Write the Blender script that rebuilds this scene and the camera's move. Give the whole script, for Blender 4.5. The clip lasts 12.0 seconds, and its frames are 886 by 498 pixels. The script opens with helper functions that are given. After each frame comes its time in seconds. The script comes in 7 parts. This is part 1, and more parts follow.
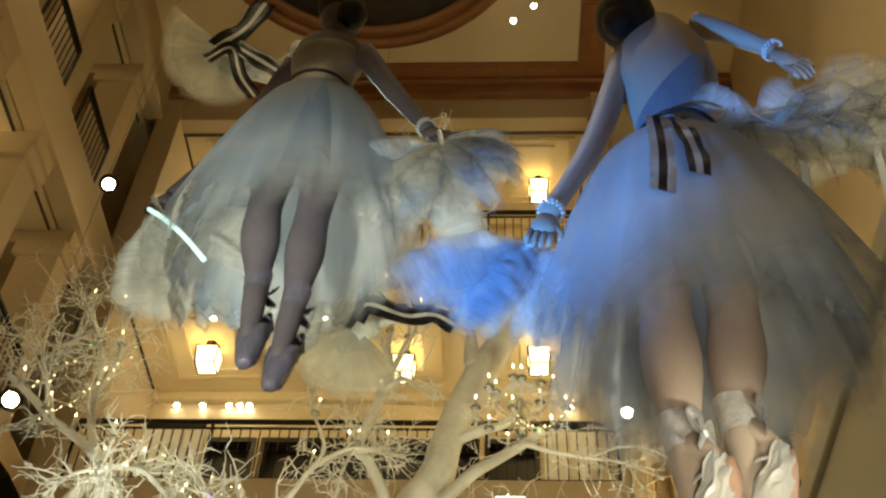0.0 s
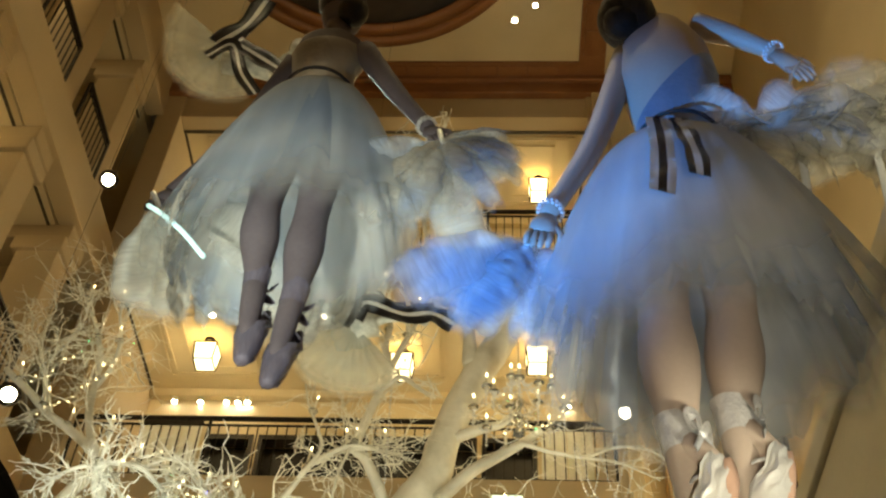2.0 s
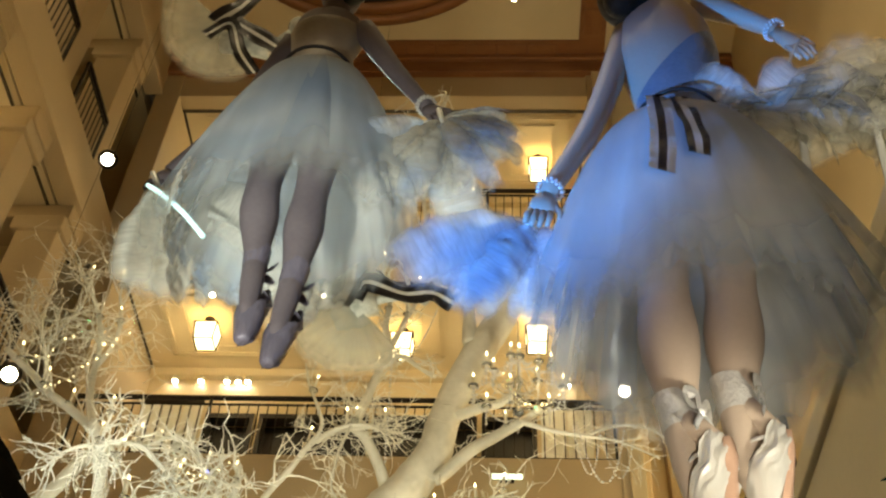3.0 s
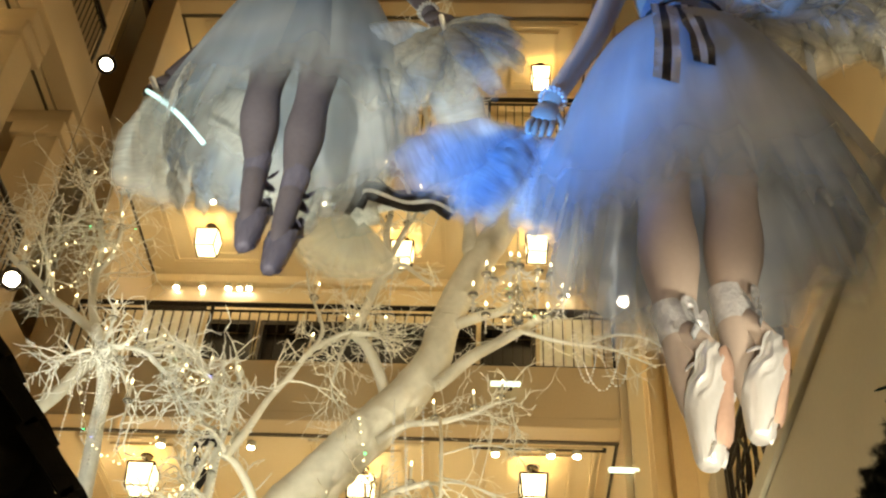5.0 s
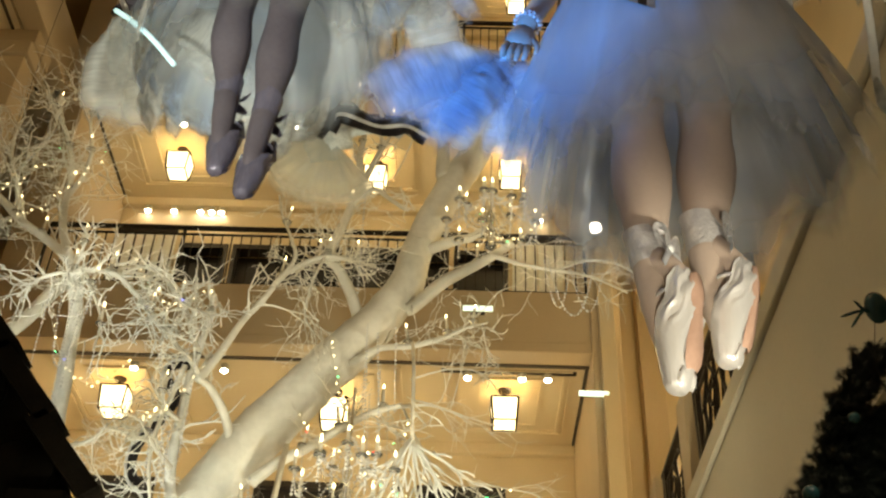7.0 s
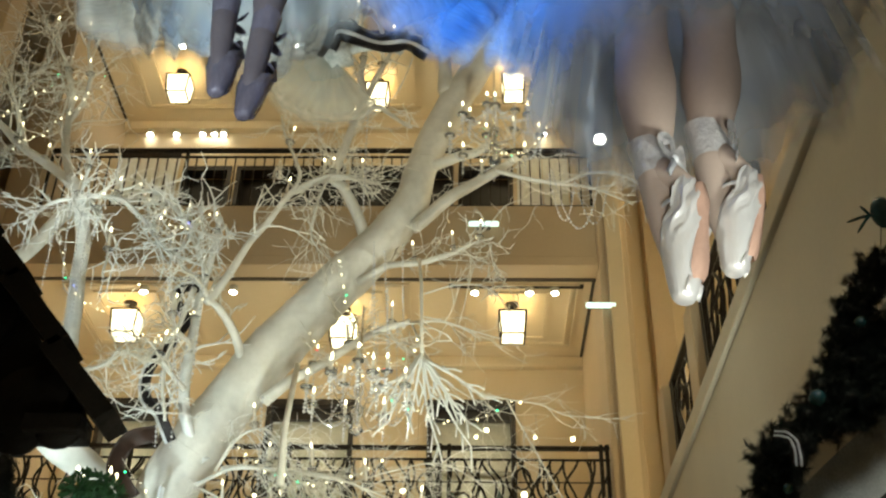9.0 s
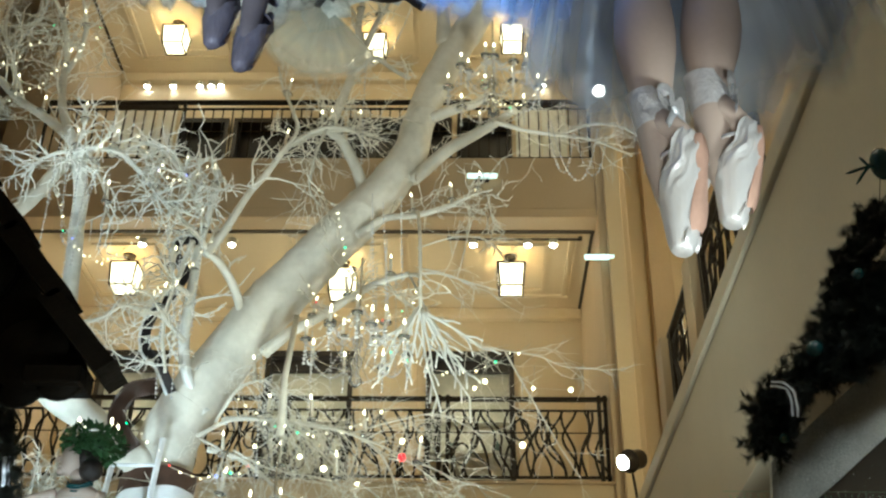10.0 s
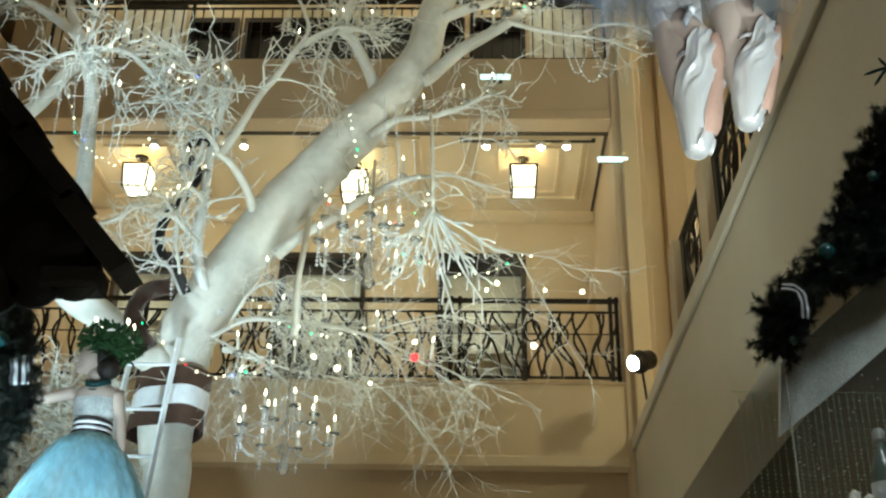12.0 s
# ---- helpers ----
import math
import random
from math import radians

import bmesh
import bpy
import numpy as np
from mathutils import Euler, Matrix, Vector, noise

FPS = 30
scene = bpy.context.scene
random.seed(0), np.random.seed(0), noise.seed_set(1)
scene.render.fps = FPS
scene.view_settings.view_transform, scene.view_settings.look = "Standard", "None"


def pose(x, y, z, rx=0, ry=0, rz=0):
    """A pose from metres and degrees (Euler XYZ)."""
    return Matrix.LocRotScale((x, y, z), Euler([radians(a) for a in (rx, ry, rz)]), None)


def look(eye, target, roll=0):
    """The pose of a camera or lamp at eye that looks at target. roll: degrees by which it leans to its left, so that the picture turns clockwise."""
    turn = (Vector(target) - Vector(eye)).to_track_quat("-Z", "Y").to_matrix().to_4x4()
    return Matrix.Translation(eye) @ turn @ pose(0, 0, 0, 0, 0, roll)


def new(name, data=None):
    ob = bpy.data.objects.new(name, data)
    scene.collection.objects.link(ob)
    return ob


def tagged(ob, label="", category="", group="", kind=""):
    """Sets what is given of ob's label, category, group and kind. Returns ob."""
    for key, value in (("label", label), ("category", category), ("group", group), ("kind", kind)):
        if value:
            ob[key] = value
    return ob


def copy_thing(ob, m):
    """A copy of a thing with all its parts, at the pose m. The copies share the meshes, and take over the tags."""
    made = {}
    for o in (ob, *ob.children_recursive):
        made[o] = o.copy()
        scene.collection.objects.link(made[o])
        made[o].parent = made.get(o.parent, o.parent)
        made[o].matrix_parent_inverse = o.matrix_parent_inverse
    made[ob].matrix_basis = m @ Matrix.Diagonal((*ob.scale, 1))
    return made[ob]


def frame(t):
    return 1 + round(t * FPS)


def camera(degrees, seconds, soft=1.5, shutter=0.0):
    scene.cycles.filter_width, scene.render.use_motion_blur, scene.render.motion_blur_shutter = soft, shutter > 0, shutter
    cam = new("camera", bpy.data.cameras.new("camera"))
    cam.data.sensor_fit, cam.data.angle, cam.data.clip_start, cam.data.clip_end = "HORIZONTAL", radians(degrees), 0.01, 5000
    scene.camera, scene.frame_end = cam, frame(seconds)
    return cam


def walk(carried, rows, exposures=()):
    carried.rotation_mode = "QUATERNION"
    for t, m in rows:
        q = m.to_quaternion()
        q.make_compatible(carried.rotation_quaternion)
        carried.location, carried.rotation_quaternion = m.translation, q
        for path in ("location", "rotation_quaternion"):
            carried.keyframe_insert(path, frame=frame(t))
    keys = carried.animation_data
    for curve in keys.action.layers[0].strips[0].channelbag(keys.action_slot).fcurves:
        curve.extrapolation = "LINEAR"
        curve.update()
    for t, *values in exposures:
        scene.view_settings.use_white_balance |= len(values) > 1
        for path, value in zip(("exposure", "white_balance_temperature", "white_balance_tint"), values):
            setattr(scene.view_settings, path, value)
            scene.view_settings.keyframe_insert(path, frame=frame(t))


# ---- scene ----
# ---------------------------------------------------------------- camera
cam = camera(42.8, 12.0, soft=2.3)
PATH = [
    (0, pose(0, 0, 1.6, 137.769, 0, 4.149) @ pose(0, 0, 0, 0, 0, 2.990)),
    (0.5, pose(0, 0, 1.6, 137.682, 0, 4.188) @ pose(0, 0, 0, 0, 0, 2.931)),
    (1, pose(0, 0, 1.6, 137.699, 0, 4.054) @ pose(0, 0, 0, 0, 0, 3.195)),
    (1.5, pose(0, 0, 1.6, 137.683, 0, 4.053) @ pose(0, 0, 0, 0, 0, 3.400)),
    (2, pose(0, 0, 1.6, 137.713, 0, 4.085) @ pose(0, 0, 0, 0, 0, 3.465)),
    (2.5, pose(0, 0, 1.6, 137.141, 0, 4.045) @ pose(0, 0, 0, 0, 0, 3.392)),
    (3, pose(0, 0, 1.6, 136.666, 0, 3.972) @ pose(0, 0, 0, 0, 0, 3.285)),
    (3.5, pose(0, 0, 1.6, 135.297, 0, 4.510) @ pose(0, 0, 0, 0, 0, 3.766)),
    (5.5, pose(0, 0, 1.6, 131.437, 0, 3.136) @ pose(0, 0, 0, 0, 0, 3.217)),
    (6, pose(0, 0, 1.6, 130.765, 0, 2.601) @ pose(0, 0, 0, 0, 0, 2.771)),
    (6.5, pose(0, 0, 1.6, 129.507, 0, 2.021) @ pose(0, 0, 0, 0, 0, 3.112)),
    (7, pose(0, 0, 1.6, 128.341, 0, 1.598) @ pose(0, 0, 0, 0, 0, 2.559)),
    (9, pose(0, 0, 1.6, 124.098, 0, 1.767) @ pose(0, 0, 0, 0, 0, 1.126)),
    (9.5, pose(0, 0, 1.6, 122.928, 0, 1.643) @ pose(0, 0, 0, 0, 0, 1.173)),
    (10, pose(0, 0, 1.6, 121.677, 0, 1.628) @ pose(0, 0, 0, 0, 0, 0.957)),
    (10.5, pose(0, 0, 1.6, 120.687, 0, 1.875) @ pose(0, 0, 0, 0, 0, 1.087)),
    (11, pose(0, 0, 1.6, 119.310, 0, 2.395) @ pose(0, 0, 0, 0, 0, 1.319)),
    (11.5, pose(0, 0, 1.6, 118.186, 0, 2.521) @ pose(0, 0, 0, 0, 0, 1.305)),
    (12, pose(0, 0, 1.6, 116.710, 0, 2.233) @ pose(0, 0, 0, 0, 0, 1.340)),
]
walk(cam, PATH, exposures=[
    (0.0, -0.40, 8200, -2), (1.5, -0.36, 8200, -2), (3.5, -0.14, 8150, 3), (5.5, -0.28, 8100, 4), (6.0, -0.42, 8050, 4), (7.0, -0.52, 8000, 4),
    (9.0, -0.60, 6300, 0), (12.0, -0.54, 5500, -5)])

# ---------------------------------------------------------------- plan (metres)
XL, XR = -5.81, 1.60          # the balcony bay, from its left cheek to its right cheek
YF, YB = 12.0, 14.5           # balcony front and the wall behind it
STOREY = 4.443
FLOORS = [5.97 + STOREY * i for i in range(3)]
SOFFITS = [9.465 + STOREY * i for i in range(3)]
CEIL = 19.5
XS = 1.66                     # side balcony's edge, right
XLS = -6.15                   # side balconies' edge, left
SHOPX = 2.15                  # dark shopfront under the side balcony
XLW, XRW = -9.5, 4.3          # outer side walls


# ---------------------------------------------------------------- helpers
def material(name):
    m = bpy.data.materials.new(name)
    m.use_nodes = True
    nt = m.node_tree
    return m, nt, nt.nodes["Principled BSDF"], nt.nodes["Material Output"]


def surface(name, c1, c2, rough=0.6, scale=3.0, fine=60.0, bump=0.1, metal=0.0, stretch=(1, 1, 1), sheen=0.0):
    """Two tones mixed by a broad noise and a fine one, with a fine relief."""
    m, nt, b, out = material(name)
    co = nt.nodes.new("ShaderNodeTexCoord")
    mp = nt.nodes.new("ShaderNodeMapping")
    mp.inputs["Scale"].default_value = stretch
    nt.links.new(co.outputs["Object"], mp.inputs["Vector"])
    n1 = nt.nodes.new("ShaderNodeTexNoise")
    n1.inputs["Scale"].default_value = scale
    n1.inputs["Detail"].default_value = 5
    n2 = nt.nodes.new("ShaderNodeTexNoise")
    n2.inputs["Scale"].default_value = fine
    n2.inputs["Detail"].default_value = 3
    for n in (n1, n2):
        nt.links.new(mp.outputs[0], n.inputs["Vector"])
    add = nt.nodes.new("ShaderNodeMath")
    add.operation = "MULTIPLY_ADD"
    add.inputs[1].default_value = 0.35
    nt.links.new(n2.outputs["Fac"], add.inputs[0])
    nt.links.new(n1.outputs["Fac"], add.inputs[2])
    ramp = nt.nodes.new("ShaderNodeValToRGB")
    ramp.color_ramp.elements[0].position, ramp.color_ramp.elements[1].position = 0.45, 0.9
    ramp.color_ramp.elements[0].color, ramp.color_ramp.elements[1].color = (*c1, 1), (*c2, 1)
    nt.links.new(add.outputs[0], ramp.inputs[0])
    nt.links.new(ramp.outputs[0], b.inputs["Base Color"])
    b.inputs["Roughness"].default_value, b.inputs["Metallic"].default_value = rough, metal
    b.inputs["Sheen Weight"].default_value = sheen
    if bump:
        bp = nt.nodes.new("ShaderNodeBump")
        bp.inputs["Strength"].default_value, bp.inputs["Distance"].default_value = bump, 0.02
        nt.links.new(add.outputs[0], bp.inputs["Height"])
        nt.links.new(bp.outputs[0], b.inputs["Normal"])
    return m


def glow(name, colour, strength):
    m, nt, b, out = material(name)
    b.inputs["Base Color"].default_value = (*colour, 1)
    b.inputs["Emission Color"].default_value = (*colour, 1)
    b.inputs["Emission Strength"].default_value = strength
    return m


def gauze(name, c1, c2, low, high, streak=(14, 14, 1.2), scale=2.2, thinned=False):
    """A see-through cloth: threads gather and part in streaks; thinned, it frays by the mesh's weave."""
    m, nt, b, out = material(name)
    nt.nodes.remove(b)
    co = nt.nodes.new("ShaderNodeTexCoord")
    mp = nt.nodes.new("ShaderNodeMapping")
    mp.inputs["Scale"].default_value = streak
    nt.links.new(co.outputs["Object"], mp.inputs["Vector"])
    n = nt.nodes.new("ShaderNodeTexNoise")
    n.inputs["Scale"].default_value, n.inputs["Detail"].default_value = scale, 4
    nt.links.new(mp.outputs[0], n.inputs["Vector"])
    n2 = nt.nodes.new("ShaderNodeTexNoise")
    n2.inputs["Scale"].default_value = 3.5
    nt.links.new(co.outputs["Object"], n2.inputs["Vector"])
    ramp = nt.nodes.new("ShaderNodeValToRGB")
    ramp.color_ramp.elements[0].position, ramp.color_ramp.elements[1].position = 0.35, 0.65
    ramp.color_ramp.elements[0].color, ramp.color_ramp.elements[1].color = (*c1, 1), (*c2, 1)
    nt.links.new(n2.outputs["Fac"], ramp.inputs[0])
    mr = nt.nodes.new("ShaderNodeMapRange")
    mr.inputs[1].default_value, mr.inputs[2].default_value = 0.3, 0.7
    mr.inputs[3].default_value, mr.inputs[4].default_value = low, high
    nt.links.new(n.outputs["Fac"], mr.inputs[0])
    dif, tra, clear = (nt.nodes.new("ShaderNodeBsdf" + k) for k in ("Diffuse", "Translucent", "Transparent"))
    for k in (dif, tra):
        nt.links.new(ramp.outputs[0], k.inputs["Color"])
    half = nt.nodes.new("ShaderNodeMixShader")
    nt.links.new(dif.outputs[0], half.inputs[1])
    nt.links.new(tra.outputs[0], half.inputs[2])
    mix = nt.nodes.new("ShaderNodeMixShader")
    cover = mr.outputs[0]
    if thinned:
        weave = nt.nodes.new("ShaderNodeAttribute")
        weave.attribute_name = "weave"
        mul = nt.nodes.new("ShaderNodeMath")
        mul.operation = "MULTIPLY"
        nt.links.new(cover, mul.inputs[0])
        nt.links.new(weave.outputs["Fac"], mul.inputs[1])
        cover = mul.outputs[0]
    nt.links.new(cover, mix.inputs[0])
    nt.links.new(clear.outputs[0], mix.inputs[1])
    nt.links.new(half.outputs[0], mix.inputs[2])
    nt.links.new(mix.outputs[0], out.inputs["Surface"])
    return m


def mesh_of(name, bm, mats, origin=(0, 0, 0), smooth=True):
    me = bpy.data.meshes.new(name)
    bmesh.ops.recalc_face_normals(bm, faces=bm.faces)
    if Vector(origin).length:
        bmesh.ops.translate(bm, vec=-Vector(origin), verts=bm.verts)
    for f in bm.faces:
        f.smooth = smooth
    bm.to_mesh(me)
    bm.free()
    for m in mats if isinstance(mats, (list, tuple)) else [mats]:
        me.materials.append(m)
    return me


def thing(name, label, category, at=(0, 0, 0), group="", kind=""):
    """A top-level Empty at the thing's base, which parents its parts."""
    ob = new(name)
    ob.location = at
    return tagged(ob, label, category, group, kind)


def solid(name, bm, mats, label, category, at=(0, 0, 0), group="", kind="", smooth=True):
    """A top-level thing that is one mesh."""
    ob = new(name, mesh_of(name, bm, mats, at, smooth))
    ob.location = at
    return tagged(ob, label, category, group, kind)


def origin_of(ob):
    p = Vector(ob.location)
    while ob.parent:
        ob = ob.parent
        p += Vector(ob.location)
    return p


def part(name, bm, mats, parent, label="", smooth=True):
    """One mesh under a thing or a part; bm is in world metres."""
    ob = new(name, mesh_of(name, bm, mats, origin_of(parent), smooth))
    ob.parent = parent
    if label:
        ob["label"] = label
    return ob


def piece(name, mesh, parent, m):
    """An alike piece on shared mesh data, at the pose m in the parent's space."""
    ob = new(name, mesh)
    ob.parent = parent
    ob.matrix_basis = m
    return ob


def box(bm, x0, y0, z0, x1, y1, z1, bevel=0.0, mat=0):
    c = Vector(((x0 + x1) / 2, (y0 + y1) / 2, (z0 + z1) / 2))
    r = bmesh.ops.create_cube(bm, size=1, matrix=Matrix.LocRotScale(c, None, (abs(x1 - x0), abs(y1 - y0), abs(z1 - z0))))
    fs = {f for v in r["verts"] for f in v.link_faces}
    for f in fs:
        f.material_index = mat
    if bevel:
        es = list({e for v in r["verts"] for e in v.link_edges})
        bmesh.ops.bevel(bm, geom=es, offset=bevel, segments=2, affect="EDGES", profile=0.6)
    return bm


def boxed(*a, **k):
    return box(bmesh.new(), *a, **k)


def curve_points(pts, steps=6):
    """A smooth way through the points."""
    p = [Vector(q) for q in pts]
    p = [2 * p[0] - p[1], *p, 2 * p[-1] - p[-2]]
    out = []
    for i in range(1, len(p) - 2):
        for k in range(steps):
            t = k / steps
            a, b, c, d = p[i - 1], p[i], p[i + 1], p[i + 2]
            out.append(0.5 * (2 * b + (c - a) * t + (2 * a - 5 * b + 4 * c - d) * t * t + (3 * b - a - 3 * c + d) * t ** 3))
    return out + [p[-2]]


def tube(bm, pts, radii, n=6, mat=0, flat=1.0, close=True):
    """A round (or flattened) tube along the points."""
    pts = [Vector(p) for p in pts]
    side = None
    rings = []
    for i, p in enumerate(pts):
        d = (pts[min(i + 1, len(pts) - 1)] - pts[max(i - 1, 0)]).normalized()
        if side is None:
            side = d.cross(Vector((0, 1, 0)) if abs(d.y) < 0.9 else Vector((1, 0, 0))).normalized()
        else:
            side = (side - d * side.dot(d)).normalized()
        up = d.cross(side)
        r = radii[i] if isinstance(radii, (list, tuple)) else radii
        rings.append([bm.verts.new(p + r * (math.cos(a) * side + flat * math.sin(a) * up))
                      for a in (2 * math.pi * k / n for k in range(n))])
    for a, b in zip(rings, rings[1:]):
        for k in range(n):
            bm.faces.new((a[k], a[(k + 1) % n], b[(k + 1) % n], b[k])).material_index = mat
    if close:
        bm.faces.new(rings[0][::-1]).material_index = mat
        bm.faces.new(rings[-1]).material_index = mat
    return bm


def lathe(bm, profile, at=(0, 0, 0), n=16, mat=0):
    """Turned about the upright axis: profile of (radius, height)."""
    at = Vector(at)
    rings = [[bm.verts.new(at + Vector((r * math.cos(2 * math.pi * k / n), r * math.sin(2 * math.pi * k / n), z)))
              for k in range(n)] for r, z in profile]
    for a, b in zip(rings, rings[1:]):
        for k in range(n):
            bm.faces.new((a[k], a[(k + 1) % n], b[(k + 1) % n], b[k])).material_index = mat
    bm.faces.new(rings[0][::-1]).material_index = mat
    bm.faces.new(rings[-1]).material_index = mat
    return bm


def ball(bm, at, r, mat=0, sub=2, scale=(1, 1, 1)):
    q = bmesh.ops.create_icosphere(bm, subdivisions=sub, radius=1, matrix=Matrix.LocRotScale(at, None, [r * k for k in scale]))
    for f in {f for v in q["verts"] for f in v.link_faces}:
        f.material_index = mat
    return bm


def lamp(name, kind, at, watts, colour, size=0.1, target=None, angle=60, blend=0.5):
    d = bpy.data.lights.new(name, kind)
    d.energy, d.color = watts, colour
    if kind == "SPOT":
        d.spot_size, d.spot_blend, d.shadow_soft_size = radians(angle), blend, size
    elif kind == "AREA":
        d.size = size
    else:
        d.shadow_soft_size = size
    ob = new(name, d)
    ob.matrix_world = look(at, target) if target else Matrix.Translation(at)
    return ob


# ---------------------------------------------------------------- light
world = bpy.data.worlds.new("hall")
scene.world = world
world.use_nodes = True
world.node_tree.nodes["Background"].inputs[0].default_value = (1.0, 0.8, 0.55, 1)
world.node_tree.nodes["Background"].inputs[1].default_value = 0.02

# ceiling downlights
for lx, ly in ((-4.6, 2.5), (-2.2, 2.5), (0.4, 2.5), (-4.6, 6.5), (0.6, 6.5), (-2.2, -1.5)):
    lamp("ceiling_downlight", "SPOT", (lx, ly, CEIL - 0.06), 520, (1.0, 0.84, 0.60), 0.12, (lx, ly + 0.3, 0), 95, 0.8)
# stage floods from the left: white at its fixture, blue unseen, set for the blue cast on the dancer
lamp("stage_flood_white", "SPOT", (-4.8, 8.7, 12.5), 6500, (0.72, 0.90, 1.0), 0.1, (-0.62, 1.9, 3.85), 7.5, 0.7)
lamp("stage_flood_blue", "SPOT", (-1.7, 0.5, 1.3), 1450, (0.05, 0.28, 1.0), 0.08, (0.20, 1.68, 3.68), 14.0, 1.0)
# fills without fixtures, added to brighten the trees, dancers, shoes and mannequin
lamp("tree_fill", "SPOT", (-3.3, 5.0, 2.3), 560, (0.86, 0.96, 0.95), 0.12, (-2.0, 7.3, 6.0), 70, 0.8)
lamp("tree_fill", "SPOT", (-0.3, 2.2, 0.3), 820, (0.98, 0.96, 0.82), 0.12, (-0.7, 7.4, 7.2), 46, 0.8)
lamp("tree_fill", "SPOT", (1.2, 5.0, 2.2), 540, (0.99, 0.96, 0.80), 0.12, (-0.6, 7.3, 6.4), 75, 0.8)
lamp("tree_fill", "SPOT", (0.6, 3.5, 1.0), 520, (0.98, 0.96, 0.84), 0.10, (-0.95, 7.3, 5.8), 22, 0.8)
lamp("front_fill", "SPOT", (0.2, -0.6, 0.5), 460, (1.0, 0.96, 0.90), 0.05, (0.44, 1.8, 2.77), 10.5, 0.8)
lamp("front_fill", "SPOT", (0.3, -1.2, 0.5), 300, (0.96, 0.88, 0.84), 0.10, (0.46, 1.7, 3.36), 12, 1.0)
lamp("side_fill", "SPOT", (1.45, 0.4, 1.0), 420, (1.0, 0.96, 0.9), 0.04, (0.44, 1.8, 2.80), 15, 0.9)
lamp("front_fill", "SPOT", (0.9, -1.4, 0.6), 620, (1.0, 0.94, 0.80), 0.15, (1.12, 1.8, 4.02), 10.5, 1.0)
lamp("front_fill", "SPOT", (-1.2, -0.8, 0.6), 1080, (0.80, 0.88, 0.93), 0.06, (-0.54, 1.9, 3.66), 15.5, 1.0)
lamp("tree_fill", "SPOT", (-3.7, 4.6, 4.6), 330, (0.97, 0.97, 0.86), 0.08, (-2.9, 6.8, 6.55), 17, 1.0)
lamp("mannequin_fill", "SPOT", (-1.3, 3.2, 1.2), 1000, (0.88, 0.96, 1.0), 0.06, (-2.10, 6.2, 3.05), 34, 0.8)
lamp("tree_fill", "SPOT", (-0.5, 4.2, 1.0), 260, (0.90, 0.97, 1.0), 0.06, (-1.85, 7.4, 3.25), 24, 0.9)
# unseen point lamps, added to brighten the wall below the lowest balcony
for dx in (-3.6, -1.2, 0.6):
    lamp("wall_fill", "POINT", (dx, 10.4, 2.2), 19, (1.0, 0.88, 0.68), 0.15)
# unseen spot, added to brighten the glitter panel and garland
lamp("panel_fill", "SPOT", (0.95, 1.5, 3.35), 29, (1.0, 0.96, 0.88), 0.14, (1.02, 2.5, 2.35), 48, 0.8)
# bare lamps added before the wall, standing in for lighting inside the doorways
for dx in (-4.8, -2.27, 0.0):
    lamp("doorway_fill", "POINT", (dx, YB - 0.35, FLOORS[0] + 1.9), 15, (1.0, 0.92, 0.74), 0.06)
lamp("end_wall_lamp", "POINT", (3.0, 11.9, 10.3), 70, (1.0, 0.82, 0.52), 0.08)
# this second one is unseen, added to brighten the wall behind the side railing
lamp("end_wall_lamp", "POINT", (3.3, 9.0, 7.0), 150, (1.0, 0.82, 0.52), 0.08)

# ---------------------------------------------------------------- materials
PLASTER = surface("cream_plaster", (0.66, 0.53, 0.33), (0.74, 0.61, 0.40), 0.65, 0.7, 40, 0.05)
# same beige paint, toned down: the fronts' weaker light is in the colour
FASCIA = surface("buff_plaster_shaded", (0.52, 0.40, 0.25), (0.60, 0.47, 0.30), 0.6, 0.6, 30, 0.05)
PALE = surface("pale_plaster", (0.54, 0.50, 0.41), (0.62, 0.57, 0.46), 0.55, 0.9, 30, 0.05)
# near-black: the shade inside the plaster grooves, put into the colour
GROOVE_SHADE = surface("groove_shade", (0.05, 0.035, 0.02), (0.08, 0.06, 0.035), 0.7)
CORNICE = surface("oiled_wood", (0.22, 0.085, 0.032), (0.33, 0.14, 0.055), 0.45, 4, 40, 0.1, stretch=(0.3, 1, 1))
STONE = surface("floor_stone", (0.42, 0.36, 0.28), (0.52, 0.46, 0.36), 0.35, 1.5, 30, 0.03)
IRON = surface("black_iron", (0.02, 0.017, 0.013), (0.05, 0.04, 0.03), 0.45, 20, 150, 0.1, metal=0.7)
DARK = surface("dark_trim_and_room_shade", (0.015, 0.012, 0.010), (0.04, 0.03, 0.022), 0.4, 1, 20, 0)
TIMBER = surface("black_stained_timber", (0.006, 0.005, 0.004), (0.016, 0.013, 0.010), 0.6, 5, 60, 0.3, stretch=(1, 4, 1))
TIMBER.node_tree.nodes["Principled BSDF"].inputs["Specular IOR Level"].default_value = 0.1
BARK = surface("white_wrapped_bark", (0.62, 0.60, 0.53), (0.86, 0.84, 0.77), 0.7, 3, 16, 0.5, stretch=(1, 1, 1))
TWIG = surface("white_painted_twig", (0.72, 0.69, 0.60), (0.90, 0.87, 0.78), 0.6, 8, 80, 0.3)
FROST = surface("frosted_white_twig", (0.86, 0.88, 0.86), (0.95, 0.96, 0.94), 0.45, 8, 80, 0.2)
SHINE = surface("glittered_white_wrap", (0.70, 0.72, 0.70), (0.92, 0.93, 0.92), 0.28, 14, 120, 0.8, metal=0.15)
SKIN = surface("matt_mannequin", (0.45, 0.36, 0.30), (0.52, 0.42, 0.35), 0.5, 3, 80, 0.02)
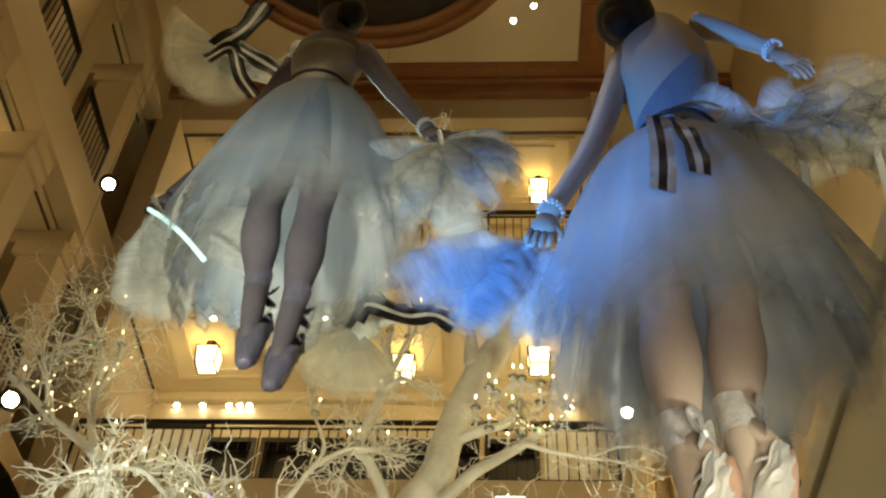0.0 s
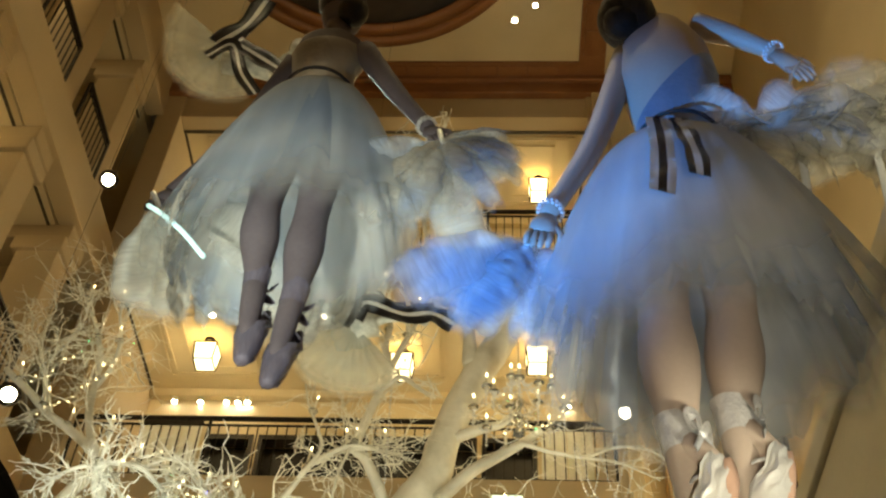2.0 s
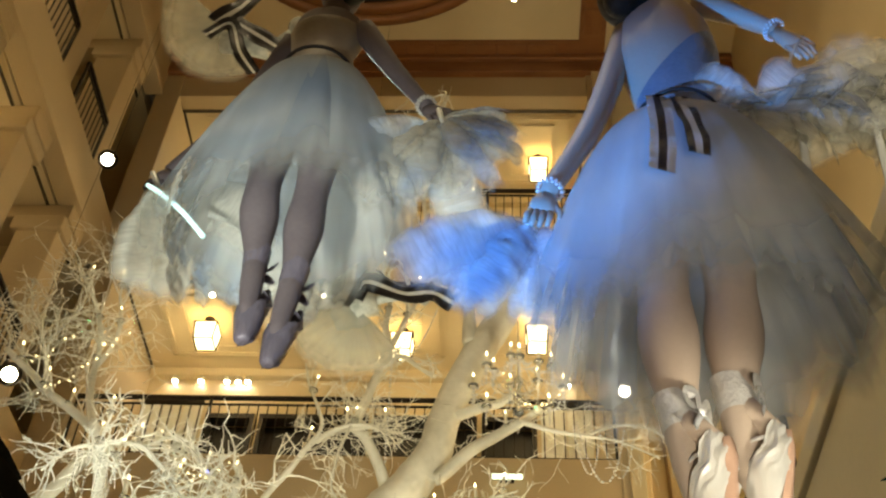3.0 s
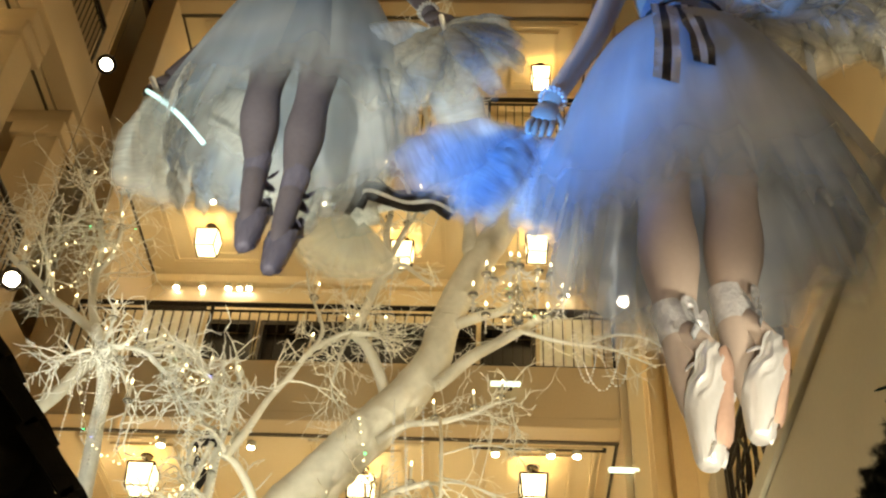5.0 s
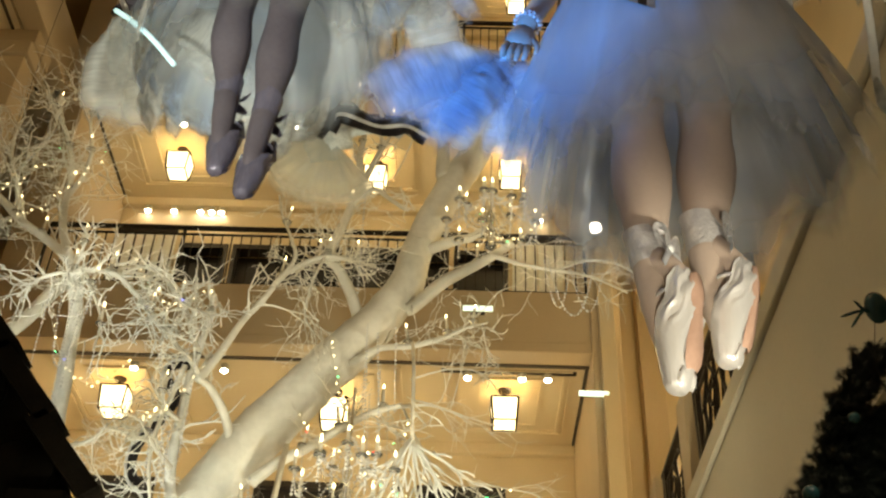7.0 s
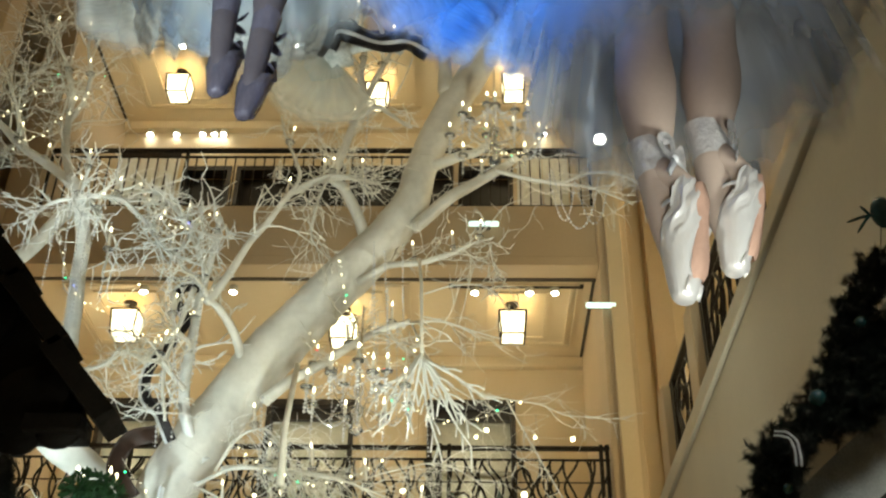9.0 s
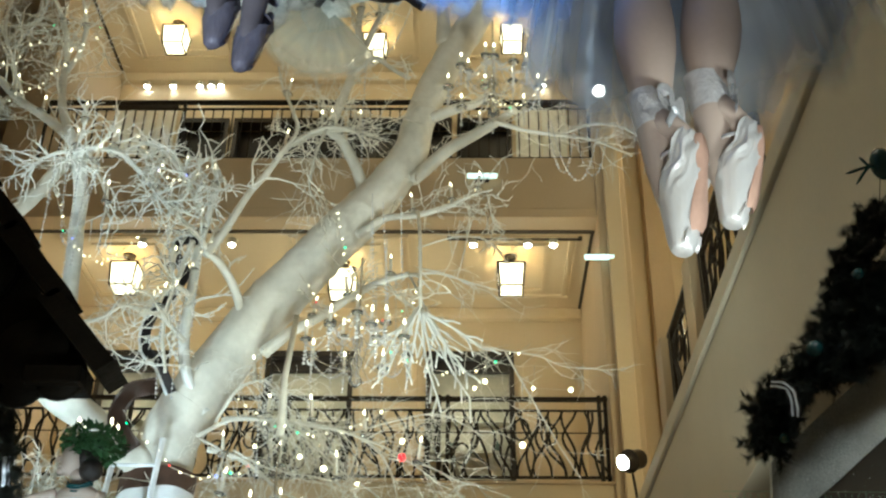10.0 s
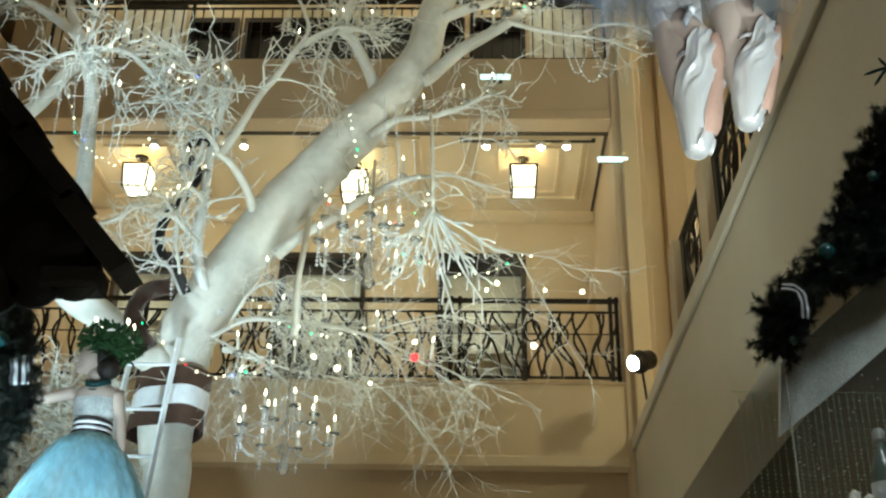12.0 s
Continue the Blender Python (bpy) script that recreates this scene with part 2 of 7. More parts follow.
MAUVE = surface("mauve_tights", (0.14, 0.115, 0.135), (0.19, 0.16, 0.18), 0.75, 6, 90, 0.02)
HAIR = surface("dark_hair", (0.008, 0.006, 0.005), (0.022, 0.016, 0.013), 0.6, 30, 150, 0.5, stretch=(1, 1, 0.2))
SATIN = surface("white_satin", (0.84, 0.83, 0.81), (0.92, 0.91, 0.89), 0.27, 16, 60, 0.15, metal=0.48, stretch=(1.4, 1.4, 0.5), sheen=0.2)
LILAC = surface("lilac_satin", (0.16, 0.145, 0.20), (0.25, 0.225, 0.29), 0.25, 12, 60, 0.4, metal=0.1, stretch=(2, 2, 0.7))
SOLE = surface("pink_leather_sole", (0.38, 0.235, 0.175), (0.50, 0.32, 0.24), 0.7, 9, 90, 0.1)
GAUZERIB = surface("sheer_grey_ribbon", (0.56, 0.55, 0.55), (0.74, 0.73, 0.73), 0.3, 30, 120, 0.4, metal=0.3)
RIBBON = surface("white_ribbon", (0.72, 0.74, 0.78), (0.84, 0.86, 0.88), 0.35, 14, 90, 0.2)
BLACKRIB = surface("black_ribbon", (0.012, 0.010, 0.012), (0.03, 0.025, 0.028), 0.4, 14, 90, 0.2)
SAGE = surface("sage_room", (0.44, 0.42, 0.31), (0.66, 0.62, 0.48), 0.6, 2, 20, 0)
NET = gauze("grey_net", (0.56, 0.58, 0.56), (0.74, 0.76, 0.72), 0.02, 0.08, streak=(60, 60, 60), scale=4)
BODICE = surface("ice_blue_bodice", (0.11, 0.14, 0.20), (0.20, 0.24, 0.31), 0.4, 9, 90, 0.3, sheen=0.3)
BEIGE = surface("beige_bodice", (0.30, 0.265, 0.23), (0.40, 0.355, 0.31), 0.45, 9, 90, 0.3, sheen=0.2)
PEARL = surface("pearl_bodice", (0.34, 0.37, 0.37), (0.66, 0.68, 0.66), 0.35, 14, 60, 0.9)
TULLE = gauze("ice_blue_tulle", (0.62, 0.74, 0.86), (0.84, 0.88, 0.92), 0.68, 0.80, streak=(9, 9, 0.8), scale=1.6, thinned=True)
TULLE_B = gauze("blue_tulle", (0.46, 0.58, 0.78), (0.68, 0.76, 0.86), 0.68, 0.80, streak=(9, 9, 0.8), scale=1.6, thinned=True)
TULLE_W = gauze("white_tulle", (0.74, 0.80, 0.86), (0.88, 0.88, 0.86), 0.68, 0.80, streak=(9, 9, 0.8), scale=1.6, thinned=True)
TULLE_T = gauze("turquoise_tulle", (0.50, 0.80, 0.92), (0.66, 0.90, 0.97), 0.45, 0.85, thinned=True)
TULLE_C = gauze("cream_tulle", (0.64, 0.61, 0.52), (0.76, 0.73, 0.63), 0.38, 0.54, streak=(3, 3, 3), scale=1.5, thinned=True)
TULLE_G = gauze("blue_grey_tulle", (0.46, 0.54, 0.58), (0.60, 0.66, 0.68), 0.34, 0.5, streak=(3, 3, 3), scale=1.5, thinned=True)
FEATHER = gauze("white_feather", (0.80, 0.79, 0.74), (0.92, 0.91, 0.86), 0.72, 1.0, streak=(24, 3, 3), scale=1.6, thinned=True)
FEATHER_B = gauze("ice_blue_feather", (0.60, 0.70, 0.86), (0.80, 0.85, 0.92), 0.72, 1.0, streak=(24, 3, 3), scale=1.6, thinned=True)
BLOSSOM = surface("white_silk", (0.80, 0.79, 0.74), (0.92, 0.91, 0.86), 0.6, 20, 90, 0)
BLIND = surface("white_blind", (0.78, 0.77, 0.70), (0.88, 0.87, 0.80), 0.6, 1.5, 30, 0.05, stretch=(6, 1, 0.3))
WAX = surface("white_candle", (0.80, 0.76, 0.66), (0.88, 0.84, 0.74), 0.4, 10, 60, 0)
FLAME = glow("candle_bulb", (1.0, 0.82, 0.50), 13)
LANTERN = glow("lantern_glass", (1.0, 0.82, 0.50), 6.5)
SPOTGLOW = glow("lamp_lens", (1.0, 0.95, 0.85), 40)
STREAKGLOW = glow("streak_tube", (0.55, 0.88, 1.0), 1.5)
REFLECTION_GLOW = glow("reflection_bar", (0.78, 1.0, 0.92), 2.2)
LEDS = [glow("led_warm", (1.0, 0.85, 0.5), 9), glow("led_red", (1.0, 0.015, 0.02), 3.5), glow("led_green", (0.05, 1.0, 0.35), 7),
        glow("led_blue", (0.12, 0.15, 1.0), 9)]
CRYSTAL, _nt, _b, _o = material("cut_crystal")
_b.inputs["Base Color"].default_value = (0.95, 0.96, 0.97, 1)
_b.inputs["Roughness"].default_value, _b.inputs["Metallic"].default_value = 0.16, 0.35
CUTGLASS, _nt, _b, _o = material("clear_cut_glass")
_b.inputs["Base Color"].default_value = (0.93, 0.95, 0.95, 1)
_b.inputs["Roughness"].default_value, _b.inputs["Transmission Weight"].default_value, _b.inputs["IOR"].default_value = 0.06, 0.92, 1.45
PINE = surface("pine_needles", (0.006, 0.010, 0.008), (0.018, 0.024, 0.016), 0.6, 20, 90, 0)
LEAF = surface("green_leaf", (0.018, 0.06, 0.018), (0.04, 0.12, 0.035), 0.75, 12, 90, 0)
GLITTER = surface("grey_glitter", (0.26, 0.28, 0.27), (0.75, 0.77, 0.74), 0.35, 3, 260, 0.5, metal=0.3)
TEAL = surface("teal_gloss", (0.012, 0.045, 0.05), (0.025, 0.09, 0.095), 0.25, 8, 60, 0.05)
BEAD = surface("green_glass_bead", (0.34, 0.60, 0.42), (0.52, 0.78, 0.60), 0.15, 30, 90, 0)
BROWNRIB = surface("brown_ribbon", (0.05, 0.028, 0.02), (0.09, 0.05, 0.035), 0.45, 10, 80, 0.1)
GREYGREEN = surface("sage_glass", (0.10, 0.14, 0.12), (0.18, 0.22, 0.19), 0.2, 6, 60, 0)

# ---------------------------------------------------------------- the hall
solid("ground", boxed(-14, -9, -0.2, 9, 20, 0), STONE, "polished beige stone floor of the hall", "floor", kind="structure", smooth=False)
# outer walls close the hall
solid("wall_west", boxed(XLW - 0.3, -8, 0, XLW, 17.3, CEIL + 0.5), PLASTER, "cream plastered side wall of the hall", "wall", kind="structure", smooth=False)
solid("wall_east", boxed(XRW, -8, 0, XRW + 0.3, 17.3, CEIL + 0.5), PLASTER, "cream plastered side wall of the hall", "wall", kind="structure", smooth=False)
solid("wall_south", boxed(XLW, -8.3, 0, XRW, -8, CEIL + 0.5), PLASTER, "cream plastered end wall of the hall", "wall", kind="structure", smooth=False)
solid("wall_north", boxed(XLW, 17, 0, XRW, 17.3, CEIL + 0.5), PLASTER, "cream plastered wall behind the balconies", "wall", kind="structure", smooth=False)
# ceiling with a round dome recess edged in wood
DOME = Vector((-2.25, 8.1, CEIL))
bm = bmesh.new()
outer, inner = [], []
N = 96
for k in range(N):
    a = 2 * math.pi * k / N
    c, s_ = math.cos(a), math.sin(a)
    inner.append(bm.verts.new((DOME.x + 2.75 * c, DOME.y + 2.75 * s_, CEIL)))
    reach = min((XRW - DOME.x if c > 0 else DOME.x - XLW) / max(abs(c), 1e-6), (17 - DOME.y if s_ > 0 else DOME.y + 8) / max(abs(s_), 1e-6))
    outer.append(bm.verts.new((DOME.x + reach * c, DOME.y + reach * s_, CEIL)))
for k in range(N):
    bm.faces.new((inner[k], inner[(k + 1) % N], outer[(k + 1) % N], outer[k]))
r = bmesh.ops.extrude_face_region(bm, geom=list(bm.faces))
bmesh.ops.translate(bm, vec=(0, 0, 0.25), verts=[v for v in r["geom"] if isinstance(v, bmesh.types.BMVert)])
solid("ceiling", bm, PLASTER, "cream plaster ceiling with a round recess", "ceiling", kind="structure", smooth=False)
solid("ceiling_dome", lathe(bmesh.new(), [(2.74, 0.02), (2.7, 0.5), (2.2, 0.9), (1.2, 1.2), (0.02, 1.3)], DOME, 64),
      surface("slate_dome", (0.05, 0.042, 0.038), (0.09, 0.075, 0.065), 0.6), "dark painted dome in the ceiling", "ceiling", kind="structure")
bm = bmesh.new()
for r0, r1, z0, z1 in ((2.62, 2.86, -0.05, 0.02), (2.86, 3.06, -0.10, 0.01)):
    ring = []
    for k in range(96):
        a = 2 * math.pi * k / 96
        ring.append([bm.verts.new(DOME + Vector((r_ * math.cos(a), r_ * math.sin(a), z_))) for r_, z_ in ((r0, z0), (r1, z0), (r1, z1), (r0, z1))])
    for k in range(96):
        for j in range(4):
            bm.faces.new((ring[k][j], ring[k][(j + 1) % 4], ring[(k + 1) % 96][(j + 1) % 4], ring[(k + 1) % 96][j]))
solid("dome_moulding", bm, CORNICE, "round brown wooden moulding round the dome", "moulding", kind="structure")

# wooden band and cornice round the ceiling
band = thing("ceiling_trim", "panelled reddish wooden band along the ceiling's edge", "trim", (0, YF, CEIL), kind="structure")
part("band", boxed(XL - 1, 11.52, CEIL - 0.06, XR - 0.05, 11.98, CEIL - 0.003), CORNICE, band, smooth=False)
part("band", boxed(XR - 0.12, -7, CEIL - 0.063, XR + 0.36, 12.4, CEIL - 0.006), CORNICE, band, smooth=False)
plank = mesh_of("panel", boxed(-0.26, -0.17, -0.03, 0.26, 0.17, 0.0, 0.012), CORNICE, smooth=False)
for k in range(13):
    piece("panel", plank, band, pose(-5.9 + 0.56 * k, -0.25, -0.062))
for k in range(9):
    piece("panel", plank, band, pose(XR + 0.12, -0.9 - 0.56 * k, -0.066, 0, 0, 90))
part("cornice", boxed(XL - 1, 11.86, 18.98, XRW - 0.003, 12.05, 19.30, 0.03), CORNICE, band, smooth=False)
part("cornice", boxed(XL - 1, 11.78, 19.30, XRW - 0.006, 12.05, 19.46, 0.03), CORNICE, band, smooth=False)


def soffit_mouldings(parent, z, cx, y0, y1, half):
    """Raised frames on a soffit round one lantern."""
    for grow, w in ((0.0, 0.05), (0.28, 0.035), (0.36, 0.025)):
        a, b, c, d = cx - half - grow, cx + half + grow, y0 - grow * 0.55, y1 + grow * 0.55
        bm = bmesh.new()
        for q in ((a, c, b, c + w), (a, d - w, b, d), (a, c + w, a + w, d - w), (b - w, c + w, b, d - w)):
            box(bm, q[0], q[1], z - 0.03, q[2], q[3], z + 0.01)
        part("moulding", bm, PLASTER, parent, smooth=False)


# balcony slabs with soffits, front faces and dark strips that paint the shade of the grooves
for i in range(3):
    z0 = SOFFITS[i]
    z1 = z0 + 0.945 if i < 2 else CEIL
    sl = thing(f"balcony_slab_{i + 1}", "buff plastered balcony edge with a cream panelled soffit", "balcony", (0, YF, z0), kind="structure")
    part("front", boxed(XL, YF, z0 + 0.14, XR, YF + 0.35, z1 if i < 2 else 18.98), FASCIA, sl, smooth=False)
    part("lip", boxed(XL, YF - 0.03, z0, XR, YF + 0.30, z0 + 0.14, 0.01), FASCIA, sl, smooth=False)
    part("soffit", boxed(XL, YF + 0.34, z0 + 0.012, XR, YB + 0.5, z0 + 0.3), PLASTER, sl, smooth=False)
    part("groove_shade_strip", boxed(XL + 0.002, YF + 0.28, z0 - 0.012, XR - 0.002, YF + 0.345, z0 + 0.02), GROOVE_SHADE, sl, smooth=False)
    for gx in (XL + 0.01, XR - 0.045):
        part("groove_shade_strip", boxed(gx, YF + 0.35, z0 - 0.010, gx + 0.035, YB, z0 + 0.018), GROOVE_SHADE, sl, smooth=False)
    part("cornice", boxed(XL, YB - 0.14, z0 - 0.16, XR, YB, z0 + 0.005, 0.03), PLASTER, sl, smooth=False)
    for cx in (-4.6, -1.6, 0.62):
        soffit_mouldings(sl, z0 + 0.012, cx, 12.62, 13.85, 0.42)
bm = boxed(XL, YF, 5.12, XR, YB + 0.5, 5.955)
sl = thing("balcony_slab_0", "cream plastered front of the lowest balcony", "balcony", (0, YF, 5.1), kind="structure")
part("front", bm, PLASTER, sl, smooth=False)
part("lip", boxed(XL, YF - 0.06, 5.0, XR, YF + 0.2, 5.12, 0.015), PLASTER, sl, smooth=False)
part("lip", boxed(XL, YF - 0.03, 5.955, XR, YB, 5.985, 0.008), FASCIA, sl, smooth=False)
solid("wall_ground_floor", boxed(XL, YF + 0.15, 0, XR, YF + 0.45, 5.0), FASCIA, "buff plastered wall below the lowest balcony", "wall", kind="structure", smooth=False)

# cheeks and piers of the bay
for x0, x1, nm in ((XL - 0.44, XL, "pier_1"), (XR, XR + 0.38, "pier_2")):
    solid(nm, boxed(x0, YF - 0.05, 0, x1, YB + 0.5, 18.98, 0.02), FASCIA, "tall buff plastered pier beside the balconies", "pier", kind="structure", smooth=False)
solid("pilaster", boxed(XR + 0.10, YF - 0.14, 0, XR + 0.30, YF - 0.052, 18.98, 0.015), PLASTER, "narrow cream pilaster on the pier", "pilaster", kind="structure", smooth=False)
# side recess right of the pier
solid("wall_recess", boxed(XR + 0.38, YB, 0, XRW, YB + 0.3, CEIL), PLASTER, "cream wall at the end of the side balcony", "wall", kind="structure", smooth=False)
solid("pilaster", boxed(2.62, YB - 0.25, 6, 2.95, YB - 0.002, 18.98, 0.02), FASCIA, "buff pilaster on the end wall", "pilaster", kind="structure", smooth=False)

def jar(x, y, z, rng):
    """A small bottle or jar on a shelf."""
    w, hgt = rng.uniform(0.028, 0.045), rng.uniform(0.12, 0.22)
    prof = [(0.004, 0.0), (w, 0.004), (w, hgt * 0.62), (w * 0.45, hgt * 0.78), (w * 0.42, hgt * 0.92)]
    t = thing("bottle", "small pale bottle standing on the balcony shelf", "bottle", (x, y, z), group="shelf bottles")
    part("body", lathe(bmesh.new(), [(q, z + o) for q, o in prof], (x, y, 0), 12), rng.choice((GREYGREEN, WAX, BLIND)), t)
    part("cap", lathe(bmesh.new(), [(w * 0.5, z + hgt * 0.92), (w * 0.5, z + hgt), (0.002, z + hgt + 0.003)], (x, y, 0), 10), CORNICE, t)


# back walls of the balconies, with dark openings: the upper rooms' darkness is painted on panels
for i, openings in enumerate((((-5.3, -4.3), (-2.9, -1.65), (-0.62, 0.62)), ((-4.72, -3.92), (-3.84, -2.05), (-1.97, -0.30), (-0.22, 0.66)), ((-4.9, -3.9), (-2.6, -1.6), (-0.4, 0.4)))):
    f, top = FLOORS[i], FLOORS[i] + (2.85 if i == 0 else 2.62)
    w = thing(f"wall_balcony_{i + 1}", "cream panelled wall behind the balcony", "wall", (0, YB, f), kind="structure")
    edges = [XL] + [e for o in openings for e in o] + [XR]
    for a, b in zip(edges[::2], edges[1::2]):
        part("panel", boxed(a, YB, f, b, YB + 0.25, top), PLASTER, w, smooth=False)
        if b - a > 0.5:
            part("panel", boxed(a + 0.12, YB - 0.02, f + 0.25, b - 0.12, YB + 0.01, top - 0.15, 0.008), PLASTER, w, smooth=False)
    part("frieze", boxed(XL, YB, top, XR, YB + 0.25, SOFFITS[i] + 0.02), PLASTER, w, smooth=False)
    for a, b in openings:
        bm = boxed(a, YB - 0.03, top - 0.09, b, YB + 0.2, top)
        box(bm, a, YB - 0.03, f, a + 0.07, YB + 0.2, top - 0.09)
        box(bm, b - 0.07, YB - 0.03, f, b, YB + 0.2, top - 0.09)
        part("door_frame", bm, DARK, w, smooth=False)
        # upper doorways: the unlit room's dark is this panel's colour, no room behind
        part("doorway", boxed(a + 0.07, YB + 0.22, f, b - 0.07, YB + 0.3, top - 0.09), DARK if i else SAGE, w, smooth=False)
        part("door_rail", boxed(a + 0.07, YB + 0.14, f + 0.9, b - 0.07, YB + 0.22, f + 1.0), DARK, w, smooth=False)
        if i == 0:
            if a > -1:
                part("door_panel", boxed(a + 0.07, YB + 0.12, f, b - 0.07, YB + 0.135, f + 0.9), GREYGREEN, w, smooth=False)
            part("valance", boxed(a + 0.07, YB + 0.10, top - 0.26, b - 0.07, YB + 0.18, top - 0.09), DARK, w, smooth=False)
            for q in (0.35, 1.35, 1.8):
                part("shelf", boxed(a + 0.07, YB + 0.04, f + q, b - 0.07, YB + 0.22, f + q + 0.03), SAGE, w, smooth=False)
    if i == 0:
        for a, b in openings:
            rng = random.Random(int(a * 10))
            for q in (0.38, 1.38):
                x = a + 0.16
                while x < b - 0.16:
                    jar(x, YB + 0.11, f + q, rng)
                    x += rng.uniform(0.11, 0.24)
    if i < 2:
        part("floor", boxed(XL, YF + 0.36, f - 0.24, XR, YB, f), STONE, w, smooth=False)

# white blinds drawn beside the openings of the second balcony
for x0, x1 in ((XL + 0.03, -4.78), (0.72, XR - 0.05)):
    bl = thing("window_blind", "white drawn blind beside the dark balcony opening", "blind", ((x0 + x1) / 2, YB - 0.05, FLOORS[1]), group="balcony blinds")
    n = max(1, round((x1 - x0) / 0.36))
    for k in range(n):
        part("blind_panel", boxed(x0 + (x1 - x0) * k / n + 0.006, YB - 0.055, FLOORS[1] + 0.03, x0 + (x1 - x0) * (k + 1) / n - 0.006, YB - 0.03, FLOORS[1] + 2.80, 0.006), BLIND, bl, smooth=False)
    part("rail", boxed(x0, YB - 0.06, FLOORS[1] + 2.80, x1, YB - 0.022, FLOORS[1] + 2.86, 0.004), IRON, bl, smooth=False)

# ---------------------------------------------------------------- railings
straight_bar = mesh_of("bar", boxed(-0.008, -0.008, 0, 0.008, 0.008, 0.86), IRON, smooth=False)


def straight_railing(p0, p1, label):
    """Upright bars between two rails, with posts; from p0 to p1 at floor level."""
    p0, p1 = Vector(p0), Vector(p1)
    d = p1 - p0
    L, turn = d.length, math.degrees(math.atan2(d.y, d.x))
    rl = thing("railing", label, "railing", p0, group="balcony railings")
    rl.rotation_euler = (0, 0, radians(turn))
    for nm, z, h, w in (("top_rail", 1.00, 0.05, 0.03), ("upper_rail", 0.90, 0.025, 0.014), ("bottom_rail", 0.06, 0.03, 0.014)):
        ob = new(nm, mesh_of(nm, boxed(0, -w, z, L, w, z + h, 0.006), IRON, smooth=False))
        ob.parent = rl
    n = round(L / 0.135)
    post = mesh_of("post", boxed(-0.022, -0.022, 0, 0.022, 0.022, 1.02, 0.004), IRON, smooth=False)
    for k in range(n + 1):
        if k % 14 == 0 or k == n:
            piece("post", post, rl, pose(L * k / n, 0, 0))
        else:
            piece("bar", straight_bar, rl, pose(L * k / n, 0, 0.07))
    return rl


def wave_bar(seed):
    rng = random.Random(seed)
    a, b, ph = rng.uniform(0.05, 0.10), rng.uniform(0.02, 0.05), rng.uniform(0, 6.28)
    k1 = rng.uniform(3.2, 4.6)
    lean = rng.uniform(-0.08, 0.08)
    pts = [(a * math.sin(ph + k1 * t) + b * math.sin(2.3 * k1 * t + ph * 2) + lean * (t - 0.5), 0, 0.10 + 0.80 * t) for t in (q / 14 for q in range(15))]
    return mesh_of("scroll_bar", tube(bmesh.new(), pts, 0.0150, 5), IRON)


WAVES = [wave_bar(k) for k in range(9)]


def scroll_railing(p0, p1, label, panel=1.95, gap=0.078):
    """Sinuous wrought bars crossing one another between posts."""
    p0, p1 = Vector(p0), Vector(p1)
    d = p1 - p0
    L, turn = d.length, math.degrees(math.atan2(d.y, d.x))
    rl = thing("railing", label, "railing", p0, group="balcony railings")
    rl.rotation_euler = (0, 0, radians(turn))
    for nm, z, h, w in (("top_rail", 1.02, 0.045, 0.03), ("upper_rail", 0.89, 0.022, 0.014), ("bottom_rail", 0.08, 0.03, 0.014), ("middle_rail", 0.62, 0.014, 0.008)):
        ob = new(nm, mesh_of(nm, boxed(0, -w, z, L, w, z + h, 0.006), IRON, smooth=False))
        ob.parent = rl
    n = max(1, round(L / panel))
    post = mesh_of("post", boxed(-0.022, -0.022, -0.03, 0.022, 0.022, 1.09, 0.004), IRON, smooth=False)
    for k in range(n + 1):
        piece("post", post, rl, pose(min(max(L * k / n, 0.03), L - 0.03), 0, 0))
        if 0 < k < n + 1:
            piece("post", post, rl, pose(L * k / n - 0.10, 0, 0))
    rng = random.Random(5)
    m = int(L / gap)
    for k in range(m):
        piece("scroll_bar", WAVES[rng.randrange(9)], rl, pose(0.09 + (L - 0.18) * k / (m - 1), rng.uniform(-0.008, 0.008), 0, 0, 0, 180 * rng.randrange(2)))
    hoop = mesh_of("hoop", tube(bmesh.new(), [(0.09 * math.cos(a), 0, 0.13 * math.sin(a)) for a in (2 * math.pi * q / 14 for q in range(15))], 0.012, 5), IRON)
    for k in range(int(L / 0.5)):
        piece("hoop", hoop, rl, pose(0.3 + 0.5 * k + rng.uniform(-0.1, 0.1), 0.004, rng.uniform(0.25, 0.72), 0, rng.uniform(-30, 30), 0))
    return rl


scroll_railing((XL + 0.01, YF + 0.12, 5.985), (XR - 0.01, YF + 0.12, 5.985), "black wrought iron balcony railing of crossing wavy bars")
for i in (1, 2):
    straight_railing((XL + 0.01, YF + 0.12, FLOORS[i] + 0.003), (XR - 0.01, YF + 0.12, FLOORS[i] + 0.003), "black iron balcony railing with thin upright bars")

# ---------------------------------------------------------------- the side balcony on the right
sb = thing("side_balcony", "pale plastered side balcony with a moulded edge", "balcony", (XS, 6, 4.0), kind="structure")
part("front", boxed(XS, -7.9, 4.0, XS + 0.25, YF - 0.06, 5.165), PALE, sb, smooth=False)
part("kerb", boxed(XS - 0.03, -7.9, 5.19, XS + 0.20, YF - 0.06, 5.34, 0.012), PALE, sb, smooth=False)
# kerb groove, its shade given as a dark strip
part("groove_shade_strip", boxed(XS + 0.015, -7.9, 5.165, XS + 0.22, YF - 0.07, 5.19), GROOVE_SHADE, sb, smooth=False)
part("soffit", boxed(XS + 0.25, -7.9, 4.03, XRW, YF - 0.06, 4.3), PALE, sb, smooth=False)
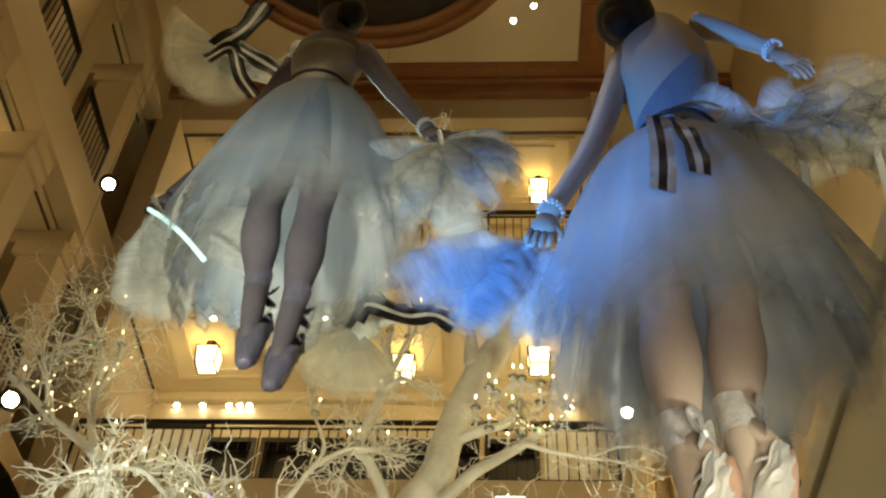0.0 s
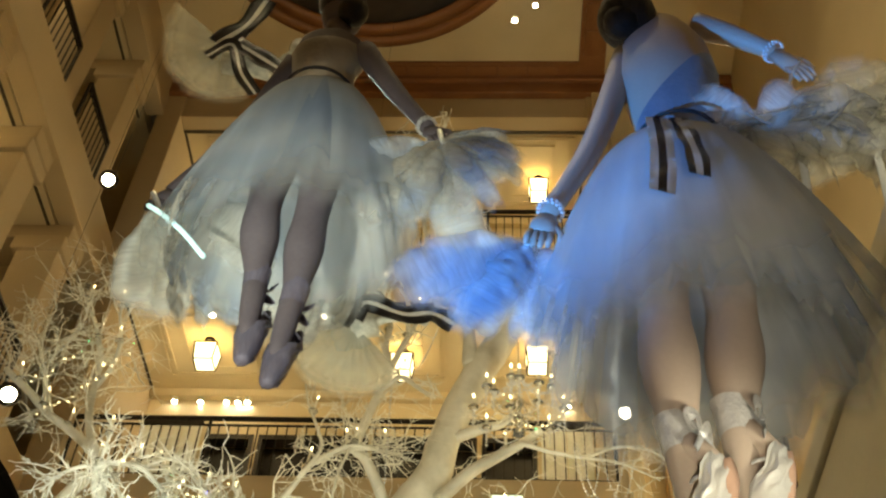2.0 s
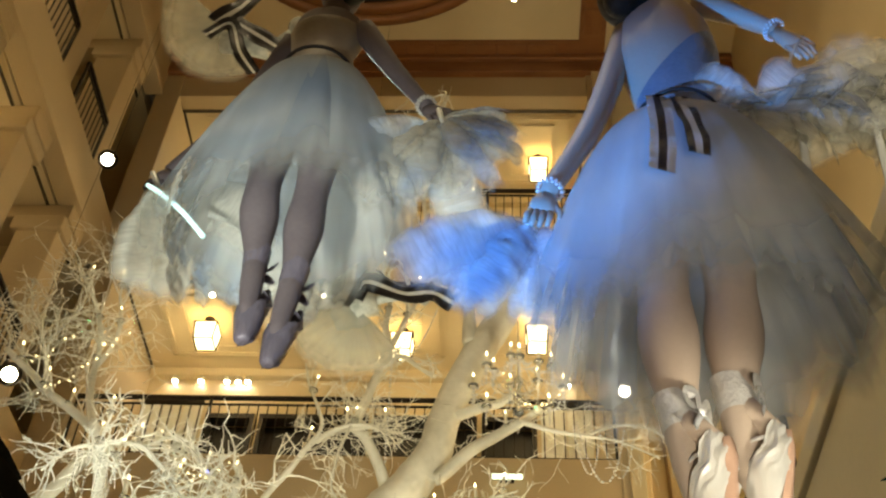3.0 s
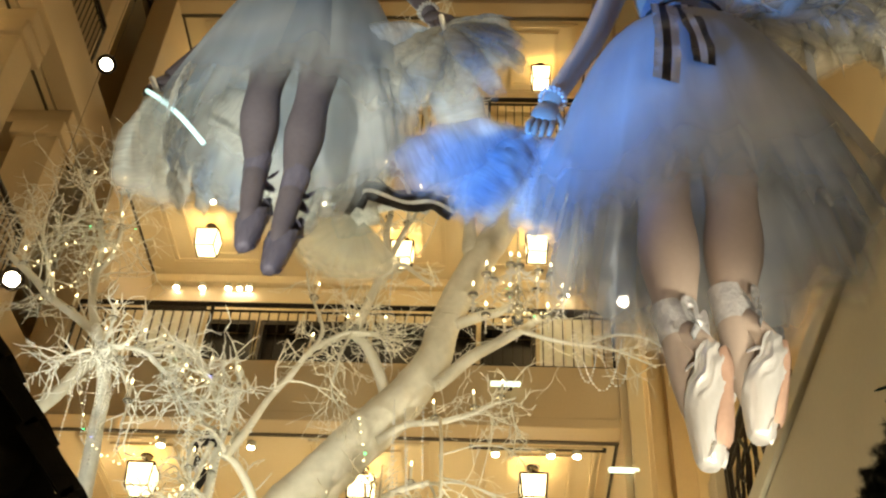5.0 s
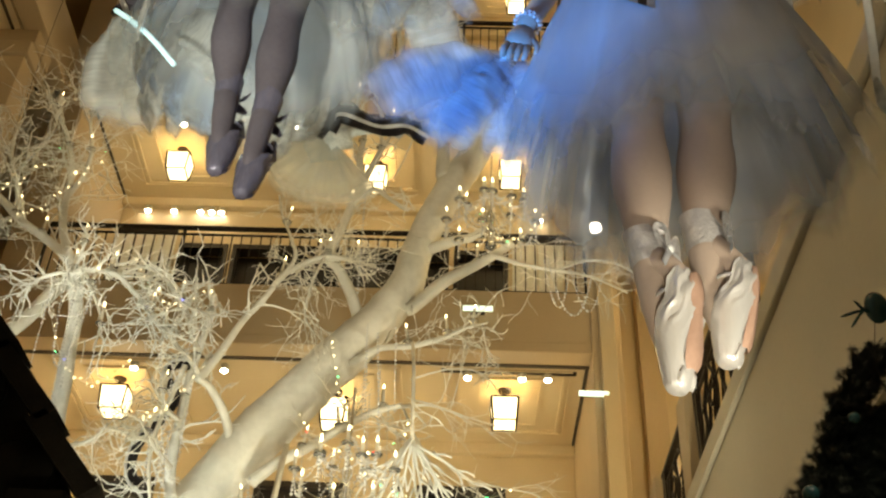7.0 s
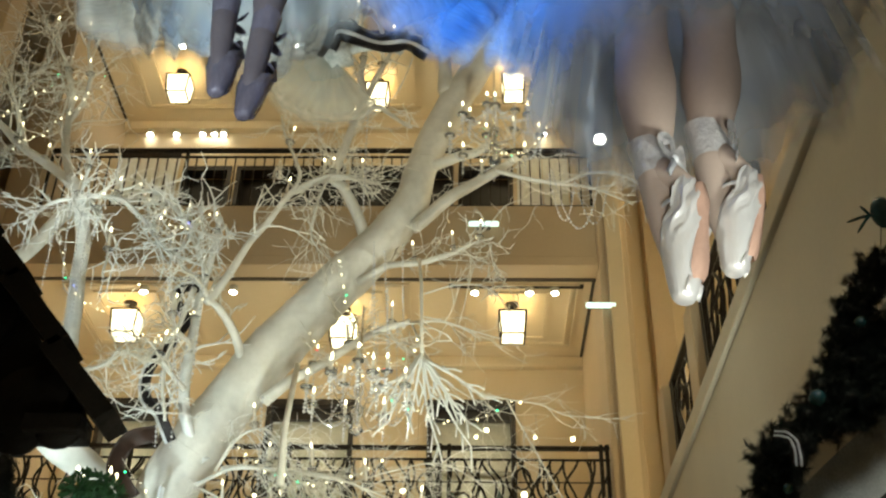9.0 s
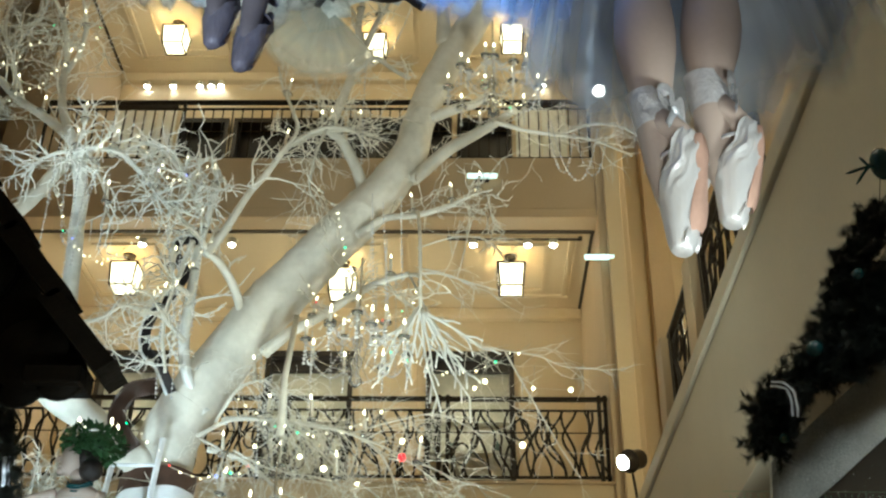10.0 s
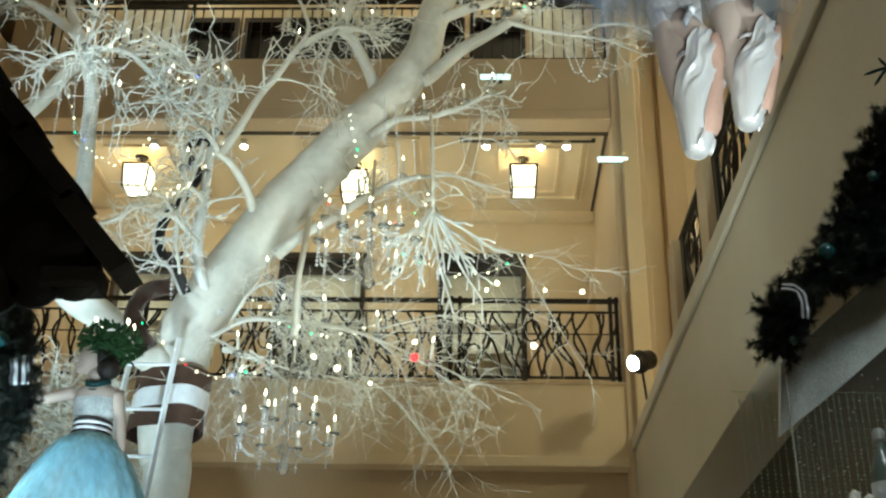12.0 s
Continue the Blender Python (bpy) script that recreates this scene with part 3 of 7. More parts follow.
part("floor", boxed(XS + 0.25, -7.9, 5.0, XRW, YF - 0.06, 5.15), STONE, sb, smooth=False)
solid("shopfront", boxed(SHOPX, -7.9, 0, SHOPX + 0.2, YF - 0.06, 4.028), DARK, "dark glazed shopfront under the side balcony", "wall", kind="structure", smooth=False)
ra = scroll_railing((XS + 0.08, 5.48, 5.34), (XS + 0.08, 7.38, 5.34), "black wrought iron side balcony railing with gilt-lit wavy bars", 1.45, 0.12)
rb = scroll_railing((XS + 0.08, 7.75, 5.34), (XS + 0.08, 8.83, 5.34), "black wrought iron side balcony railing beside the newel", 1.05, 0.12)
for q in (ra, rb):
    q.scale = (1, 1, 0.78)
solid("newel", boxed(XS + 0.0, 7.42, 5.34, XS + 0.18, 7.71, 6.18, 0.012), FASCIA, "square buff plastered newel between railings", "newel", smooth=False, at=(XS + 0.09, 7.56, 5.34))
solid("newel", boxed(XS + 0.0, 8.87, 5.34, XS + 0.18, 9.15, 6.18, 0.012), FASCIA, "square buff plastered newel at the railing's end", "newel", smooth=False, at=(XS + 0.09, 9.0, 5.34))

# ---------------------------------------------------------------- the left side balconies
BAYS = [11.05 - 1.79 * k for k in range(6)]
for i in range(3):
    z0 = SOFFITS[i]
    z1 = z0 + 0.945 if i < 2 else CEIL
    s2 = thing(f"left_balcony_{i + 1}", "buff plastered side balcony with a cream soffit", "balcony", (XLS, 6, z0), kind="structure")
    part("front", boxed(XLS - 0.35, -7.9, z0 + 0.12, XLS, YF - 0.055, z1 - 0.002), FASCIA, s2, smooth=False)
    part("lip", boxed(XLS - 0.30, -7.9, z0, XLS + 0.03, YF - 0.056, z0 + 0.12, 0.01), FASCIA, s2, smooth=False)
    part("soffit", boxed(XLW, -7.9, z0 + 0.012, XLS - 0.34, 16.9, z0 + 0.3), PLASTER, s2, smooth=False)
    # soffit groove drawn as a dark strip in place of its shade
    part("groove_shade_strip", boxed(XLS - 0.47, -7.9, z0 - 0.01, XLS - 0.43, YF, z0 + 0.02), GROOVE_SHADE, s2, smooth=False)
    part("floor", boxed(XLW, -7.9, z0 + 0.5, XLS - 0.352, 16.9, z1 - 0.004), STONE, s2, smooth=False)
    for cy in BAYS:
        part("beam", boxed(XLW, cy - 0.3, z0 - 0.26, XLS - 0.06, cy + 0.3, z0 + 0.011, 0.02), FASCIA, s2, smooth=False)
    if i < 2:
        for a, b in zip(BAYS[1:5], BAYS[:4]):
            straight_railing((XLS - 0.07, a + 0.32, z1), (XLS - 0.07, b - 0.32, z1), "black iron side balcony railing with thin upright bars")
for cy in BAYS:
    col = thing("column", "square buff plastered column with a stepped capital", "column", (XLS - 0.45, cy, 0), group="side columns", kind="structure")
    part("shaft", boxed(XLS - 0.78, cy - 0.26, 0, XLS - 0.16, cy + 0.26, CEIL - 0.004, 0.02), FASCIA, col, smooth=False)
    for z in SOFFITS:
        part("capital", boxed(XLS - 0.86, cy - 0.34, z - 0.52, XLS - 0.09, cy + 0.34, z - 0.262, 0.03), FASCIA, col, smooth=False)


# ---------------------------------------------------------------- lanterns and spotlights
def lantern():
    t = thing("ceiling_lantern", "lit square glass lantern in a black iron frame under the soffit", "lantern", (0, 0, 0), group="soffit lanterns")
    part("stem", tube(bmesh.new(), [(0, 0, 0), (0, 0, -0.16)], 0.014, 8), IRON, t)
    part("rose", lathe(bmesh.new(), [(0.02, -0.05), (0.075, -0.03), (0.09, 0.0)], n=16), IRON, t)
    part("cap", lathe(bmesh.new(), [(0.17, -0.20), (0.16, -0.18), (0.05, -0.14), (0.03, -0.11)], n=4), IRON, t, smooth=False)
    bm = bmesh.new()
    top, bot = 0.175, 0.15
    for sx in (-1, 1):
        for sy in (-1, 1):
            tube(bm, [(sx * top, sy * top, -0.19), (sx * bot, sy * bot, -0.52)], 0.015, 4)
    for h, z in ((top, -0.19), (bot, -0.52)):
        for a, b in (((-h, -h), (h, -h)), ((h, -h), (h, h)), ((h, h), (-h, h)), ((-h, h), (-h, -h))):
            tube(bm, [(*a, z), (*b, z)], 0.015, 4)
    part("frame", bm, IRON, t)
    for k in range(4):
        bm = bmesh.new()
        vs = [bm.verts.new(q) for q in ((-top + 0.01, -top + 0.004, -0.20), (top - 0.01, -top + 0.004, -0.20), (bot - 0.01, -bot + 0.004, -0.51), (-bot + 0.01, -bot + 0.004, -0.51))]
        bm.faces.new(vs)
        bmesh.ops.rotate(bm, cent=(0, 0, 0), matrix=Matrix.Rotation(k * math.pi / 2, 3, "Z"), verts=bm.verts)
        p = part("pane", bm, LANTERN, t, smooth=False)
        p.visible_shadow = False
    p = part("pane", boxed(-bot + 0.01, -bot + 0.01, -0.517, bot - 0.01, bot - 0.01, -0.510), LANTERN, t, smooth=False)
    p.visible_shadow = False
    return t


first = None
for i, spots in enumerate((((-4.6, 12.95), (-1.72, 13.1), (0.54, 12.95)), ((-4.6, 13.2), (-1.5, 13.4), (0.64, 13.2)), ((-4.6, 13.3), (-1.65, 13.4), (0.76, 13.4)))):
    for x, y in spots:
        m = pose(x, y, SOFFITS[i] + 0.012)
        if first is None:
            first = lantern()
            first.matrix_basis = m
        else:
            copy_thing(first, m)
        lamp("lantern_light", "POINT", (x, y, SOFFITS[i] - 0.34), (36, 36, 17)[i], (1.0, 0.87, 0.64), 0.12)

for i in range(3):
    for y in (4.78, 8.36):
        copy_thing(first, pose(XLS - 1.6, y, SOFFITS[i] + 0.012))
        lamp("lantern_light", "POINT", (XLS - 1.6, y, SOFFITS[i] - 0.40), (30, 24, 13)[i], (1.0, 0.82, 0.54), 0.12)


def spotlight():
    t = thing("spotlight", "small lit white spotlight on a soffit", "spotlight", (0, 0, 0), group="soffit spotlights")
    part("can", lathe(bmesh.new(), [(0.055, -0.10), (0.06, -0.02), (0.03, 0.0)], n=14), PALE, t)
    part("lens", lathe(bmesh.new(), [(0.002, -0.125), (0.035, -0.118), (0.05, -0.101)], n=14), SPOTGLOW, t)
    return t


sp = None
for x, y, z in [(x, 14.42, SOFFITS[1] - 0.165) for x in (-5.36, -4.92, -4.48, -4.29, -4.13, 1.18)] + [(x, 12.52, SOFFITS[1]) for x in (-4.44, -3.75, -2.66, -1.0)] + \
        [(x, 12.5, SOFFITS[0]) for x in (-4.3, -3.12, 0.04, 0.75, 1.08)] + [(0.28, 10.6, CEIL), (0.64, 10.3, CEIL)]:
    if sp is None:
        sp = spotlight()
        sp.matrix_basis = pose(x, y, z + 0.012)
    else:
        copy_thing(sp, pose(x, y, z + (0.012 if z < CEIL else 0)))
solid("track", boxed(-0.3, 12.44, SOFFITS[0] - 0.02, 1.45, 12.5, SOFFITS[0] + 0.012), IRON, "black lighting track under the soffit", "lighting track", at=(0.5, 12.47, SOFFITS[0]), smooth=False)


def floodlight(at, target, label, bracket):
    """A stage flood with its yoke; bracket: where it is fixed."""
    m = look(at, target)
    t = thing("floodlight", label, "floodlight", at, group="stage floodlights")
    bm = lathe(bmesh.new(), [(0.05, 0.32), (0.10, 0.28), (0.11, 0.12), (0.125, 0.115), (0.125, 0.10), (0.105, 0.095), (0.095, 0.01), (0.09, 0.0)], n=18)
    bmesh.ops.transform(bm, matrix=m, verts=bm.verts)
    part("housing", bm, IRON, t)
    bm = lathe(bmesh.new(), [(0.002, -0.02), (0.05, -0.016), (0.078, -0.002)], n=18)
    bmesh.ops.transform(bm, matrix=m, verts=bm.verts)
    part("lens", bm, SPOTGLOW, t)
    if not bracket:
        bracket = at + Vector((0, 0.12, 0.32))
        part("cable", tube(bmesh.new(), [bracket, Vector((bracket.x, bracket.y, CEIL))], 0.003, 5), IRON, t)
    part("yoke", tube(bmesh.new(), curve_points([at + (m.to_3x3() @ Vector((0.085, 0, 0.08))), at + (m.to_3x3() @ Vector((0.07, 0, 0.2))), Vector(bracket)]), 0.014, 6), IRON, t)


floodlight(Vector((1.56, 11.0, 5.83)), (-2.6, 7.6, 3.6), "lit black stage floodlight clamped to the side balcony", (XS + 0.05, 11.1, 5.33))
floodlight(Vector((-4.9, 8.8, 12.55)), (-0.5, 0, 1.2), "glaring white stage floodlight hung on a thin cable", None)
floodlight(Vector((-4.9, 8.6, 8.85)), (-0.5, 0, 1.2), "glaring white stage floodlight hung on a thin cable", None)
floodlight(Vector((1.66, 11.4, 11.05)), (0.2, 0, 1.6), "lit stage floodlight fixed to the pier", (1.75, 11.94, 11.2))
floodlight(Vector((3.0, 11.6, 10.45)), (0.2, 0, 1.6), "lit stage floodlight on the side balcony's end wall", (3.0, 14.5, 11.2))

# two white reflections built as glowing bars; the brackets are added
for x0, x1, z in ((-0.04, 0.34, 10.04), (1.40, 1.77, 8.82)):
    sg = thing("reflection_bar", "narrow white reflection built as a glowing bar", "light strip", ((x0 + x1) / 2, 11.9, z), group="light strips")
    part("tube", boxed(x0, 11.86, z - 0.03, x1, 11.9, z + 0.03, 0.008), REFLECTION_GLOW, sg)
    part("bracket", boxed(x0 + 0.1, 11.9, z - 0.02, x1 - 0.1, 11.998 if x1 < 1 else 11.93, z + 0.02), IRON, sg, smooth=False)


# ---------------------------------------------------------------- the white trees
def sprout(bm, rng, at, way, length, r, depth, curl=0.35, droop=0.0, mat=0, tips=None, thin=0.0024):
    """A crooked twig that forks; its tips are gathered."""
    n = 4 if depth else 3
    pts, d, p = [Vector(at)], Vector(way).normalized(), Vector(at)
    for k in range(n):
        d = (d + Vector((rng.gauss(0, curl), rng.gauss(0, curl * 0.8), rng.gauss(0, curl) - droop))).normalized()
        p = p + d * (length / n)
        pts.append(p.copy())
    tube(bm, pts, [max(thin, r * (1 - 0.62 * k / n)) for k in range(n + 1)], 4 if r < 0.012 else 5, mat)
    if tips is not None:
        tips.append(pts[-1])
    if depth:
        for k in range(2, n + 1):
            for q in range(rng.choice((1, 1, 1, 2))):
                a = (d * 0.7 + Vector((rng.gauss(0, 0.75), rng.gauss(0, 0.5), rng.gauss(0, 0.75)))).normalized()
                sprout(bm, rng, pts[k], a, length * rng.uniform(0.40, 0.68), r * 0.66, depth - 1, curl, droop, mat, tips, thin)


def limb(tree, pts, r0, r1, twigs, seed, length=0.6, depth=2, droop=0.0, bias=(0, 0, 0.4), bark=None, tr=0.0125, start=0.15, twig_mat=None, curl=0.26, thin=0.0042, radii=None):
    """A bough through the points, under its tree, with the twigs that grow on it."""
    rng = random.Random(seed)
    if twig_mat is None:
        tr, thin = tr * 0.80, thin * 0.70
    way = curve_points(pts, 8)
    n = len(way)
    for k in range(1, n - 1):
        way[k] = way[k] + noise.noise_vector(way[k] * 2.3 + Vector((seed, 0, 0))) * min(0.05, r0 * 0.5) * (0.35 if radii and r0 > 0.1 else 1.0)
    rad = [(r0 + (r1 - r0) * k / (n - 1)) * (1 + 0.10 * noise.noise(way[k] * 3.1 + Vector((0, seed, 0)))) for k in range(n)]
    if radii:
        rad = [float(np.interp(k / (n - 1), np.linspace(0, 1, len(radii)), radii)) for k in range(n)]
    if r0 > 0.1:
        # smooth wrapped cloth with a few slanting creases
        fine = curve_points(way, 6)
        m, turns = len(fine), 36
        bm = tube(bmesh.new(), fine, [float(np.interp(k / (m - 1), np.linspace(0, 1, n), rad)) for k in range(m)], turns)
        for i, v in enumerate(bm.verts):
            k, a = divmod(i, turns)
            c = fine[min(k, m - 1)]
            ridge = max(0.0, 1 - 4.5 * abs(noise.noise(Vector((v.co.x * 1.1 - v.co.z * 1.5, v.co.y * 3.2, v.co.z * 1.4 + v.co.x * 2.4)))))
            v.co = c + (v.co - c) * (1 + 0.045 * ridge ** 1.5 + 0.030 * noise.noise(v.co * 2.6) + 0.012 * noise.noise(v.co * 11.0))
    else:
        bm = tube(bmesh.new(), way, rad, 8 if r0 > 0.03 else 6)
    ob = part("trunk" if r0 > 0.1 else "bough", bm, bark or BARK, tree)
    tips = []
    if twigs:
        bm = bmesh.new()
        twigs = max(3, round(twigs * 0.52))
        for k in range(twigs):
            q = start + (1 - start) * (k + rng.random()) / twigs
            i = min(int(q * (n - 1)), n - 2)
            d = (way[i + 1] - way[i]).normalized()
            a = (d * 0.5 + Vector(bias) + Vector((rng.gauss(0, 0.6), rng.gauss(0, 0.5), rng.gauss(0, 0.5)))).normalized()
            sprout(bm, rng, way[i], a, length * rng.uniform(0.55, 1.15), tr * rng.uniform(0.7, 1.2), depth, curl, droop, 0, tips, thin)
        t = part("brushwood", bm, twig_mat or TWIG, ob, "many fine crooked white twigs")
        tagged(t, kind="stuff")
    return way, tips


big = thing("white_tree", "large leaning tree wrapped in white, with bare white branches", "tree", (-2.14, 7.5, 0))
trunk_a, _ = limb(big, [(-2.16, 7.5, 0.0), (-2.14, 7.5, 2.0), (-2.13, 7.5, 3.49), (-2.17, 7.5, 3.81), (-2.19, 7.5, 4.05), (-2.17, 7.5, 4.25), (-2.16, 7.5, 4.47), (-2.12, 7.5, 4.68), (-2.02, 7.5, 4.91)],
                  0.19, 0.203, 0, 1, radii=(0.20, 0.17, 0.155, 0.178, 0.200, 0.212, 0.210, 0.208, 0.204))
trunk_b, _ = limb(big, [(-2.10, 7.5, 4.74), (-1.92, 7.5, 5.09), (-1.78, 7.5, 5.33), (-1.63, 7.5, 5.56), (-1.46, 7.5, 5.81), (-1.26, 7.5, 6.06), (-1.05, 7.5, 6.32), (-0.84, 7.5, 6.58), (-0.65, 7.5, 6.85), (-0.50, 7.5, 7.15), (-0.43, 7.5, 7.47), (-0.34, 7.5, 7.78), (-0.23, 7.5, 8.06), (-0.10, 7.5, 8.36), (0.07, 7.5, 8.70), (0.24, 7.5, 9.10), (0.44, 7.5, 9.48), (0.67, 7.5, 9.89), (0.95, 7.5, 10.45)],
                  0.205, 0.10, 0, 2, radii=(0.206, 0.202, 0.199, 0.200, 0.200, 0.194, 0.188, 0.180, 0.163, 0.142, 0.134, 0.131, 0.133, 0.138, 0.134, 0.130, 0.124, 0.112, 0.09))
# the candelabra bough above the trunk
w4, t4 = limb(big, [(-0.22, 7.45, 8.30), (-0.25, 7.43, 8.66), (-0.29, 7.41, 8.96), (-0.28, 7.39, 9.21), (-0.19, 7.37, 9.46), (-0.13, 7.35, 9.54), (-0.19, 7.33, 9.77), (-0.27, 7.31, 10.07), (-0.37, 7.29, 10.55), (-0.48, 7.27, 10.99), (-0.57, 7.25, 11.41)], 0.062, 0.014, 20, 7, 0.6, depth=1, bias=(-0.12, 0, 0.9), tr=0.0125, start=0.55, radii=(0.075, 0.05, 0.043, 0.04, 0.04, 0.045, 0.034, 0.03, 0.027, 0.02, 0.012))
w4b, t4b = limb(big, [(-0.26, 7.4, 8.77), (-0.38, 7.39, 8.86), (-0.51, 7.37, 8.92), (-0.64, 7.36, 9.2), (-0.72, 7.34, 9.46), (-0.69, 7.33, 9.77), (-0.74, 7.31, 10.13), (-0.82, 7.3, 10.38)], 0.042, 0.016, 18, 8, 0.42, depth=1, bias=(-0.1, 0, 0.6), tr=0.011, start=0.3)
w4c, t4c = limb(big, [(-0.13, 7.4, 9.58), (-0.06, 7.38, 9.35), (-0.01, 7.36, 9.14), (-0.02, 7.34, 8.97), (-0.09, 7.32, 8.77), (-0.16, 7.3, 8.54)], 0.034, 0.022, 5, 9, 0.25, depth=1)
w4d, t4d = limb(big, [(-0.35, 7.3, 10.47), (-0.49, 7.28, 10.58), (-0.64, 7.27, 10.84), (-0.72, 7.25, 11.16)], 0.024, 0.010, 14, 36, 0.5, depth=1, bias=(0, 0, 0.9))
w4e, t4e = limb(big, [(-0.17, 7.3, 9.54), (-0.35, 7.28, 9.63), (-0.49, 7.25, 9.76), (-0.56, 7.22, 10.07), (-0.6, 7.2, 10.39)], 0.032, 0.012, 12, 37, 0.42, depth=1, bias=(-0.05, 0, 0.8))
w4f, t4f = limb(big, [(-0.72, 7.3, 9.4), (-0.83, 7.27, 9.42), (-0.94, 7.23, 9.58), (-0.99, 7.2, 9.82)], 0.026, 0.010, 12, 38, 0.36, depth=1, bias=(-0.1, 0, 0.5))
# boughs reaching right from the trunk
w1, t1 = limb(big, [(-0.48, 7.45, 6.86), (-0.26, 7.41, 7.05), (-0.03, 7.38, 7.2), (0.2, 7.34, 7.35), (0.36, 7.3, 7.47)], 0.062, 0.03, 4, 3, 0.4, tr=0.010, start=0.5)
w1b, t1b = limb(big, [(0.2, 7.3, 7.32), (0.42, 7.25, 7.21), (0.69, 7.2, 7.11), (0.95, 7.15, 7.03), (1.25, 7.1, 6.83)], 0.024, 0.007, 26, 4, 0.42, bias=(0.6, 0, -0.15), tr=0.0075, depth=1, thin=0.003)
w1c, t1c = limb(big, [(0.7, 7.3, 7.19), (0.97, 7.23, 7.24), (1.23, 7.17, 7.15), (1.39, 7.1, 6.94)], 0.018, 0.006, 16, 41, 0.35, bias=(0.5, 0, -0.2), tr=0.0065, depth=1, thin=0.003)
w2, t2 = limb(big, [(-0.34, 7.45, 7.48), (-0.11, 7.4, 7.54), (0.03, 7.35, 7.53), (0.15, 7.3, 7.6)], 0.050, 0.026, 5, 42, 0.35, start=0.5)
w5, t5 = limb(big, [(-0.88, 7.4, 6.30), (-0.66, 7.34, 6.41), (-0.41, 7.28, 6.41), (-0.17, 7.22, 6.45), (-0.02, 7.16, 6.5), (0.17, 7.1, 6.52)], 0.036, 0.007, 22, 10, 0.40, bias=(0.45, 0, 0.1), tr=0.009)
w6, t6 = limb(big, [(-1.50, 7.35, 5.24), (-1.31, 7.25, 5.36), (-1.12, 7.2, 5.45), (-0.92, 7.15, 5.56), (-0.67, 7.1, 5.69), (-0.45, 7.05, 5.74)], 0.05, 0.022, 14, 11, 0.42, bias=(0.3, 0, 0.1), start=0.5)
w5b, t5b = limb(big, [(-0.46, 7.1, 5.76), (-0.23, 7.1, 5.77), (-0.02, 7.08, 5.69), (0.23, 7.05, 5.59)], 0.014, 0.004, 10, 43, 0.45, bias=(0.5, 0, -0.05), tr=0.006, thin=0.0022, curl=0.2, depth=1)
w14, t14 = limb(big, [(-0.45, 7.1, 5.77), (-0.25, 7.02, 5.32), (-0.05, 6.93, 5.1), (0.18, 6.85, 4.93)], 0.010, 0.004, 8, 44, 0.5, bias=(0.5, 0, -0.2), tr=0.0038, thin=0.0014, curl=0.18, droop=0.05, depth=1)
# the twiggy bough on the near side of the trunk
w3, t3 = limb(big, [(-0.86, 7.45, 6.75), (-0.93, 7.43, 6.95), (-1.06, 7.41, 7.21), (-1.15, 7.39, 7.3), (-1.11, 7.36, 7.49), (-1.05, 7.34, 7.68), (-0.99, 7.32, 7.88), (-0.92, 7.3, 8.09)], 0.05, 0.032, 16, 5, 0.40, bias=(-0.15, 0, 0.3), tr=0.011, start=0.35)
w3a, t3a = limb(big, [(-0.92, 7.3, 8.09), (-0.97, 7.28, 8.37), (-0.95, 7.25, 8.62), (-1.02, 7.22, 8.88), (-1.01, 7.2, 9.15)], 0.036, 0.014, 22, 45, 0.36, depth=1, bias=(0, 0, 0.5), tr=0.0125)
w3b, t3b = limb(big, [(-0.92, 7.3, 8.09), (-0.81, 7.27, 8.36), (-0.71, 7.23, 8.57), (-0.64, 7.2, 8.75)], 0.032, 0.012, 18, 6, 0.36, depth=1, bias=(0.1, 0, 0.5), tr=0.012)
w3c, t3c = limb(big, [(-0.97, 7.3, 7.87), (-0.81, 7.23, 7.95), (-0.65, 7.17, 7.79), (-0.5, 7.1, 7.61)], 0.030, 0.012, 10, 46, 0.3, depth=1, bias=(0.2, 0, 0.2))
w3d, t3d = limb(big, [(-0.99, 7.3, 7.87), (-1.11, 7.27, 8.15), (-1.19, 7.23, 8.46), (-1.29, 7.2, 8.78)], 0.026, 0.010, 16, 47, 0.36, depth=1, bias=(-0.1, 0, 0.4))
w3e, t3e = limb(big, [(-0.73, 7.3, 8.63), (-0.82, 7.27, 8.92), (-0.87, 7.23, 9.11), (-1.0, 7.2, 9.3)], 0.022, 0.010, 14, 48, 0.32, depth=1, bias=(-0.1, 0, 0.4))
# the arching bough with a hanging thatch of dry twigs
s1, u1 = limb(big, [(-1.92, 6.98, 5.85), (-1.84, 7.0, 6.03), (-1.78, 7.04, 6.23), (-1.7, 7.09, 6.46), (-1.59, 7.13, 6.69), (-1.5, 7.17, 6.9), (-1.35, 7.21, 7.1), (-1.16, 7.26, 7.23), (-0.94, 7.3, 7.25)], 0.036, 0.015, 20, 21, 0.45, bias=(0.15, 0, 0.3), start=0.4)
w12, t12 = limb(big, [(-1.42, 7.25, 7.05), (-1.25, 7.3, 7.2), (-1.05, 7.35, 7.28), (-0.75, 7.38, 7.25)], 0.020, 0.010, 70, 16, 0.50, droop=0.05, bias=(0.25, 0, 0.15), depth=1, tr=0.007, thin=0.0028)
w13, t13 = limb(big, [(-1.16, 7.26, 7.23), (-1.22, 7.2, 6.95), (-1.25, 7.2, 6.62), (-1.15, 7.2, 6.42)], 0.014, 0.006, 30, 17, 0.40, droop=0.22, bias=(0, 0, -0.5), depth=1, tr=0.006, thin=0.0026)
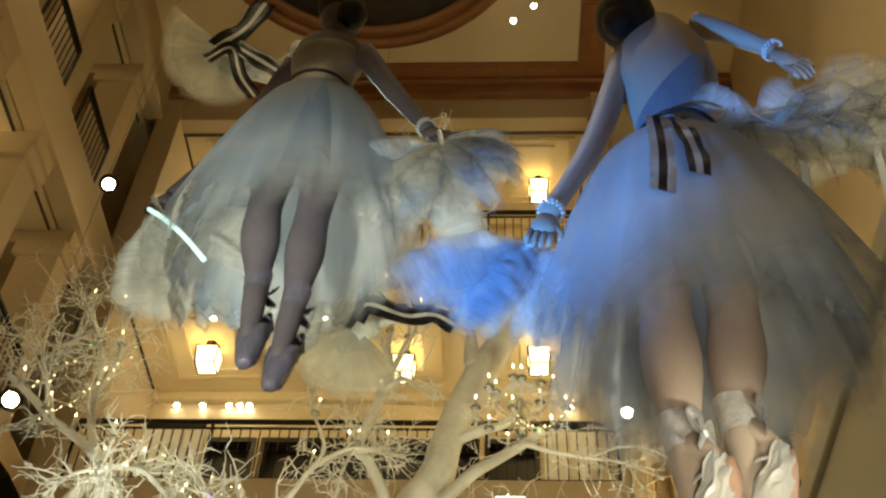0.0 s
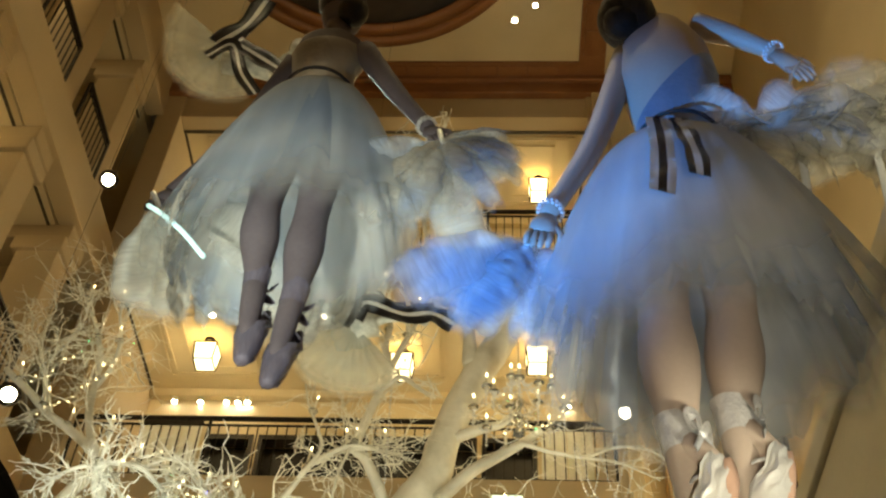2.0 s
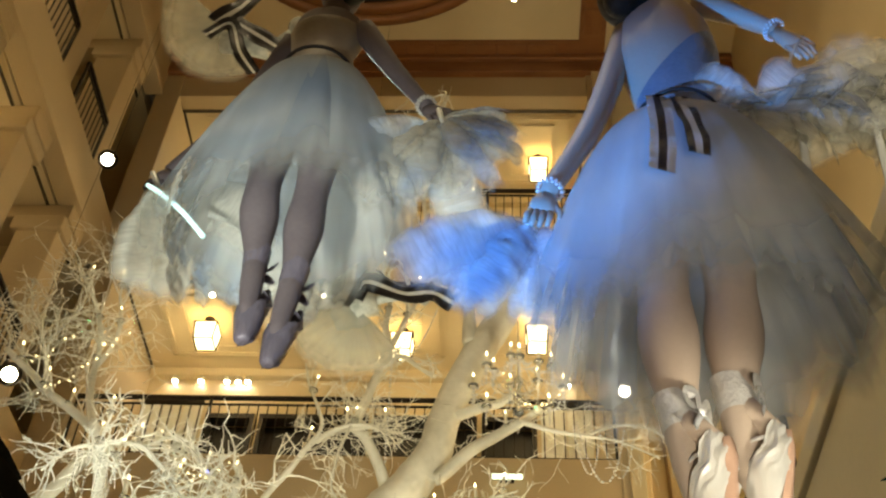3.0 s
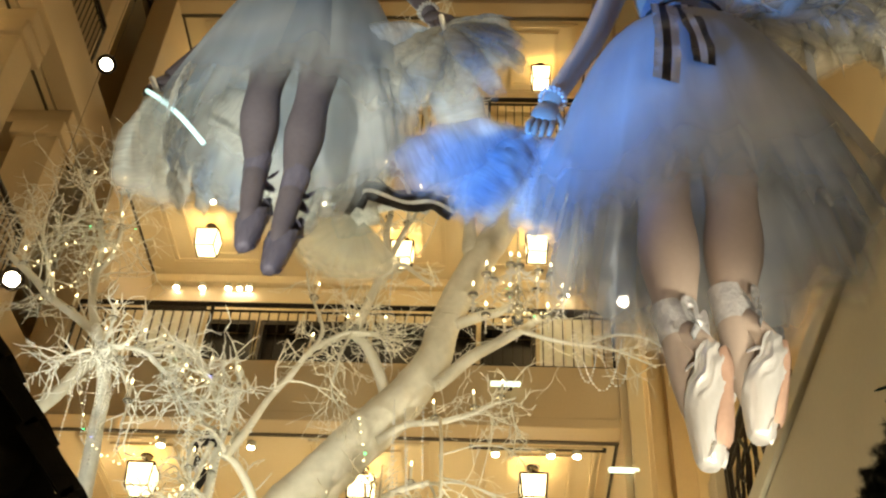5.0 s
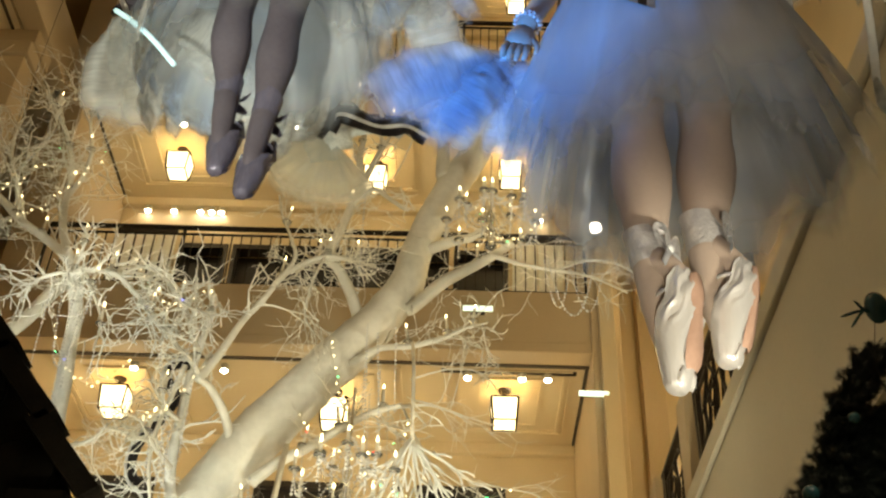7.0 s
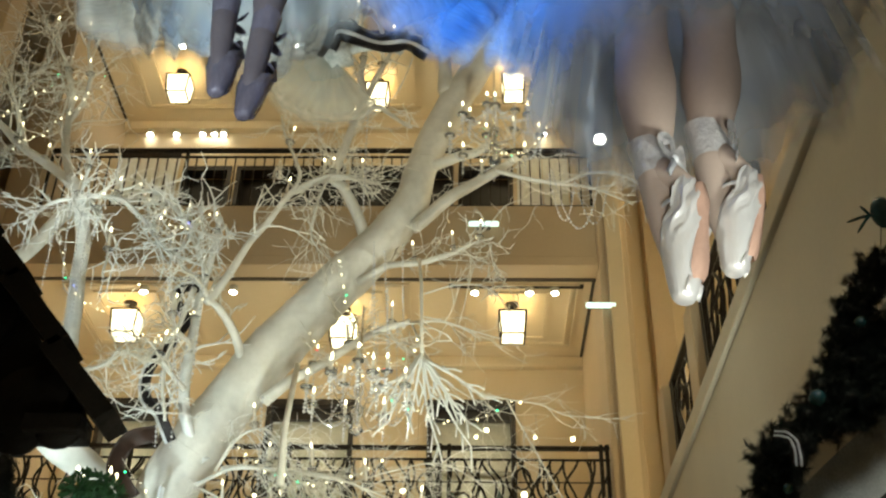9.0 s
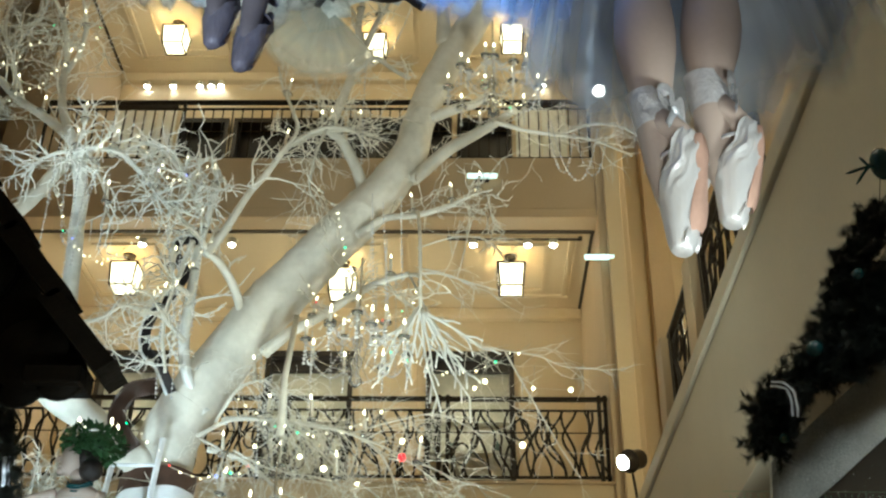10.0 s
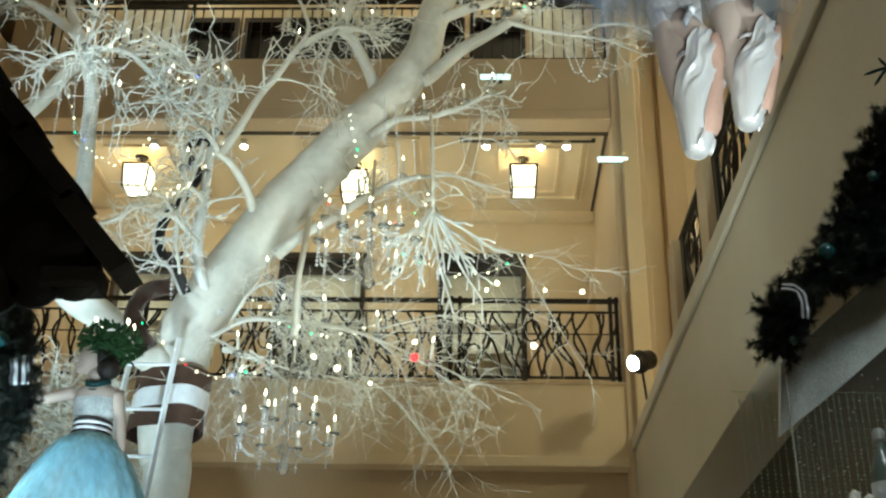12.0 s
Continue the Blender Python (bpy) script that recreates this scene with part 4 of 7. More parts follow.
s1b, u1b = limb(big, [(-1.51, 7.1, 6.80), (-1.37, 7.08, 7.06), (-1.43, 7.1, 7.3), (-1.54, 7.15, 7.57), (-1.6, 7.2, 7.83)], 0.020, 0.008, 16, 49, 0.36, bias=(-0.1, 0, 0.4), depth=1, tr=0.008)
# boughs in front of the trunk, hung with crystals
s0, u0 = limb(big, [(-1.88, 7.42, 4.80), (-2.02, 7.30, 5.02), (-2.06, 7.2, 5.31), (-2.04, 7.15, 5.56), (-2.01, 7.1, 5.77), (-1.99, 7.05, 5.96), (-1.96, 7.0, 6.12), (-1.91, 6.95, 6.37), (-1.9, 6.9, 6.56)], 0.046, 0.022, 26, 20, 0.36, bias=(-0.1, 0, 0.2), start=0.1, twig_mat=FROST, bark=SHINE, depth=1)
s0b, u0b = limb(big, [(-1.64, 7.46, 5.42), (-1.74, 7.26, 5.72), (-1.84, 7.1, 5.86), (-1.91, 7.0, 5.89), (-1.96, 6.9, 5.96)], 0.036, 0.022, 8, 22, 0.3, bias=(0, 0, 0.3))
s2_, u2 = limb(big, [(-1.97, 6.95, 5.97), (-2.11, 6.92, 6.12), (-2.23, 6.9, 6.25), (-2.32, 6.88, 6.36), (-2.4, 6.85, 6.55)], 0.02, 0.009, 26, 23, 0.34, bias=(-0.1, 0, 0.3), twig_mat=FROST, tr=0.01, depth=1, thin=0.0034)
limb(big, [(-2.02, 6.95, 5.95), (-2.07, 6.93, 5.7), (-2.12, 6.92, 5.42), (-2.13, 6.94, 5.15), (-2.09, 7.0, 4.92)], 0.022, 0.012, 34, 71, 0.26, bias=(0, -0.1, -0.1), twig_mat=FROST, tr=0.008, depth=1, thin=0.0032)
s3, u3 = limb(big, [(-1.95, 6.95, 6.09), (-2.05, 6.92, 6.29), (-2.12, 6.88, 6.47), (-2.2, 6.85, 6.63)], 0.02, 0.009, 26, 24, 0.34, bias=(-0.1, 0, 0.3), twig_mat=FROST, tr=0.01, depth=1, thin=0.0034)
s4, u4 = limb(big, [(-1.99, 7.0, 5.16), (-2.09, 6.93, 5.26), (-2.17, 6.87, 5.36), (-2.22, 6.8, 5.43)], 0.020, 0.010, 22, 39, 0.30, bias=(-0.4, 0, -0.1), tr=0.010, depth=1)
s5, u5 = limb(big, [(-1.98, 6.95, 5.5), (-2.08, 6.92, 5.57), (-2.13, 6.88, 5.69), (-2.12, 6.85, 5.86)], 0.020, 0.010, 18, 34, 0.30, bias=(-0.2, 0, 0.2), tr=0.011, depth=1)
# fine drooping twigs low on the trunk
w7, t7 = limb(big, [(-1.90, 7.34, 4.60), (-1.63, 7.23, 4.68), (-1.38, 7.17, 4.65), (-1.13, 7.1, 4.6), (-0.81, 7.03, 4.5), (-0.49, 6.97, 4.34), (-0.19, 6.9, 4.1)], 0.017, 0.004, 70, 12, 0.50, droop=0.08, bias=(0.45, 0, -0.1), tr=0.0042, curl=0.18, thin=0.0014)
w8, t8 = limb(big, [(-1.78, 7.34, 4.70), (-1.65, 7.24, 4.88), (-1.52, 7.18, 4.94), (-1.39, 7.12, 4.9), (-1.29, 7.06, 4.72), (-1.28, 7.0, 4.45)], 0.014, 0.005, 34, 13, 0.42, droop=0.16, bias=(0.2, 0, -0.3), tr=0.0042, curl=0.2, thin=0.0014, twig_mat=FROST)
w9, t9 = limb(big, [(-1.86, 7.3, 4.56), (-1.65, 7.1, 4.38), (-1.64, 7.0, 4.16), (-1.54, 6.9, 3.86)], 0.010, 0.004, 24, 14, 0.40, droop=0.16, bias=(0.2, 0, -0.3), tr=0.0040, curl=0.2, thin=0.0014)
w11, t11 = limb(big, [(-1.12, 7.1, 4.53), (-0.87, 7.04, 4.26), (-0.59, 6.97, 4.04), (-0.4, 6.91, 3.8), (-0.21, 6.85, 3.56)], 0.008, 0.002, 26, 35, 0.45, droop=0.08, bias=(0.5, 0, -0.4), depth=1, tr=0.0028, curl=0.12, thin=0.0012)
w15, t15 = limb(big, [(-0.82, 7.1, 4.52), (-0.51, 7.02, 4.58), (-0.2, 6.93, 4.59), (0.1, 6.85, 4.4)], 0.008, 0.003, 22, 50, 0.45, droop=0.05, bias=(0.6, 0, -0.1), depth=1, tr=0.0034, curl=0.16, thin=0.0013)
w16, t16 = limb(big, [(-1.58, 7.1, 4.4), (-1.32, 7.03, 4.25), (-1.01, 6.97, 4.17), (-0.7, 6.9, 4.06)], 0.009, 0.003, 26, 51, 0.42, droop=0.06, bias=(0.5, 0, -0.1), depth=1, tr=0.0036, curl=0.16, thin=0.0013)
w10, t10 = limb(big, [(-2.24, 7.4, 4.34), (-2.45, 7.24, 4.53), (-2.59, 7.12, 4.65), (-2.75, 7.01, 4.75), (-2.87, 6.9, 4.85)], 0.105, 0.12, 0, 15)

left = thing("white_tree", "white tree with spreading bare twigs and fairy lights", "tree", (-3.9, 7.2, 0))
l0, v0 = limb(left, [(-4.0, 7.2, 0), (-3.85, 7.2, 4.1), (-3.2, 7.1, 4.75), (-2.9, 7.1, 5.05), (-2.89, 7.08, 5.39), (-2.91, 7.07, 5.75), (-2.93, 7.05, 6.1), (-2.97, 7.03, 6.42), (-3.06, 7.02, 6.72), (-3.16, 7.0, 7.01)], 0.075, 0.045, 0, 25, bark=SHINE, radii=(0.09, 0.08, 0.07, 0.068, 0.066, 0.062, 0.06, 0.058, 0.052, 0.045))
l2, v2 = limb(left, [(-3.16, 7.0, 7.01), (-3.25, 7.0, 7.27), (-3.3, 7.0, 7.57), (-3.32, 7.0, 7.88), (-3.43, 7.0, 8.2), (-3.59, 7.0, 8.5), (-3.77, 7.0, 8.81)], 0.040, 0.010, 32, 27, 0.56, bias=(-0.05, 0, 0.5), tr=0.011, thin=0.0036)
l2b, v2b = limb(left, [(-3.3, 7.0, 7.57), (-3.21, 7.0, 7.82), (-3.21, 7.0, 8.14), (-3.3, 7.0, 8.44), (-3.29, 7.0, 8.62)], 0.026, 0.008, 22, 28, 0.5, bias=(0.05, 0, 0.5), tr=0.010, thin=0.0036)
l1, v1 = limb(left, [(-3.16, 7.0, 6.96), (-3.21, 7.0, 7.01), (-3.41, 6.97, 7.16), (-3.6, 6.95, 7.3), (-3.8, 6.92, 7.49), (-4.04, 6.9, 7.7)], 0.044, 0.026, 22, 26, 0.6, bias=(-0.15, 0, 0.5), tr=0.011, thin=0.0036)
l1b, v1b = limb(left, [(-3.6, 6.95, 7.3), (-3.7, 6.93, 7.62), (-3.82, 6.92, 7.91), (-3.85, 6.9, 8.22)], 0.024, 0.008, 22, 33, 0.56, bias=(0, 0, 0.5), tr=0.010, thin=0.0036)
l5, v5 = limb(left, [(-3.0, 7.02, 6.76), (-3.09, 7.0, 6.71), (-3.18, 6.93, 6.5), (-3.27, 6.87, 6.24), (-3.39, 6.8, 6.02)], 0.050, 0.062, 5, 30, 0.3)
l6, v6 = limb(left, [(-2.94, 6.9, 6.62), (-2.97, 6.8, 6.64), (-3.1, 6.77, 6.61), (-3.21, 6.73, 6.51), (-3.29, 6.7, 6.35)], 0.022, 0.009, 34, 31, 0.30, bias=(-0.2, 0, -0.15), twig_mat=FROST, bark=FROST, tr=0.0105, depth=1, thin=0.0036)
l4, v4 = limb(left, [(-3.0, 6.9, 6.60), (-2.96, 6.8, 6.64), (-2.79, 6.78, 6.66), (-2.61, 6.76, 6.61), (-2.44, 6.74, 6.43), (-2.29, 6.72, 6.22), (-2.12, 6.7, 6.02)], 0.022, 0.009, 52, 29, 0.34, bias=(0.1, 0, 0.1), twig_mat=FROST, bark=FROST, tr=0.0095, depth=1, thin=0.0034)
l4b, v4b = limb(left, [(-2.62, 6.8, 6.64), (-2.42, 6.78, 6.72), (-2.21, 6.75, 6.55), (-2.04, 6.72, 6.33), (-1.81, 6.7, 6.22)], 0.017, 0.008, 34, 52, 0.32, bias=(0, 0, 0.1), twig_mat=FROST, bark=FROST, tr=0.0095, depth=1, thin=0.0034)
l7, v7 = limb(left, [(-2.94, 6.9, 6.66), (-2.89, 6.8, 6.67), (-2.76, 6.77, 6.44), (-2.63, 6.73, 6.17), (-2.62, 6.7, 5.9)], 0.018, 0.009, 28, 32, 0.30, droop=0.1, twig_mat=FROST, depth=1, tr=0.009, thin=0.0032)
l3, v3 = limb(left, [(-2.98, 6.95, 6.58), (-2.98, 6.85, 6.65), (-2.95, 6.8, 6.83), (-2.92, 6.75, 6.96)], 0.02, 0.01, 28, 53, 0.26, bias=(0, -0.2, 0.2), twig_mat=FROST, bark=FROST, tr=0.0105, depth=1, thin=0.0036)
l9, v9 = limb(left, [(-2.88, 7.05, 5.28), (-2.69, 6.85, 5.22), (-2.52, 6.8, 5.25), (-2.41, 6.75, 5.35)], 0.022, 0.010, 18, 54, 0.36, bias=(0.1, 0, 0.2), tr=0.009)

# small trees low down, half hidden
# low boughs with fine twigs reaching over the railing
for k, (pts, n, ln) in enumerate((
        ([(-1.72, 7.3, 4.70), (-1.55, 7.25, 4.69), (-1.37, 7.2, 4.66), (-1.10, 7.2, 4.63), (-0.84, 7.2, 4.58), (-0.62, 7.2, 4.45), (-0.50, 7.2, 4.22)], 40, 0.36),
        ([(-1.81, 7.35, 4.50), (-1.59, 7.25, 4.41), (-1.44, 7.2, 4.30), (-1.23, 7.2, 4.14), (-1.0, 7.2, 4.06)], 30, 0.34),
        ([(-0.55, 7.2, 4.39), (-0.30, 7.2, 4.34), (-0.1, 7.2, 4.24), (0.05, 7.2, 4.20), (0.12, 7.2, 4.17)], 14, 0.34),
        ([(-0.36, 7.2, 5.87), (-0.2, 7.2, 5.83), (-0.05, 7.2, 5.76), (0.07, 7.2, 5.68)], 14, 0.26),
        ([(-0.40, 7.2, 6.05), (-0.12, 7.2, 6.15), (0.08, 7.2, 6.14), (0.20, 7.2, 6.05), (0.27, 7.2, 5.92)], 12, 0.24),
        ([(-0.21, 7.25, 5.49), (-0.0, 7.3, 5.32), (0.25, 7.3, 5.25), (0.49, 7.3, 5.21), (0.66, 7.3, 5.13), (0.86, 7.3, 5.11)], 22, 0.34),
        ([(0.25, 7.3, 5.25), (0.36, 7.3, 5.02), (0.47, 7.3, 4.80), (0.60, 7.3, 4.55), (0.74, 7.3, 4.30)], 18, 0.34))):
    limb(big, pts, 0.024 if k < 2 else 0.008, 0.004, n, 80 + k, ln, bias=(0.2, 0, -0.12), depth=1, tr=0.0055, thin=0.0022, droop=0.06)

low = thing("white_tree", "low white bare bush of fine twigs behind the mannequin", "bush", (-2.9, 7.6, 0))
for k, (x, z) in enumerate(((-3.1, 4.5), (-2.75, 4.55), (-3.3, 4.3), (-2.6, 4.2), (-2.95, 4.6), (-3.2, 3.95), (-2.7, 3.9))):
    limb(low, [(-2.9, 7.6, 0), ((-2.9 + x) / 2, 7.6, 2.2), (x, 7.6, z)], 0.03, 0.01, 34, 40 + k, 0.55, bias=(0, 0, 0.1), start=0.72, droop=0.1)

# bright hanging spray of frosted twigs
spray = thing("twig_spray", "bright frosted white twig spray hanging from a bough", "decoration", (-0.35, 7.0, 5.5))
bm = bmesh.new()
rng = random.Random(77)
for k in range(11):
    a = -0.78 + 1.62 * (k + rng.uniform(-0.35, 0.35)) / 10
    L = rng.uniform(0.50, 0.78) * (1.05 - 0.30 * abs(a - 0.05))
    p, d, way = Vector((-0.35 + 0.02 * a, 7.0, 5.45 - 0.05 * rng.random())), Vector((math.sin(a), rng.uniform(-0.25, 0.25), -math.cos(a))), []
    for q in range(8):
        way.append(p.copy())
        d = (d + Vector((rng.gauss(0, 0.07), rng.gauss(0, 0.07), rng.gauss(0, 0.05) - 0.06 * q / 7))).normalized()
        p = p + d * L / 7
    tube(bm, way, [0.0125 - 0.0008 * q for q in range(8)], 5)
    for q in range(2, 8):
        for side in (-1, 1):
            if rng.random() < 0.46:
                e = (way[q] - way[q - 1]).normalized()
                e = (e + Vector((e.z, rng.uniform(-0.5, 0.5), -e.x)) * side * rng.uniform(0.4, 0.75)).normalized()
                m = rng.uniform(0.07, 0.17)
                tube(bm, [way[q], way[q] + e * m * 0.6, way[q] + e * m + Vector((0, 0, -0.02))], [0.0085, 0.0075, 0.006], 4)
tagged(part("brushwood", bm, FROST, spray), kind="stuff")
part("rod", tube(bmesh.new(), [(-0.35, 7.0, 5.4), (-0.36, 7.0, 5.75), (-0.37, 7.02, 6.05), (-0.40, 7.2, 6.38)], 0.013, 6), TWIG, spray)


# ---------------------------------------------------------------- candles on the boughs
def candle():
    t = thing("candle_light", "white electric candle with a lit flame bulb clipped on a branch", "candle", (0, 0, 0), group="tree candles")
    part("candle", lathe(bmesh.new(), [(0.012, 0.0), (0.0125, 0.005), (0.011, 0.14), (0.009, 0.145)], n=10), WAX, t)
    part("flame", lathe(bmesh.new(), [(0.002, 0.145), (0.0065, 0.155), (0.007, 0.164), (0.0035, 0.178), (0.001, 0.188)], n=10), FLAME, t)
    part("drip_tray", lathe(bmesh.new(), [(0.012, -0.012), (0.036, -0.002), (0.04, 0.01), (0.036, 0.006), (0.012, 0.0)], n=12), CUTGLASS, t)
    return t


first_candle = candle()
rng = random.Random(9)
seat = []
for way, n in ((w1, 1), (w3, 2), (w3a, 3), (w3b, 2), (w4[36:60], 2), (w4b, 2), (w4c, 2), (w5, 3), (w6, 3), (w7, 4), (w8, 2), (w9, 2), (s0[12:], 3), (s1[24:], 2), (s2_, 2), (s3, 1), (s4, 1), (s5, 1), (l1, 3), (l2, 3), (l2b, 2), (l3, 2), (l4, 2), (l7, 2), (w12, 2), (s1b, 1), (w16, 2)):
    for k in range(n):
        seat.append(way[min(len(way) - 1, int((0.25 + 0.75 * (k + 0.5) / n) * len(way)))])
for k, p in enumerate(seat):
    m = pose(p.x, p.y - 0.02, p.z + 0.02, rng.uniform(-9, 9), rng.uniform(-9, 9), 0)
    if k == 0:
        first_candle.matrix_basis = m
    else:
        copy_thing(first_candle, m)


# ---------------------------------------------------------------- strings of crystals and fairy lights
def beads(bm, pts, r, gap, rng, mat=0):
    """Faceted beads threaded along a way, in one string."""
    way, rad, run = [], [], 0.0
    for a, b in zip(pts, pts[1:]):
        L = (b - a).length
        while run < L:
            s = r * rng.uniform(0.7, 1.2)
            d = (b - a).normalized()
            q = a + d * run
            for o, k in ((-1.1, 0.12), (0, 1.0), (1.1, 0.12)):
                way.append(q + d * o * s)
                rad.append(s * k)
            run += gap
        run -= L
    tube(bm, way, rad, 5, mat)


def swag(p0, p1, sag, n=16):
    p0, p1 = Vector(p0), Vector(p1)
    return [p0.lerp(p1, k / n) - Vector((0, 0, sag * 4 * (k / n) * (1 - k / n))) for k in range(n + 1)]


def crystal_string(p0, p1, sag, seed, r=0.0100, gap=0.034):
    rng = random.Random(seed)
    bm = bmesh.new()
    beads(bm, swag(p0, p1, sag), r, gap, rng)
    return solid("crystal_garland", bm, CRYSTAL, "string of clear faceted crystal beads hung on branches", "garland", at=p0, group="crystal garlands", smooth=False)


def fairy_string(p0, p1, sag, seed, colours):
    rng = random.Random(seed)
    way = swag(p0, p1, sag)
    t = thing("fairy_lights", "string of tiny lit fairy lights on the branches", "fairy lights", p0, group="fairy light strings")
    part("wire", tube(bmesh.new(), way, 0.002, 3), WAX, t)
    for k, p in enumerate(way[1:-1]):
        piece("bulb", LED_BULBS[rng.choice(colours)], t, Matrix.Translation(p - Vector(p0) + Vector((rng.gauss(0, 0.015), rng.gauss(0, 0.015), rng.gauss(0, 0.015)))) @ Matrix.Scale(rng.uniform(0.6, 1.3), 4))


LED_BULBS = [mesh_of("bulb", ball(bmesh.new(), (0, 0, 0), 0.0062, 0, 1), m) for m in LEDS]
crystal_string((-1.44, 6.8, 8.66), (-1.10, 6.8, 8.20), 0.72, 1)
crystal_string((-0.98, 6.8, 8.05), (-0.45, 6.8, 8.28), 0.60, 2)
crystal_string((-0.63, 6.75, 6.15), (-0.55, 6.75, 5.2), 0.02, 3)
crystal_string((-0.70, 6.75, 6.10), (-0.66, 6.75, 5.3), 0.02, 4)
crystal_string((-0.83, 6.8, 7.6), (-0.81, 6.8, 6.54), 0.0, 5)
crystal_string((0.60, 7.0, 7.05), (0.80, 7.0, 7.0), 0.42, 6)
crystal_string((0.80, 7.0, 7.0), (1.05, 7.0, 6.95), 0.40, 7)
crystal_string((0.62, 6.95, 7.05), (0.98, 6.95, 6.98), 0.52, 17)
crystal_string((-0.50, 6.75, 6.2), (-0.47, 6.75, 5.5), 0.02, 38)
crystal_string((-3.0, 6.75, 6.6), (-2.75, 6.75, 6.5), 0.75, 8)
crystal_string((-2.83, 6.75, 6.55), (-2.80, 6.75, 5.6), 0.02, 9)
crystal_string((-2.90, 6.75, 6.5), (-2.84, 6.75, 5.5), 0.02, 39)
crystal_string((-2.2, 6.75, 6.3), (-1.95, 6.75, 6.1), 0.6, 10)
crystal_string((-2.05, 6.75, 5.9), (-2.0, 6.75, 4.9), 0.03, 11)
crystal_string((-1.9, 6.75, 5.9), (-1.88, 6.75, 5.1), 0.03, 12)
crystal_string((-1.98, 6.75, 5.3), (-1.95, 6.75, 4.6), 0.02, 33)
crystal_string((-2.1, 6.75, 5.2), (-2.05, 6.75, 4.6), 0.02, 34)
crystal_string((-4.1, 6.8, 7.6), (-3.45, 6.8, 8.2), 0.35, 13)
crystal_string((-3.1, 6.8, 6.5), (-3.08, 6.8, 5.8), 0.02, 35)
crystal_string((-2.66, 6.75, 6.4), (-2.62, 6.75, 5.7), 0.03, 36)
crystal_string((-1.4, 6.8, 5.0), (-1.35, 6.8, 4.1), 0.02, 37)
for k, (x, z0, z1) in enumerate(((-0.72, 6.30, 5.45), (-0.60, 5.95, 5.05), (-0.66, 5.70, 4.90), (-0.52, 5.60, 4.85), (-0.78, 5.55, 4.80), (-0.44, 5.25, 4.70), (-0.95, 5.35, 4.75), (-1.08, 5.25, 4.60), (-0.30, 5.0, 4.6))):
    crystal_string((x, 6.85, z0), (x + 0.02, 6.85, z1), 0.01, 90 + k, 0.0075, 0.03)
globe = mesh_of("bulb", ball(bmesh.new(), (0, 0, 0), 0.021, 0, 2), LEDS[0])
for pts in (((-1.40, 4.35), (-1.10, 4.28), (-0.94, 4.20), (-0.72, 4.10), (-0.44, 4.39)), ((0.03, 4.77), (0.10, 4.82), (0.34, 4.37), (0.42, 4.77), (0.67, 4.76))):
    t = thing("globe_lights", "string of small round warm bulbs among the twigs", "string lights", (pts[0][0], 6.9, pts[0][1]), group="globe light strings")
    part("wire", tube(bmesh.new(), [(x, 6.9, z) for x, z in pts], 0.0018, 4), WAX, t)
    for k, (x, z) in enumerate(pts):
        piece("bulb", globe, t, Matrix.Translation((x - pts[0][0], 0, z - pts[0][1])) @ Matrix.Scale(0.6 + 0.2 * (k * 7 % 3), 4))
for k, (p0, p1, sag) in enumerate((((-4.2, 6.8, 7.2), (-3.3, 6.8, 8.0), 0.15), ((-4.0, 6.8, 6.9), (-3.7, 6.8, 6.6), 0.5), ((-3.6, 6.7, 7.1), (-2.9, 6.7, 7.9), 0.2),
                                   ((-2.5, 6.7, 6.8), (-1.9, 6.7, 6.5), 0.3), ((-2.4, 6.7, 5.6), (-1.8, 6.7, 5.9), 0.35), ((-3.0, 6.7, 6.2), (-2.3, 6.7, 5.9), 0.4),
                                   ((0.0, 6.9, 7.6), (0.6, 6.9, 7.5), 0.4), ((1.2, 6.9, 7.6), (1.3, 6.9, 6.9), 0.05), ((-1.6, 6.8, 4.7), (-0.5, 6.8, 4.6), 0.25),
                                   ((-1.2, 6.8, 5.6), (-0.3, 6.8, 5.5), 0.35), ((-0.8, 6.7, 5.2), (0.4, 6.7, 5.0), 0.3), ((-3.9, 7.0, 5.4), (-3.0, 7.0, 5.2), 0.2),
                                   ((-1.0, 6.8, 6.2), (-0.7, 6.8, 5.3), 0.1), ((-2.3, 6.9, 4.6), (-1.3, 6.9, 4.3), 0.3))):
    fairy_string(p0, p1, sag, 50 + k, (0, 0, 0, 0, 0, 0, 1, 2, 3) if k % 2 else (0, 0, 0, 0, 0, 2))
bm = ball(bmesh.new(), (-0.44, 6.9, 4.28), 0.026, 0, 2)
solid("red_light", bm, LEDS[1], "small glowing red ball among the twigs", "light", at=(-0.44, 6.9, 4.28))


